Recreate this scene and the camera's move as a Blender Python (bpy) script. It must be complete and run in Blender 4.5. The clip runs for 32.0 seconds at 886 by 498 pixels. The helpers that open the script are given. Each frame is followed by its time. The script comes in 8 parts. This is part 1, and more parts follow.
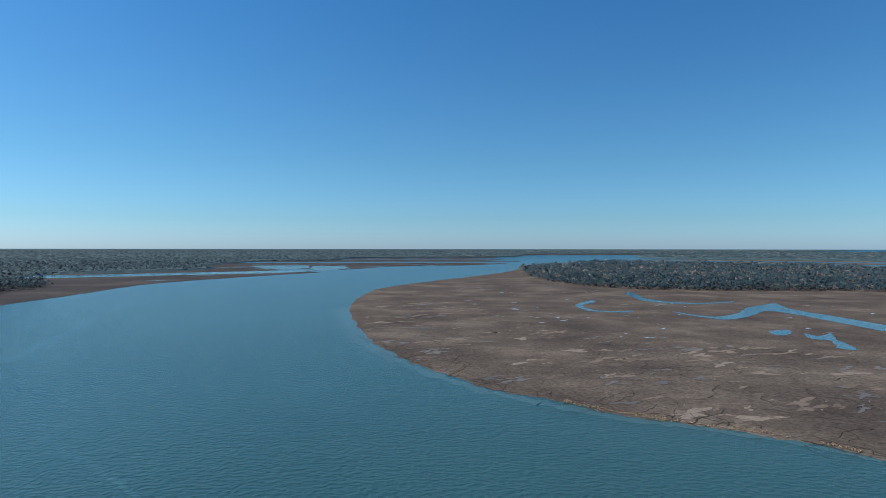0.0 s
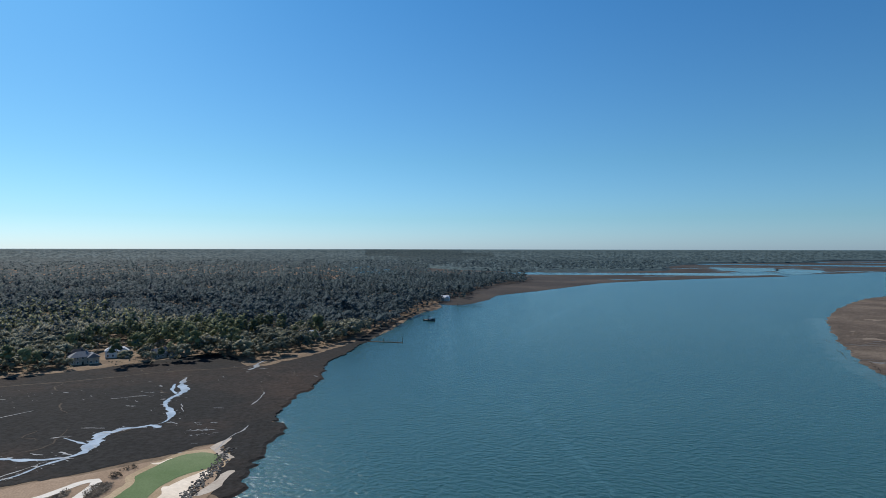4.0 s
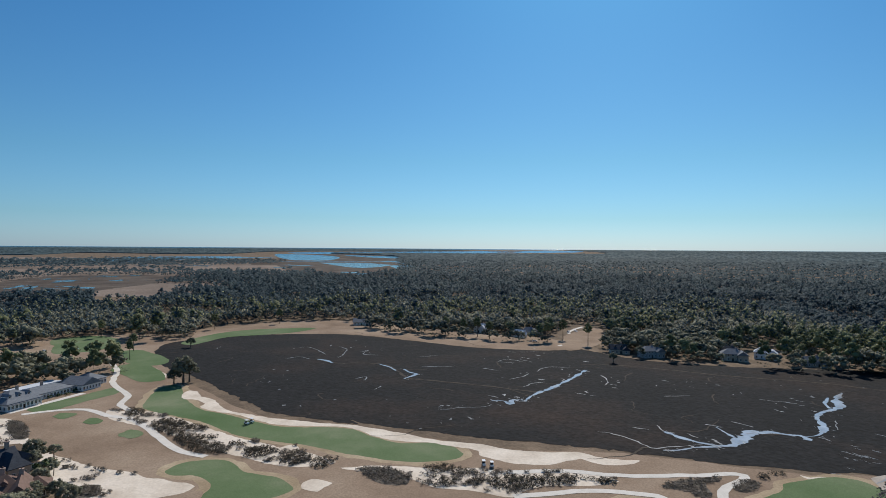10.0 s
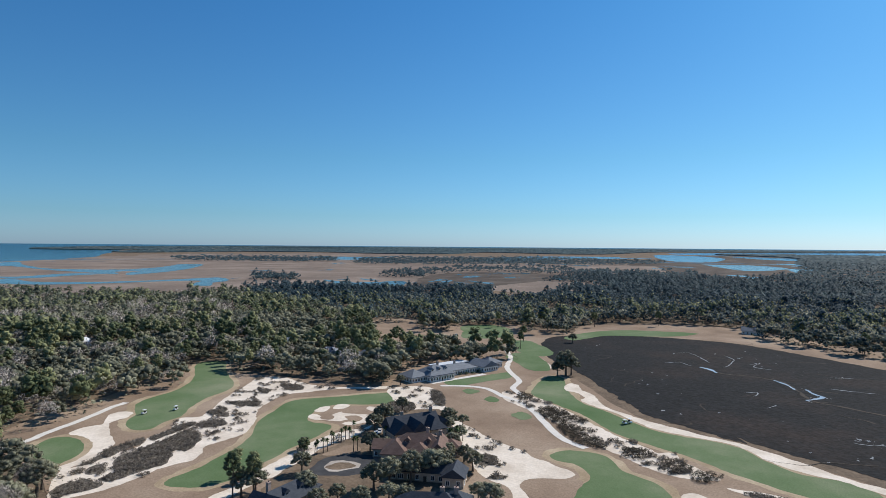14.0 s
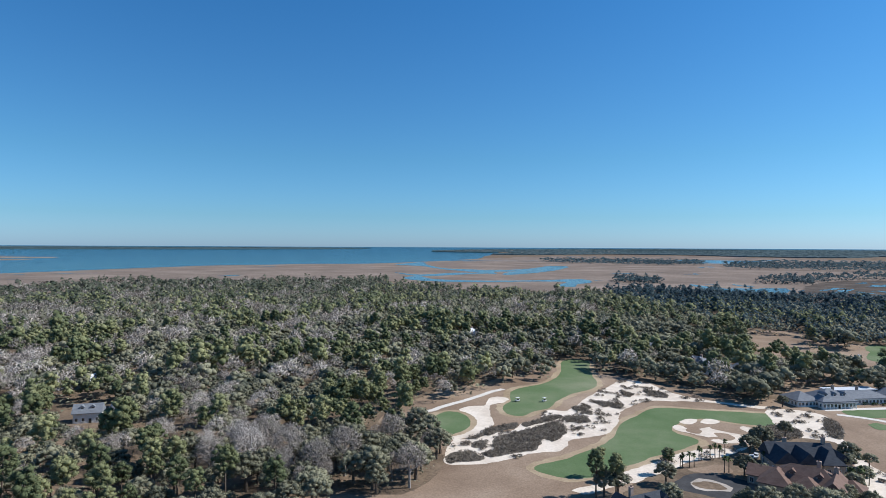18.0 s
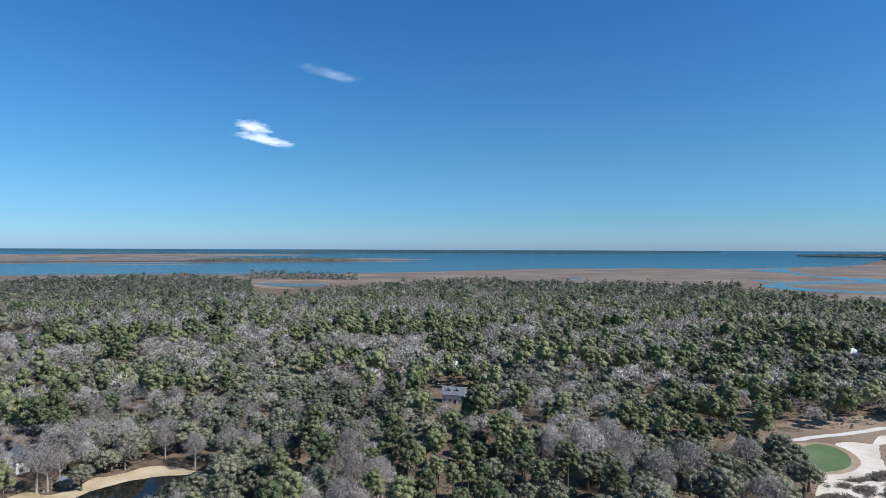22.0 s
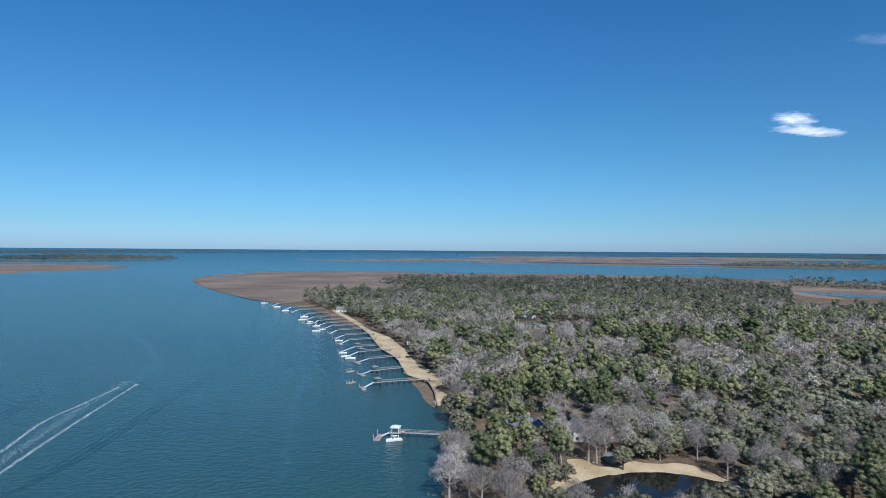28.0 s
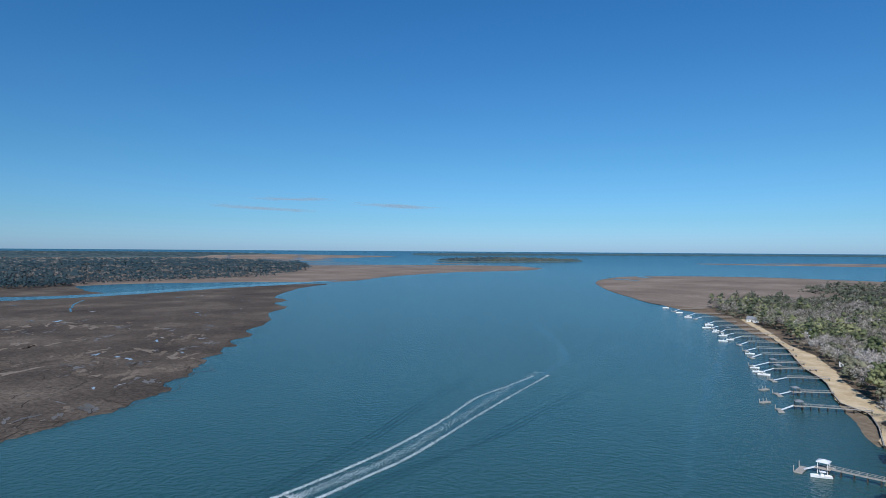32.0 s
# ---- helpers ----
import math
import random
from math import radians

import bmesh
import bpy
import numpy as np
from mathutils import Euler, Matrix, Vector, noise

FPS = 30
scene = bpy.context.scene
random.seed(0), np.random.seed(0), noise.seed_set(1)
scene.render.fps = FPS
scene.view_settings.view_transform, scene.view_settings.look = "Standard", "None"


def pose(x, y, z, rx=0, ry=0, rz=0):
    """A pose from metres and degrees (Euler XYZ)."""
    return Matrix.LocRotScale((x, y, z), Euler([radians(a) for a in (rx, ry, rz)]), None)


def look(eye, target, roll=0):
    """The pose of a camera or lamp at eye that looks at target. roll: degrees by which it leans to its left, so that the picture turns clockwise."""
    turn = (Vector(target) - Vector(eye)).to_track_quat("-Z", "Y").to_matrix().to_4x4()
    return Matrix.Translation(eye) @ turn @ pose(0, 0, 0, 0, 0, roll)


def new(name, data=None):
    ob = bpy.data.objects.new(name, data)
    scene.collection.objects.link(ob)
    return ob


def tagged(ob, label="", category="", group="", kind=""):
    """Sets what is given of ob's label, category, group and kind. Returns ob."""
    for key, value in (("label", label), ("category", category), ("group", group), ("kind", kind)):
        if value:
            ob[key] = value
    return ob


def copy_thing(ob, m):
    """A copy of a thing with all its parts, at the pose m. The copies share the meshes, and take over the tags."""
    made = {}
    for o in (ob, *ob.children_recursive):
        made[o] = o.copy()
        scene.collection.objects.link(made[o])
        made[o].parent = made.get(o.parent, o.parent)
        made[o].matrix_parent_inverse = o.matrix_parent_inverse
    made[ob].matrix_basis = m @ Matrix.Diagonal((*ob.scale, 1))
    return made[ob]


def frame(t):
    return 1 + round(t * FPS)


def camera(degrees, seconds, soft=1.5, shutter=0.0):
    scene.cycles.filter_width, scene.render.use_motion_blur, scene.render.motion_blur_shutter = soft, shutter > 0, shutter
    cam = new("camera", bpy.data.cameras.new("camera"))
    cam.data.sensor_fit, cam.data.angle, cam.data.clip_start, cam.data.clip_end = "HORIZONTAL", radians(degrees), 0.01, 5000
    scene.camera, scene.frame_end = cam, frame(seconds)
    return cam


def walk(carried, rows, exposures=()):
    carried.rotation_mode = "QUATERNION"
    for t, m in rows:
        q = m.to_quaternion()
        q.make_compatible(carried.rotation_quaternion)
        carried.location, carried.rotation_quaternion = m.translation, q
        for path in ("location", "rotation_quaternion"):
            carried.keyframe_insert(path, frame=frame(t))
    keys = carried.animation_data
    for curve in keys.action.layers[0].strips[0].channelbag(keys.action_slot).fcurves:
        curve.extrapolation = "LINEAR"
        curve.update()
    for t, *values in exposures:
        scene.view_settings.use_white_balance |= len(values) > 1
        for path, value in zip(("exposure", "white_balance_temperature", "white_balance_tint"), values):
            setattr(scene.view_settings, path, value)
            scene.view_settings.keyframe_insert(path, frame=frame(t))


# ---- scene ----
cam = camera(71.65, 32.0, soft=0.8)
PATH = [
    (0.0, pose(0, 0, 80, 89.969, -0.066, 0.000)),
    (0.5, pose(0, 0, 80, 89.968, -0.085, 4.749)),
    (1.0, pose(0, 0, 80, 89.983, -0.093, 9.454)),
    (1.5, pose(0, 0, 80, 89.977, -0.110, 14.617)),
    (2.0, pose(0, 0, 80, 89.972, -0.115, 20.018)),
    (2.5, pose(0, 0, 80, 89.989, -0.106, 25.062)),
    (3.0, pose(0, 0, 80, 89.994, -0.103, 30.233)),
    (3.5, pose(0, 0, 80, 89.986, -0.098, 35.483)),
    (4.0, pose(0, 0, 80, 89.994, -0.107, 40.742)),
    (4.5, pose(0, 0, 80, 89.993, -0.143, 46.126)),
    (6.5, pose(0, 0, 80, 90.009, -0.176, 65.764)),
    (7.0, pose(0, 0, 80, 90.000, -0.232, 69.246)),
    (7.5, pose(0, 0, 80, 89.991, -0.267, 74.148)),
    (8.0, pose(0, 0, 80, 89.987, -0.294, 78.722)),
    (8.5, pose(0, 0, 80, 89.982, -0.325, 83.281)),
    (9.0, pose(0, 0, 80, 89.971, -0.342, 87.821)),
    (9.5, pose(0, 0, 80, 89.951, -0.367, 92.162)),
    (10.0, pose(0, 0, 80, 89.939, -0.390, 96.501)),
    (10.5, pose(0, 0, 80, 89.901, -0.405, 100.917)),
    (11.0, pose(0, 0, 80, 89.881, -0.414, 105.115)),
    (11.5, pose(0, 0, 80, 89.851, -0.424, 109.142)),
    (12.0, pose(0, 0, 80, 89.837, -0.439, 113.202)),
    (12.5, pose(0, 0, 80, 89.811, -0.444, 117.458)),
    (13.0, pose(0, 0, 80, 89.787, -0.446, 122.042)),
    (13.5, pose(0, 0, 80, 89.772, -0.453, 126.427)),
    (14.0, pose(0, 0, 80, 89.752, -0.455, 130.783)),
    (14.5, pose(0, 0, 80, 89.735, -0.423, 135.096)),
    (16.5, pose(0, 0, 80, 89.766, -0.403, 151.282)),
    (17.0, pose(0, 0, 80, 89.780, -0.351, 155.762)),
    (17.5, pose(0, 0, 80, 89.790, -0.304, 159.617)),
    (18.0, pose(0, 0, 80, 89.805, -0.279, 163.681)),
    (18.5, pose(0, 0, 80, 89.825, -0.280, 167.838)),
    (19.0, pose(0, 0, 80, 89.862, -0.261, 171.871)),
    (19.5, pose(0, 0, 80, 89.917, -0.241, 175.678)),
    (20.0, pose(0, 0, 80, 89.953, -0.202, 179.452)),
    (20.5, pose(0, 0, 80, 89.991, -0.202, 183.194)),
    (21.0, pose(0, 0, 80, 89.988, -0.199, 186.972)),
    (21.5, pose(0, 0, 80, 90.002, -0.211, 190.885)),
    (22.0, pose(0, 0, 80, 90.038, -0.213, 194.715)),
    (22.5, pose(0, 0, 80, 90.060, -0.221, 198.572)),
    (23.0, pose(0, 0, 80, 90.064, -0.272, 202.489)),
    (23.5, pose(0, 0, 80, 90.108, -0.323, 206.437)),
    (24.0, pose(0, 0, 80, 90.137, -0.376, 210.525)),
    (24.5, pose(0, 0, 80, 90.135, -0.428, 214.326)),
    (25.0, pose(0, 0, 80, 90.123, -0.460, 218.285)),
    (25.5, pose(0, 0, 80, 90.104, -0.449, 222.261)),
    (27.5, pose(0, 0, 80, 90.111, -0.437, 237.385)),
    (28.0, pose(0, 0, 80, 90.114, -0.405, 241.622)),
    (28.5, pose(0, 0, 80, 90.115, -0.385, 246.357)),
    (29.0, pose(0, 0, 80, 90.111, -0.363, 250.480)),
    (29.5, pose(0, 0, 80, 90.110, -0.353, 254.082)),
    (30.0, pose(0, 0, 80, 90.124, -0.347, 258.618)),
    (30.5, pose(0, 0, 80, 90.151, -0.368, 263.048)),
    (31.0, pose(0, 0, 80, 90.167, -0.387, 267.986)),
    (31.5, pose(0, 0, 80, 90.179, -0.392, 272.848)),
    (32.0, pose(0, 0, 80, 90.187, -0.393, 277.795)),
]
walk(cam, PATH, [(0.0, 0.35, 6850, 10), (3.0, 0.19, 7000, 10), (4.5, 0.17, 7050, 10), (9.0, -0.13, 7050, 10), (13.0, 0.07, 6850, 10), (17.0, 0.37, 6550, 10), (20.0, 0.35, 6400, 10), (25.0, 0.21, 6250, 10), (29.0, 0.09, 6250, 10), (32.0, 0.07, 6300, 10)])

# ---- world and sun ----
EYE = 80.0
SUN_AZ, SUN_EL = 82.0, 40.0
world = bpy.data.worlds.new("sky")
scene.world = world
world.use_nodes = True
wn = world.node_tree.nodes
sky = wn.new("ShaderNodeTexSky")
sky.sky_type, sky.sun_disc = "NISHITA", False
sky.sun_elevation, sky.sun_rotation = radians(SUN_EL), radians(-SUN_AZ)
sky.altitude, sky.air_density, sky.dust_density, sky.ozone_density = 0, 1.0, 0.45, 3.0
wn["Background"].inputs["Strength"].default_value = 0.0715
tint = wn.new("ShaderNodeMix")
tint.data_type, tint.blend_type = "RGBA", "MULTIPLY"
tint.inputs[0].default_value, tint.inputs[7].default_value = 1.0, (0.56, 0.95, 1.32, 1)
world.node_tree.links.new(sky.outputs[0], tint.inputs[6])
world.node_tree.links.new(tint.outputs[2], wn["Background"].inputs["Color"])
tc, sx, mr, cr = (wn.new("ShaderNode" + k) for k in ("TexCoord", "SeparateXYZ", "MapRange", "ValToRGB"))
mr.inputs[1].default_value, mr.inputs[2].default_value = 0.0, 0.40
cr.color_ramp.elements[0].color, cr.color_ramp.elements[1].color = (0.70, 1.10, 1.88, 1), (0.31, 0.93, 1.40, 1)
cr.color_ramp.elements.new(0.12).color = (0.54, 0.97, 1.45, 1)
cr.color_ramp.elements.new(0.35).color = (0.46, 0.95, 1.29, 1)
world.node_tree.links.new(tc.outputs["Generated"], sx.inputs[0])
world.node_tree.links.new(sx.outputs["Z"], mr.inputs[0])
world.node_tree.links.new(mr.outputs[0], cr.inputs[0])
world.node_tree.links.new(cr.outputs[0], tint.inputs[7])
sun = new("sun", bpy.data.lights.new("sun", "SUN"))
sun.data.energy, sun.data.angle, sun.data.color = 4.8, radians(0.5), (1.0, 0.972, 0.935)
a_, e_ = radians(SUN_AZ), radians(SUN_EL)
sun_dir = Vector((-math.sin(a_) * math.cos(e_), math.cos(a_) * math.cos(e_), math.sin(e_)))
sun.matrix_world = look(sun_dir * 500, (0, 0, 0))

# ---- far distances are drawn in, keeping their bearing and height above or below the eye ----
NEAR_R, FAR_R = 3000.0, 4930.0


def lay(p):
    """True plan coordinates (n, 3) to scene coordinates: beyond 3 km the country is drawn in so that the horizon lies at 4.9 km."""
    p = np.asarray(p, float)
    d = np.hypot(p[:, 0], p[:, 1])
    e = np.maximum(d - NEAR_R, 0)
    r = np.where(d > NEAR_R, NEAR_R + e / (1 + e / (FAR_R - NEAR_R)), d)
    k = np.where(d > NEAR_R, r / np.maximum(d, 1.0), 1.0)
    return np.stack([p[:, 0] * k, p[:, 1] * k, EYE + (p[:, 2] - EYE) * k], 1)


# ---- materials ----
def material(name, colors, scale=0.1, rough=0.9, detail=6, bump=0.0, bump_scale=1.0, spec=0.06, island=False, obj_random=0.0, fine=0.0, stretch=(1, 1, 1), through_light=0.0, tone=0.0):
    """Colours mixed by noise of that scale (per metre), with finer noise and relief on top."""
    m = bpy.data.materials.new(name)
    m.use_nodes = True
    nt = m.node_tree
    bs = nt.nodes["Principled BSDF"]
    bs.inputs["Roughness"].default_value = rough
    bs.inputs["Specular IOR Level"].default_value = spec
    co = nt.nodes.new("ShaderNodeNewGeometry")
    mp = nt.nodes.new("ShaderNodeMapping")
    mp.inputs["Scale"].default_value = stretch
    nt.links.new(co.outputs["Position"], mp.inputs["Vector"])
    no = nt.nodes.new("ShaderNodeTexNoise")
    no.inputs["Scale"].default_value, no.inputs["Detail"].default_value = scale, detail
    no.inputs["Roughness"].default_value = 0.62
    nt.links.new(mp.outputs[0], no.inputs["Vector"])
    value = no.outputs["Fac"]
    if island:
        mx = nt.nodes.new("ShaderNodeMix")
        mx.inputs["Factor"].default_value = 0.25 if tone else 0.45
        nt.links.new(value, mx.inputs[2])
        nt.links.new(co.outputs["Random Per Island"], mx.inputs[3])
        value = mx.outputs[0]
    if tone:
        at = nt.nodes.new("ShaderNodeAttribute")
        at.attribute_name = "tone"
        mx = nt.nodes.new("ShaderNodeMix")
        mx.inputs["Factor"].default_value = tone
        nt.links.new(value, mx.inputs[2])
        nt.links.new(at.outputs["Fac"], mx.inputs[3])
        value = mx.outputs[0]
    if obj_random:
        oi = nt.nodes.new("ShaderNodeObjectInfo")
        mx = nt.nodes.new("ShaderNodeMix")
        mx.inputs["Factor"].default_value = obj_random
        nt.links.new(value, mx.inputs[2])
        nt.links.new(oi.outputs["Random"], mx.inputs[3])
        value = mx.outputs[0]
    ra = nt.nodes.new("ShaderNodeValToRGB")
    el = ra.color_ramp.elements
    n = len(colors)
    lo, hi = (0.3, 0.7)
    el[0].position, el[0].color = lo, (*colors[0], 1)
    el[1].position, el[1].color = hi, (*colors[-1], 1)
    for i, c in enumerate(colors[1:-1]):
        e = el.new(lo + (hi - lo) * (i + 1) / (n - 1))
        e.color = (*c, 1)
    nt.links.new(value, ra.inputs["Fac"])
    out = ra.outputs["Color"]
    if fine:
        n2 = nt.nodes.new("ShaderNodeTexNoise")
        n2.inputs["Scale"].default_value, n2.inputs["Detail"].default_value = bump_scale, 3
        nt.links.new(mp.outputs[0], n2.inputs["Vector"])
        rr = nt.nodes.new("ShaderNodeMapRange")
        rr.inputs[1].default_value, rr.inputs[2].default_value = 0.3, 0.7
        rr.inputs[3].default_value, rr.inputs[4].default_value = 1 - fine, 1 + fine
        nt.links.new(n2.outputs["Fac"], rr.inputs[0])
        mu = nt.nodes.new("ShaderNodeVectorMath")
        mu.operation = "SCALE"
        nt.links.new(out, mu.inputs[0])
        nt.links.new(rr.outputs[0], mu.inputs["Scale"])
        out = mu.outputs[0]
    nt.links.new(out, bs.inputs["Base Color"])
    if through_light:
        tl, ms = nt.nodes.new("ShaderNodeBsdfTranslucent"), nt.nodes.new("ShaderNodeMixShader")
        ms.inputs[0].default_value = through_light
        nt.links.new(out, tl.inputs["Color"])
        nt.links.new(bs.outputs[0], ms.inputs[1])
        nt.links.new(tl.outputs[0], ms.inputs[2])
        nt.links.new(ms.outputs[0], nt.nodes["Material Output"].inputs["Surface"])
    if bump:
        nb = nt.nodes.new("ShaderNodeTexNoise")
        nb.inputs["Scale"].default_value, nb.inputs["Detail"].default_value = bump_scale, 5
        nt.links.new(mp.outputs[0], nb.inputs["Vector"])
        bp = nt.nodes.new("ShaderNodeBump")
        bp.inputs["Strength"].default_value, bp.inputs["Distance"].default_value = 1.0, bump
        nt.links.new(nb.outputs["Fac"], bp.inputs["Height"])
        nt.links.new(bp.outputs[0], bs.inputs["Normal"])
    return m


WATER = material("water", [(0.0140, 0.054, 0.056), (0.0245, 0.074, 0.072)], 0.004, 0.19, bump=0.85, bump_scale=0.45, spec=0.46)
CREEK = material("creek_water", [(0.030, 0.085, 0.105), (0.048, 0.115, 0.135)], 0.02, 0.12, bump=0.3, bump_scale=0.5, spec=0.5)
POND = material("pond_water", [(0.008, 0.009, 0.009), (0.014, 0.015, 0.013)], 0.05, 0.05, bump=0.01, bump_scale=0.6, spec=0.22)
MARSH = material("marsh_grass", [(0.053, 0.043, 0.037), (0.086, 0.069, 0.057), (0.146, 0.119, 0.096)], 0.012, 0.95, 9, 0.5, 0.5, fine=0.32)
MARSH_TAN = material("tan_marsh_grass", [(0.136, 0.107, 0.088), (0.192, 0.151, 0.123), (0.268, 0.213, 0.174)], 0.006, 0.95, 9, 0.5, 0.3, fine=0.28)
# marsh against the sun: its backlit dimness is put into the colour
MARSH_BACKLIT = material("backlit_marsh_grass", [(0.030, 0.028, 0.028), (0.046, 0.041, 0.039), (0.078, 0.066, 0.058)], 0.006, 0.95, 9, 0.4, 0.3, fine=0.3)
BAY = material("dark_bay_marsh", [(0.0135, 0.0148, 0.0158), (0.0180, 0.0183, 0.0190), (0.040, 0.029, 0.0245)], 0.008, 0.95, 9, 0.4, 0.5, fine=0.35)
LITTER = material("leaf_litter", [(0.10, 0.075, 0.055), (0.155, 0.115, 0.082), (0.23, 0.17, 0.12)], 0.06, 0.95, 8, 0.2, 0.8, fine=0.2)
TURF = material("dormant_turf", [(0.180, 0.127, 0.090), (0.255, 0.186, 0.134), (0.335, 0.258, 0.192)], 0.02, 0.95, 9, 0.1, 1.5, fine=0.16)
FAIRWAY = material("fairway_grass", [(0.072, 0.124, 0.050), (0.112, 0.158, 0.078), (0.190, 0.212, 0.130)], 0.018, 0.9, 9, 0.05, 2.0, fine=0.12)
SAND = material("pale_sand", [(0.50, 0.42, 0.34), (0.62, 0.54, 0.45), (0.72, 0.64, 0.55)], 0.08, 0.95, 8, 0.15, 0.9, fine=0.08)
# greyer copy of the pale sand, into-sun dimness put into the colour
SANDGREY = material("dimmed_grey_sand", [(0.28, 0.24, 0.205), (0.38, 0.335, 0.29), (0.47, 0.42, 0.37)], 0.06, 0.95, 8, 0.1, 0.9, fine=0.1)
APRON = material("pale_dormant_rough", [(0.26, 0.195, 0.125), (0.33, 0.255, 0.170), (0.41, 0.33, 0.23)], 0.05, 0.95, 8, 0.05, 1.5, fine=0.14)
DUNE = material("matted_dune_grass", [(0.10, 0.085, 0.070), (0.15, 0.13, 0.108), (0.21, 0.185, 0.155)], 0.2, 0.95, 8, 0.25, 1.2, fine=0.3)
SHOAL = material("wet_sand", [(0.13, 0.095, 0.062), (0.19, 0.145, 0.098), (0.25, 0.20, 0.14)], 0.3, 0.5, 6)
BEACH = material("beach_sand", [(0.36, 0.27, 0.16), (0.50, 0.39, 0.25), (0.60, 0.49, 0.34)], 0.08, 0.95, 8, 0.15, 0.9, fine=0.08)
PATHM = material("concrete_path", [(0.54, 0.51, 0.46), (0.64, 0.60, 0.55)], 0.3, 0.9, 6, 0.0, 2.0, fine=0.06)
BRICK_PAVING = material("brick_paving", [(0.20, 0.11, 0.08), (0.30, 0.19, 0.15)], 0.5, 0.9, 6, 0.01, 3.0, fine=0.12)
ASPHALT = material("asphalt", [(0.045, 0.045, 0.048), (0.07, 0.07, 0.072)], 0.3, 0.9, 6, 0.02, 3.0, fine=0.1)
SCRUB = material("dune_grass", [(0.105, 0.088, 0.072), (0.165, 0.142, 0.118), (0.25, 0.22, 0.185)], 0.25, 0.95, 6, island=True, through_light=0.25)
SHRUB = material("dark_shrub", [(0.050, 0.042, 0.032), (0.085, 0.073, 0.056), (0.14, 0.12, 0.092)], 0.25, 0.95, 6, island=True, through_light=0.2)
FOAM = material("foam", [(0.30, 0.36, 0.38), (0.6, 0.66, 0.68)], 0.5, 0.6, 8)
PINE = material("pine_needles", [(0.114, 0.136, 0.070), (0.170, 0.186, 0.093), (0.270, 0.276, 0.143)], 0.13, 0.8, 2, spec=0.12, island=True, through_light=0.22, tone=0.5)
OAK = material("oak_leaves", [(0.130, 0.137, 0.097), (0.184, 0.181, 0.125), (0.268, 0.263, 0.180)], 0.13, 0.8, 2, spec=0.12, island=True, through_light=0.22, tone=0.5)
BARE = material("bare_twigs", [(0.29, 0.262, 0.240), (0.41, 0.374, 0.346), (0.55, 0.51, 0.475)], 0.11, 0.9, 3, island=True, tone=0.5)
# the far greens are cooler than near ones: distance haze in the base colour
HAZEWOODS = material("haze_blue_woods", [(0.036, 0.064, 0.076), (0.052, 0.085, 0.094), (0.075, 0.110, 0.115)], 0.02, 0.95, 9, spec=0.1)
FARPINE = material("haze_cooled_evergreens", [(0.062, 0.078, 0.056), (0.096, 0.110, 0.081), (0.142, 0.149, 0.110)], 0.03, 0.8, 4, spec=0.12, island=True, through_light=0.25, tone=0.5)
HAZEPINE = material("haze_blue_pines", [(0.030, 0.058, 0.074), (0.042, 0.074, 0.090), (0.060, 0.094, 0.104)], 0.02, 0.8, 4, spec=0.12, island=True, through_light=0.3, tone=0.4)
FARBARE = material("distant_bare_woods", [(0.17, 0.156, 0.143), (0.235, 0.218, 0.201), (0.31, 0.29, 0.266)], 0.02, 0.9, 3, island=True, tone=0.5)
PALM = material("palm_fronds", [(0.06, 0.09, 0.035), (0.10, 0.13, 0.055)], 0.4, 0.6, 3, island=True)
# pale mud; on bay pans and runnels the paleness is painted sky glint
MUDGLARE = material("pale_mud_and_glare", [(0.13, 0.13, 0.13), (0.30, 0.30, 0.30)], 0.25, 0.35, 6, island=True)
# turbid creek water, the sky's glare painted in as a pale base colour
GLARECREEK = material("sky_glare_creek", [(0.26, 0.28, 0.30), (0.46, 0.48, 0.50)], 0.09, 0.12, 4, bump=0.01, bump_scale=1.0, spec=0.6)
MOTTLE = material("beaten_marsh_grass", [(0.105, 0.083, 0.066), (0.150, 0.120, 0.096), (0.20, 0.165, 0.135)], 0.12, 0.95, 7, fine=0.2, island=True)
DAMP = material("damp_marsh_mud", [(0.09, 0.085, 0.08), (0.14, 0.135, 0.13)], 0.2, 0.6, 6, island=True)
RILL = material("dark_rill_mud", [(0.030, 0.024, 0.019), (0.060, 0.048, 0.038)], 0.3, 0.8, 4)
# darker water colour that paints the dark side of a swell
SWELLSHADE = material("painted_swell_shade", [(0.011, 0.044, 0.047), (0.019, 0.060, 0.061)], 0.05, 0.22, 4, bump=0.6, bump_scale=0.45, spec=0.4)
WRACK = material("dead_reed_wrack", [(0.12, 0.09, 0.06), (0.20, 0.15, 0.10), (0.34, 0.27, 0.18)], 0.12, 0.95, 7, island=True)
SHALLOW = material("turbid_shallows", [(0.030, 0.080, 0.080), (0.050, 0.104, 0.102)], 0.02, 0.19, 6, bump=0.7, bump_scale=0.45, spec=0.46)
SLICK = material("smooth_slick_water", [(0.021, 0.068, 0.071), (0.036, 0.092, 0.093)], 0.06, 0.19, 6, bump=0.5, bump_scale=0.5, spec=0.46)
BARK = material("bark", [(0.09, 0.07, 0.055), (0.16, 0.13, 0.105)], 2.0, 0.95, 5)


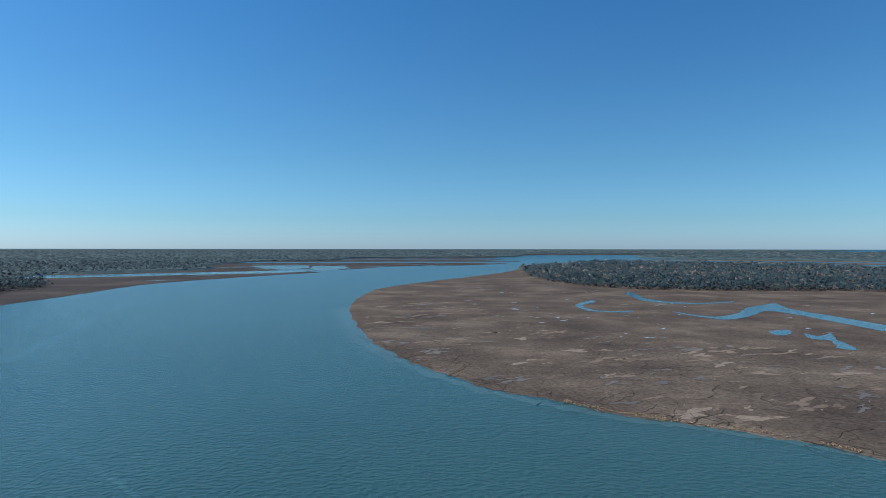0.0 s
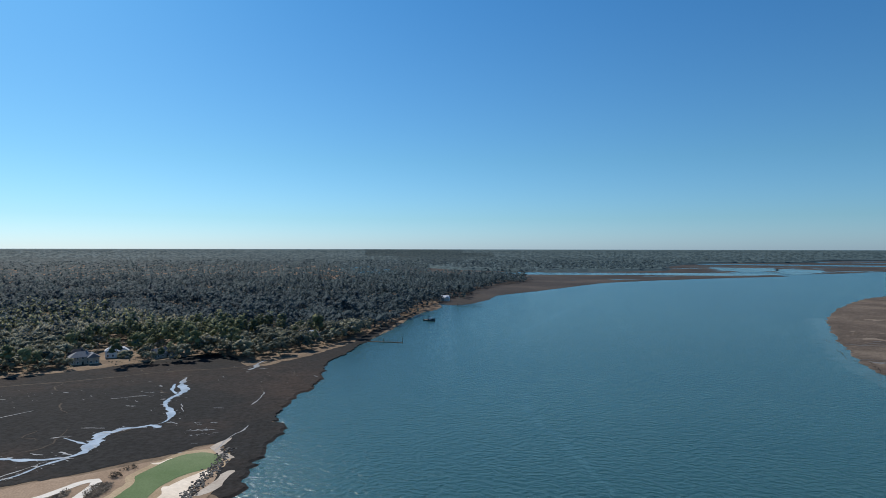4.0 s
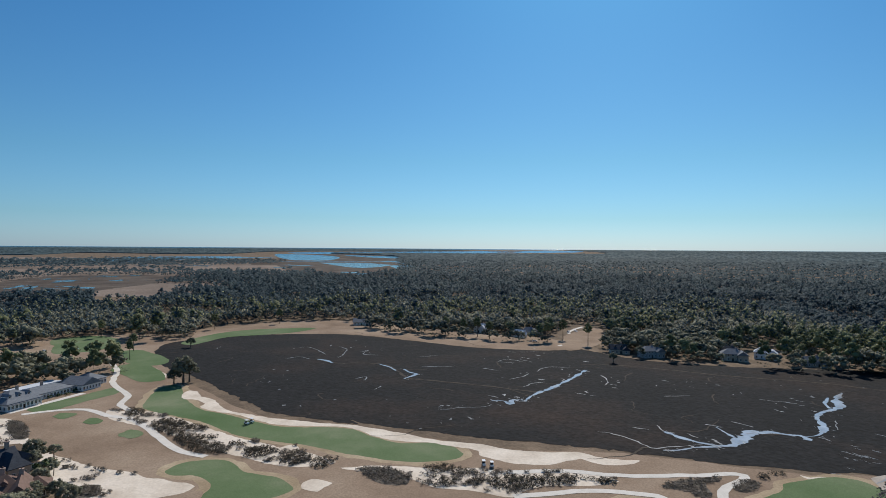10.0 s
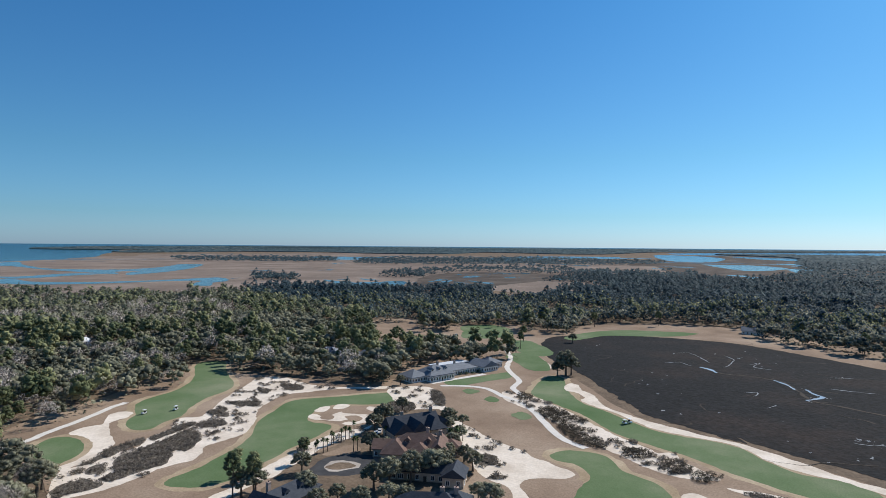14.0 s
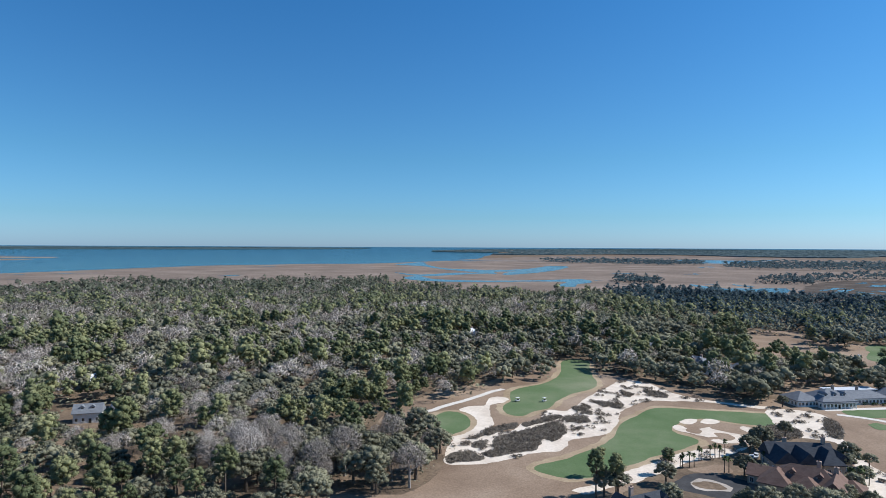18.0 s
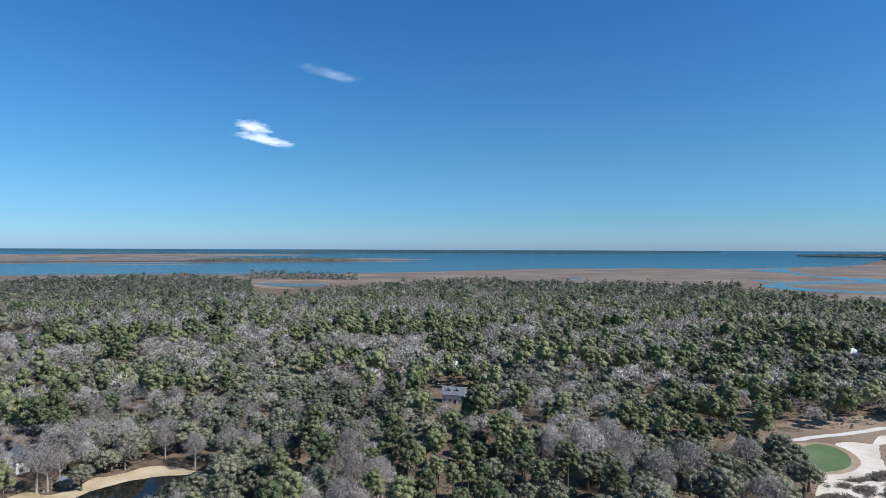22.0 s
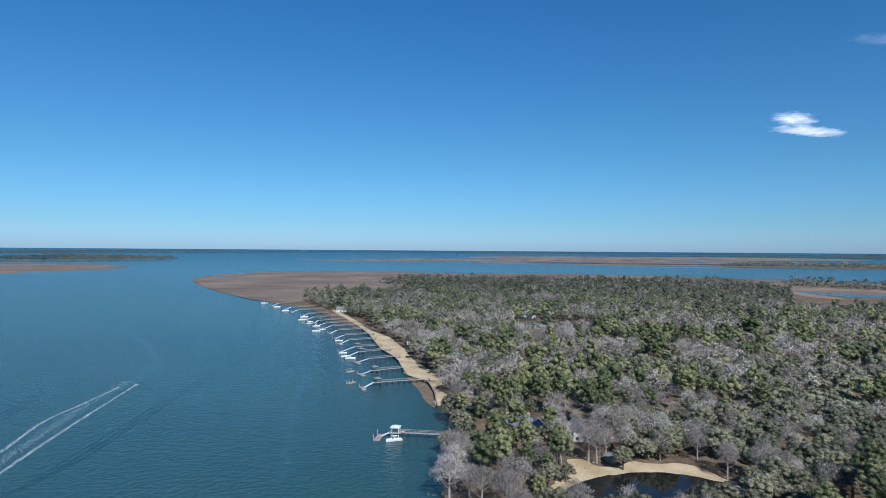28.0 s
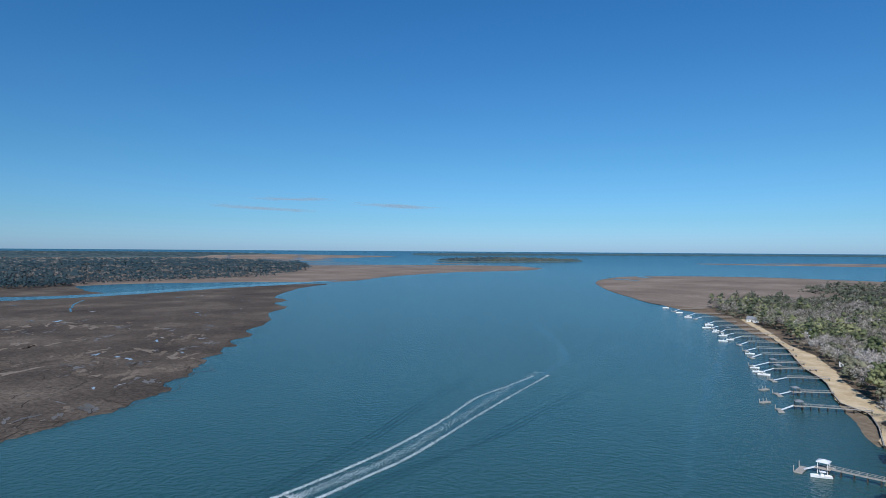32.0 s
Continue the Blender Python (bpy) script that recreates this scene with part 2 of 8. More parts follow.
# ---- outline helpers ----
def smooth(pts, closed=True, step=None, wobble=0.0, seed=0):
    """A rounded line through the plan's corners, cut into short pieces, with a natural unevenness."""
    P = np.array(pts, float)
    n = len(P)
    out = []
    rng = n if closed else n - 1
    for i in range(rng):
        if closed:
            a, b, c, d = P[i - 1], P[i], P[(i + 1) % n], P[(i + 2) % n]
        else:
            a, b, c, d = P[max(i - 1, 0)], P[i], P[i + 1], P[min(i + 2, n - 1)]
        L = np.linalg.norm(c - b)
        s = step or 6.0
        s = max(s, 0.012 * max(np.linalg.norm(b), np.linalg.norm(c)) * 0.5)
        k = int(min(max(2, L / s), 60))
        t0, t1, t2, t3 = 0.0, *np.cumsum([max(np.linalg.norm(q - p), 1e-3) ** 0.5 for p, q in ((a, b), (b, c), (c, d))])
        for j in range(k):
            t = t1 + (t2 - t1) * j / k
            A1 = a if t1 == t0 else (t1 - t) / (t1 - t0) * a + (t - t0) / (t1 - t0) * b
            A2 = (t2 - t) / (t2 - t1) * b + (t - t1) / (t2 - t1) * c
            A3 = c if t3 == t2 else (t3 - t) / (t3 - t2) * c + (t - t2) / (t3 - t2) * d
            B1 = (t2 - t) / (t2 - t0) * A1 + (t - t0) / (t2 - t0) * A2
            B2 = (t3 - t) / (t3 - t1) * A2 + (t - t1) / (t3 - t1) * A3
            out.append((t2 - t) / (t2 - t1) * B1 + (t - t1) / (t2 - t1) * B2)
    if not closed:
        out.append(P[-1])
    out = np.array(out)
    if wobble:
        for i, p in enumerate(out):
            v = noise.noise_vector(Vector((p[0] * 0.05, p[1] * 0.05, seed))) + 0.9 * noise.noise_vector(Vector((p[0] * 0.17, p[1] * 0.17, seed + 9.0)))
            w = wobble * max(1.0, np.hypot(*p) / 900)
            v = v + 0.8 * noise.noise_vector(Vector((p[0] * 0.45, p[1] * 0.45, seed + 4.0)))
            out[i] = p + w * np.array(v[:2])
    return out


def inside(pts, poly):
    """Which of the points (n, 2) lie within the outline."""
    x, y = pts[:, 0], pts[:, 1]
    r = np.zeros(len(pts), bool)
    a = np.asarray(poly, float)
    b = np.roll(a, -1, 0)
    for (x1, y1), (x2, y2) in zip(a, b):
        if y1 != y2:
            r ^= ((y1 > y) != (y2 > y)) & (x < (x2 - x1) * (y - y1) / (y2 - y1) + x1)
    return r


def mesh_object(name, verts, faces, mat, parent=None):
    me = bpy.data.meshes.new(name)
    me.from_pydata([tuple(v) for v in verts], [], faces)
    me.materials.append(mat)
    ob = new(name, me)
    if parent:
        ob.parent = parent
    return ob


from mathutils import geometry

OUTLINES = {}


def sheet(name, pts, z, mat, label, category="ground", bank=0.0, wobble=1.5, step=None, kind="structure", relief=0.0):
    """A sheet of ground with an uneven outline; bank: how far its edge drops."""
    ring = smooth(pts, True, step, wobble, len(OUTLINES) * 3.7)
    OUTLINES[name] = ring
    far = np.hypot(ring[:, 0], ring[:, 1]).max()
    extra = []
    if far > 1500 or relief:
        d0, d = 60.0, []
        r = d0
        while r < far:
            d.append(r)
            r *= 1.12
        for r in d:
            for k in range(120):
                a = 2 * math.pi * k / 120
                extra.append((r * math.cos(a), r * math.sin(a)))
        extra = np.array(extra)
        extra = extra[inside(extra, ring)]
    n = len(ring)
    co = [Vector(p) for p in ring] + [Vector(p) for p in extra]
    vs, es, fs, *_ = geometry.delaunay_2d_cdt(co, [], [list(range(n))], 1, 0.01)
    v = np.array([(p.x, p.y, z) for p in vs])
    if relief:
        for i, p in enumerate(vs):
            v[i, 2] += relief * noise.noise(Vector((p.x * 0.02, p.y * 0.02, 3.0)))
    faces = [list(f) for f in fs]
    if bank:
        cnt = {}
        for f in faces:
            for a, b in zip(f, f[1:] + f[:1]):
                cnt[(a, b)] = 1
        rim = [(a, b) for a, b in cnt if (b, a) not in cnt]
        low = {}
        push = {}
        for a, b in rim:
            e = np.array([v[b][1] - v[a][1], v[a][0] - v[b][0]])
            e = e / (np.linalg.norm(e) + 1e-9)
            for i in (a, b):
                push[i] = push.get(i, 0) + e
        v = list(map(tuple, v))
        for a, b in rim:
            for i in (a, b):
                if i not in low:
                    low[i] = len(v)
                    e = push[i] / (np.linalg.norm(push[i]) + 1e-9) * bank * 2.6
                    v.append((v[i][0] + e[0], v[i][1] + e[1], v[i][2] - bank))
            faces.append([b, a, low[a], low[b]])
        v = np.array(v)
    ob = mesh_object(name, lay(v), faces, mat)
    return tagged(ob, label, category, "", kind)


def strip(name, pts, width, z, mat, label, category, wobble=0.6, kind="structure", taper=False):
    """A ribbon of ground along a line: a path or a creek; width may differ from corner to corner."""
    line = smooth(pts, False, 1.5 if taper else 4.0, wobble, len(name))
    n = len(line)
    w = np.interp(np.linspace(0, 1, n), np.linspace(0, 1, len(width)), width) if not isinstance(width, (int, float)) else np.full(n, float(width))
    t = np.gradient(line, axis=0)
    t /= np.linalg.norm(t, axis=1)[:, None] + 1e-9
    nrm = np.stack([-t[:, 1], t[:, 0]], 1)
    jit = 1.0 + (np.array([0.8 * noise.noise(Vector((p[0] * 0.1, p[1] * 0.1, 5.0))) + 1.0 * noise.noise(Vector((p[0] * 0.4, p[1] * 0.4, 2.0))) for p in line]) if taper else 0)
    jit = np.maximum(jit, 0.15)
    a, b = line + nrm * (w * jit / 2)[:, None], line - nrm * (w * jit / 2)[:, None]
    v = np.concatenate([np.c_[a, np.full(n, z)], np.c_[b, np.full(n, z)]])
    f = [[n + i, n + i + 1, i + 1, i] for i in range(n - 1)]
    return tagged(mesh_object(name, lay(v), f, mat), label, category, "", kind)


# ---- water: one sheet to the horizon ----
rr = np.concatenate([[0.0], np.geomspace(15, 3000, 34), np.geomspace(3300, 120000, 22)])
K = 180
TIDE = 0.55  # water level
verts = [(r * math.cos(2 * math.pi * k / K), r * math.sin(2 * math.pi * k / K), TIDE) for r in rr[1:] for k in range(K)]
faces = [[i * K + k, i * K + (k + 1) % K, (i + 1) * K + (k + 1) % K, (i + 1) * K + k] for i in range(len(rr) - 2) for k in range(K)]
verts.append((0, 0, TIDE))
faces += [[len(verts) - 1, (k + 1) % K, k][::-1] for k in range(K)]
tagged(mesh_object("water", lay(verts), faces, WATER), "rippled blue-green tidal river and sound", "water", "", "structure")

# ---- land ----
sheet("ground_mainland", [(174, -95), (213, -119), (253, -145.1), (268.6, -149.8), (276, -148.6), (299.3, -159.3), (320.2, -166.9), (331.4, -169.5), (349.4, -167), (368.8, -172.2), (394.7, -180.7), (417.2, -185.9), (447, -190), (482.7, -198.8), (529.2, -211.8), (606.4, -227), (767.9, -251.6), (573, -219), (651, -222), (746, -232), (828, -234), (883, -216), (962, -205), (1144, -180), (1364, -169), (1635, -180), (1855, -230), (2080, -360), (2130, -725), (1860, -1040), (1650, -1370), (1145, -1815), (1650, -1355), (1415, -1520), (825, -1825), (365, -2410), (160, -2640), (-520, -2750), (155, -2485)] + [(-180, -2805), (-445, -2810), (-795, -3130), (-1350, -3850), (-2000, -5350), (-5916, -12688), (-19283, -22981), (-34641, -19999), (-39392, -6945), (-39392, 6945), (-34641, 20000), (-21213, 21213), (-2305, 1910), (-552, 636), (-517, 559), (-471, 482), (-432, 422), (-397, 360), (-368, 305), (-341, 267), (-309, 238), (-286, 213), (-272, 188), (-246, 164), (-232, 157), (-213, 135), (-198, 120), (-182, 103), (-101, 63), (-28, 28), (25, -14), (93, -58)], 1.0, LITTER, "wooded mainland with leaf litter", bank=1.6, step=2.2)
sheet("ground_island", ([(167, 231), (160, 242), (145, 255), (118, 274), (85, 293), (63, 316), (36, 340), (6, 382), (-26, 440), (-60, 527), (-93, 659), (-122, 806), (-136, 1025), (-119, 1246), (-33, 1482), (130, 1870), (280, 2320), (385, 2955), (740, 3725), (1700, 4800), (4150, 7300), (6535, 10064), (6251, 6474), (1900, 1810), (1570, 1315), (1004, 730), (1119, 658), (1303, 564)] + [(1402, 467), (1262, 470), (1151, 458), (970, 412), (930, 376), (868, 371), (812, 331), (735, 322), (681, 296), (628, 279), (564, 271), (543, 255), (510, 257), (477, 239), (470, 245), (445, 233), (420, 233), (407, 224), (381, 220), (365, 213), (331, 210), (324, 199), (293, 204), (282, 200), (265, 205), (252, 206), (234, 212), (225, 214)]), 0.75, MARSH, "brown marsh island with a crumbling bank", bank=1.2, wobble=3, step=2.5)
sheet("ground_west", [(2000, 1905), (1024, 974), (1255, 915), (1420, 700), (1510, 475), (1890, 410), (2480, 185), (2910, -70), (3340, 250), (3770, 1035), (5700, 1800), (8500, 1850), (11000, 4750), (14000, 8700), (8335, 8632)], 0.70, MARSH_TAN, "brown tidal marsh along the channel", bank=1.2, wobble=3)
sheet("ground_north", [(-1575, 1565), (-557, 666), (-563, 748), (-613, 854), (-623, 996), (-635, 1122), (-650, 1365), (-520, 1790), (-415, 2030), (-425, 2075), (-610, 2175), (-590, 2420), (-390, 2300), (-210, 2740), (125, 2940), (465, 3710), (450, 5250), (1250, 7650), (3050, 8550), (6150, 14350), (44999, 77942), (15628, 88632), (-15628, 88632), (-44999, 77942), (-68943, 57850), (-4728, 3693)], 0.80, MARSH_BACKLIT, "marsh shore across the river", bank=1.2, wobble=3)
for key_, pts_ in (("strip", [(4600, -1200), (5150, -2900), (3500, -4800), (2200, -4550), (1350, -4350), (1200, -3795), (1685, -3300), (2535, -2745), (2995, -2260), (2255, -3080), (3270, -2245), (3900, -1550)]), ("strip", [(4050, 550), (3695, 195), (2810, -55), (2450, 130), (2340, 305), (2535, 425)]), ("strip", [(3550, -2200), (3700, -3050), (3000, -3950), (2050, -5150), (1450, -4850), (1410, -3555), (2000, -2640), (2675, -2185), (3200, -1975)]), ("strip", [(6750, -4150), (6850, -6500), (5650, -8300), (3850, -7650), (3850, -5050), (4900, -3500), (5500, -3400)]), ("strip", [(1830, -3490), (1850, -4100), (1550, -4850), (1300, -4600), (1345, -3665), (1505, -3150), (1595, -3040)])):
    sheet("ground_marsh_" + key_, pts_, 0.8 , MARSH_TAN, "low tan marsh island in the sound", bank=1.0, wobble=2)
# far shore woods, blue distance haze put into their base colour
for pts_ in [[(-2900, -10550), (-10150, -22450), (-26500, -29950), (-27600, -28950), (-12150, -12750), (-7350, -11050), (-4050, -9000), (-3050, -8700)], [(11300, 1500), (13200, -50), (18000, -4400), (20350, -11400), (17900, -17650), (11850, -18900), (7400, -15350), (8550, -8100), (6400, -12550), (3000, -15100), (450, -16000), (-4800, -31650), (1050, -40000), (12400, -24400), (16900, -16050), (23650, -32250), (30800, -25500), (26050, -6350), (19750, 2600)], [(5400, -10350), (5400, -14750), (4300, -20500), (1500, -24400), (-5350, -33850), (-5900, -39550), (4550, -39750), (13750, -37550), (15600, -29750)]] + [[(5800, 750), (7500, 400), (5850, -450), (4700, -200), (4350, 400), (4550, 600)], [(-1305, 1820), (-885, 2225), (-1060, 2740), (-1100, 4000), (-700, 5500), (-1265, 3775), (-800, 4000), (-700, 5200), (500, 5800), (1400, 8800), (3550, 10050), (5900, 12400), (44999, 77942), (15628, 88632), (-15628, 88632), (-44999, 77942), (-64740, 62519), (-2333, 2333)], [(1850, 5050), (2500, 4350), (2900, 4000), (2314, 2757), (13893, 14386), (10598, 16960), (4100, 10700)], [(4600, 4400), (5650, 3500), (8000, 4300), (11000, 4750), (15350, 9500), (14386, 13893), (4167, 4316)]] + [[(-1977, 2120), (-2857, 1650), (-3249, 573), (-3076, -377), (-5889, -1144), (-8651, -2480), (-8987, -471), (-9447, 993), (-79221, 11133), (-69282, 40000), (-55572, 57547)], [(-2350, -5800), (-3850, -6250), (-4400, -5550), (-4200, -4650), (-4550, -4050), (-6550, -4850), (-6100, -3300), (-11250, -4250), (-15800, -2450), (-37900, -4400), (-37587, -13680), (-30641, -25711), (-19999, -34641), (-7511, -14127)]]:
    sheet("haze_blue_woods", pts_, 9.0, HAZEWOODS, "woods along the far shore, blue haze in the colour", "woods", bank=9.0, wobble=4, kind="stuff", relief=3.0)

# ---- covers on the mainland ----
sheet("ground_marsh_east", [(928, -257), (962, -205), (1144, -180), (1364, -169), (1635, -180), (1855, -230), (2080, -360), (2130, -725), (1860, -1040), (1650, -1370), (1650, -1355), (1415, -1520), (825, -1825), (365, -2410), (160, -2640), (-520, -2750), (155, -2485), (-180, -2805), (-445, -2810), (-795, -3130), (-1350, -3850), (-2250, -4950), (-4100, -4900), (-3950, -2850), (-3750, -1800), (-2005, -760), (-1350, -512), (-899, -499), (-891, -658), (-839, -840), (-466, -1028), (-294, -1159), (-269, -1424), (215, -1420), (567, -1255), (825, -1216), (975, -1335), (1285, -885), (1147, -510)], 1.06, MARSH_TAN, "tan tidal marsh beyond the woods", wobble=3)
sheet("ground_marsh_south", [(-2085, -110), (-1810, -435), (-1850, -900), (-2450, -1445), (-2235, -2035), (-3255, -1585), (-6200, -2350), (-15850, -1850), (-23300, 550), (-7700, -50)], 1.05, MARSH, "brown tidal marsh with creeks", wobble=3)
sheet("ground_marsh_inlet", [(-1210, -1100), (-1460, -1170), (-1555, -1080), (-1505, -765), (-1292, -761), (-1020, -729), (-797, -673), (-751, -684)], 1.10, MARSH, "brown tidal marsh between the woods", wobble=3)
sheet("ground_bay_marsh", [(-439, -276), (-495, -291), (-528, -257), (-559, -161), (-526, -76), (-500, -26), (-500, 42), (-449, 97), (-436, 150), (-427, 240), (-364, 228), (-368, 268), (-382, 314), (-396, 353), (-369, 321), (-336, 267), (-291, 222), (-272, 191), (-245, 164), (-230, 144), (-222, 129), (-233, 127), (-232, 112), (-235, 93), (-238, 75), (-245, 49), (-251, 23), (-257, -14), (-267, -54), (-274, -74), (-269, -67), (-279, -107), (-307, -143), (-350, -188), (-375, -221), (-401, -248)], 1.08, BAY, "dark wet marsh filling the bay", wobble=2, step=2.2)
sheet("ground_shore_marsh", [(-531, 574), (-484, 492), (-436, 425), (-400, 366), (-363, 303), (-336, 266), (-305, 237), (-283, 212), (-268, 187), (-244, 164), (-230, 158), (-212, 136), (-196, 121), (-181, 104), (-184, 101), (-211, 120), (-246, 147), (-298, 184), (-336, 232), (-367, 283), (-404, 354), (-475, 464)], 1.12, BAY, "dark marsh edge along the river", bank=1.6, wobble=3, step=2.2)
sheet("turf", ([(-56, -284), (-86, -318), (-133, -342), (-190, -382), (-215, -379), (-202, -343), (-217, -311), (-229, -268), (-260, -260), (-307, -308), (-373, -395), (-446, -480), (-483, -461), (-469, -387), (-519, -354), (-505, -280), (-555, -295), (-631, -239), (-647, -183), (-618, -120), (-579, -45), (-543, 37), (-489, 41), (-489, -25), (-545, -157), (-515, -251)] + [(-472, -278), (-422, -259), (-367, -216), (-326, -175), (-290, -135), (-270, -104), (-263, -63), (-249, -24), (-242, -1), (-244, 42), (-232, 90), (-236, 74), (-232, 92), (-230, 111), (-231, 127), (-213, 121), (-198, 110), (-176, 93), (-122, 44), (-108, -19), (-84, -70), (-54, -117), (-20, -195), (-43, -192), (-65, -218), (-65, -256), (-50, -267)]), 1.13, TURF, "tan dormant turf of the golf course", wobble=1.5)
sheet("turf_far_b", [(-437, -461), (-468, -446), (-431, -411), (-398, -419)], 1.1360, TURF, "tan turf between the groves", "ground", wobble=1.0, step=2.0)
sheet("turf_far_c", [(-410, -380), (-444, -367), (-418, -345), (-388, -360)], 1.1375, TURF, "tan turf between the groves", "ground", wobble=1.0, step=2.0)
sheet("fairway_bay", [(-281.5, -179.5), (-296.5, -186.5), (-309, -191), (-325, -194.5), (-330, -191.5), (-327.5, -185.5), (-306.5, -172.5), (-298.5, -166), (-282, -149), (-276.5, -135), (-267.5, -118.5), (-261, -104), (-260.5, -92.5), (-262, -81), (-260.5, -69), (-251, -57.5), (-245, -45), (-246.5, -31.5), (-242, -22.5), (-235, -18.5), (-229, -21), (-225.5, -29), (-223.5, -39), (-225.5, -49.5), (-230, -65), (-236.5, -79.5), (-240, -96), (-243.5, -110), (-251, -122.5), (-262.5, -139.5), (-269, -155), (-274.5, -167.5)], 1.1390, FAIRWAY, "mown green fairway beside tan rough", "fairway", wobble=0.5, step=2.0)
sheet("fairway_range", [(-203, -121), (-211, -119), (-216, -111.5), (-216.5, -106), (-212, -99.5), (-206.5, -93.5), (-204, -86), (-202.5, -80), (-198, -74.5), (-193, -70.5), (-171.5, -94.5), (-180.5, -97.5), (-190.5, -97.5), (-195.5, -101), (-198, -104.5), (-200.5, -110.5), (-199.5, -116)], 1.1405, FAIRWAY, "mown green fairway beside tan rough", "fairway", wobble=0.5, step=2.0)
sheet("fairway_middle", [(-93, -199.5), (-96, -203.5), (-102.5, -204.5), (-110.5, -207), (-117.5, -211), (-129.5, -217), (-141, -226), (-151.5, -238.5), (-158, -244), (-169, -251), (-185, -260.5), (-195.5, -257.5), (-207.5, -250), (-223.5, -241.5), (-233.5, -234.5), (-231.5, -227), (-221.5, -220.5), (-215.5, -220.5), (-204.5, -229), (-197, -237.5), (-187.5, -238.5), (-177, -233.5), (-171, -227.5), (-169.5, -221.5), (-172, -214.5), (-170.5, -210), (-161.5, -205.5), (-152, -202.5), (-140.5, -199.5), (-133, -196), (-124, -193), (-115, -189), (-106, -187.5), (-99, -190), (-95.5, -193.5), (-93, -197)], 1.1420, FAIRWAY, "mown green fairway beside tan rough", "fairway", wobble=0.5, step=2.0)
sheet("fairway_upper", [(-112.5, -279), (-117, -286.5), (-121.5, -291), (-130.5, -311.5), (-142, -319), (-152, -322.5), (-168, -335), (-182, -353), (-196.5, -381), (-207, -390), (-217, -382), (-208, -363), (-196, -338.5), (-186, -315.5), (-174.5, -304), (-162, -299), (-146.5, -286.5), (-134, -273.5), (-125.5, -271), (-116.5, -264.5), (-112.5, -266.5)], 1.1435, FAIRWAY, "mown green fairway beside tan rough", "fairway", wobble=0.5, step=2.0)
sheet("fairway_far_a", [(-440, -354), (-471, -368), (-501, -361), (-486, -332), (-449, -311), (-418, -327)], 1.1450, FAIRWAY, "mown green fairway beside tan rough", "fairway", wobble=1.0, step=2.0)
sheet("sand_waste_west", [(-64.5, -214), (-69.5, -211), (-81, -210.5), (-90.5, -212), (-99.5, -215.5), (-110, -215), (-116, -219), (-121.5, -226), (-130, -227), (-139.5, -229.5), (-147, -235.5), (-157, -248), (-165.5, -259.5), (-178.5, -267.5), (-190.5, -273.5), (-202.5, -270), (-218, -262.5), (-239, -244), (-241.5, -247), (-225.5, -262), (-216, -277), (-214.5, -293.5), (-215, -311), (-209, -319.5), (-201.5, -318.5), (-188, -307), (-167, -291.5), (-160, -284.5), (-148.5, -273.5), (-139.5, -267), (-133.5, -271.5), (-122, -258.5), (-110, -252), (-104, -245), (-96.5, -243.5), (-93, -247.5), (-87, -243.5), (-81, -239.5), (-74, -237.5)], 1.1465, SAND, "pale raked sand in the golf course", "sand", wobble=0.8, step=2.0)
sheet("sand_bunker_left", [(-91, -283), (-95.5, -287), (-100.5, -288), (-105.5, -286.5), (-109.5, -293.5), (-114.5, -301.5), (-119.5, -302), (-123, -297), (-118.5, -290.5), (-112.5, -289), (-108.5, -285.5), (-103.5, -273), (-101.5, -263.5), (-99, -255), (-94.5, -251), (-91, -247), (-87, -244.5), (-81, -241), (-75, -238), (-75.5, -243.5), (-80, -245.5), (-85, -249), (-89, -254), (-93, -261.5), (-94, -272), (-92.5, -278)], 1.1480, SAND, "pale raked sand in the golf course", "sand", wobble=0.8, step=2.0)
sheet("sand_centre", [(-239, -244), (-248, -240), (-253.5, -234), (-253.5, -226), (-245, -212.5), (-233, -200), (-226, -188.5), (-218, -179), (-211.5, -166.5), (-208, -157.5), (-204.5, -150.5), (-201, -138), (-200, -131), (-196.5, -123.5), (-196.5, -119), (-194.5, -113), (-193, -106), (-191, -103), (-185.5, -104.5), (-182, -108), (-179.5, -111.5), (-175.5, -114), (-171, -113), (-166.5, -108), (-162.5, -103.5), (-159.5, -106.5), (-164.5, -112), (-167, -116), (-168, -122.5), (-171, -130.5), (-179.5, -140.5), (-189, -151.5), (-196.5, -159), (-204, -168.5), (-214.5, -182.5), (-214.5, -189.5), (-213, -198.5), (-215, -208), (-217.5, -216.5)], 1.1495, SAND, "pale raked sand in the golf course", "sand", wobble=0.8, step=2.0)
sheet("sand_path_bank", [(-275.5, -192.5), (-273.5, -181.5), (-274.5, -170), (-266.5, -153.5), (-257.5, -137), (-247.5, -120.5), (-240.5, -108.5), (-237, -98.5), (-233, -90.5), (-236, -88), (-234.5, -84), (-231, -81.5), (-228.5, -77), (-221, -64.5), (-218.5, -64.5), (-215, -70.5), (-213, -77.5), (-215, -87.5), (-219, -97), (-223, -107), (-225, -111.5), (-231, -123), (-237.5, -132.5), (-244.5, -145), (-251.5, -156), (-255.5, -169.5), (-261.5, -183)], 1.1510, SAND, "pale raked sand in the golf course", "sand", wobble=0.8, step=2.0)
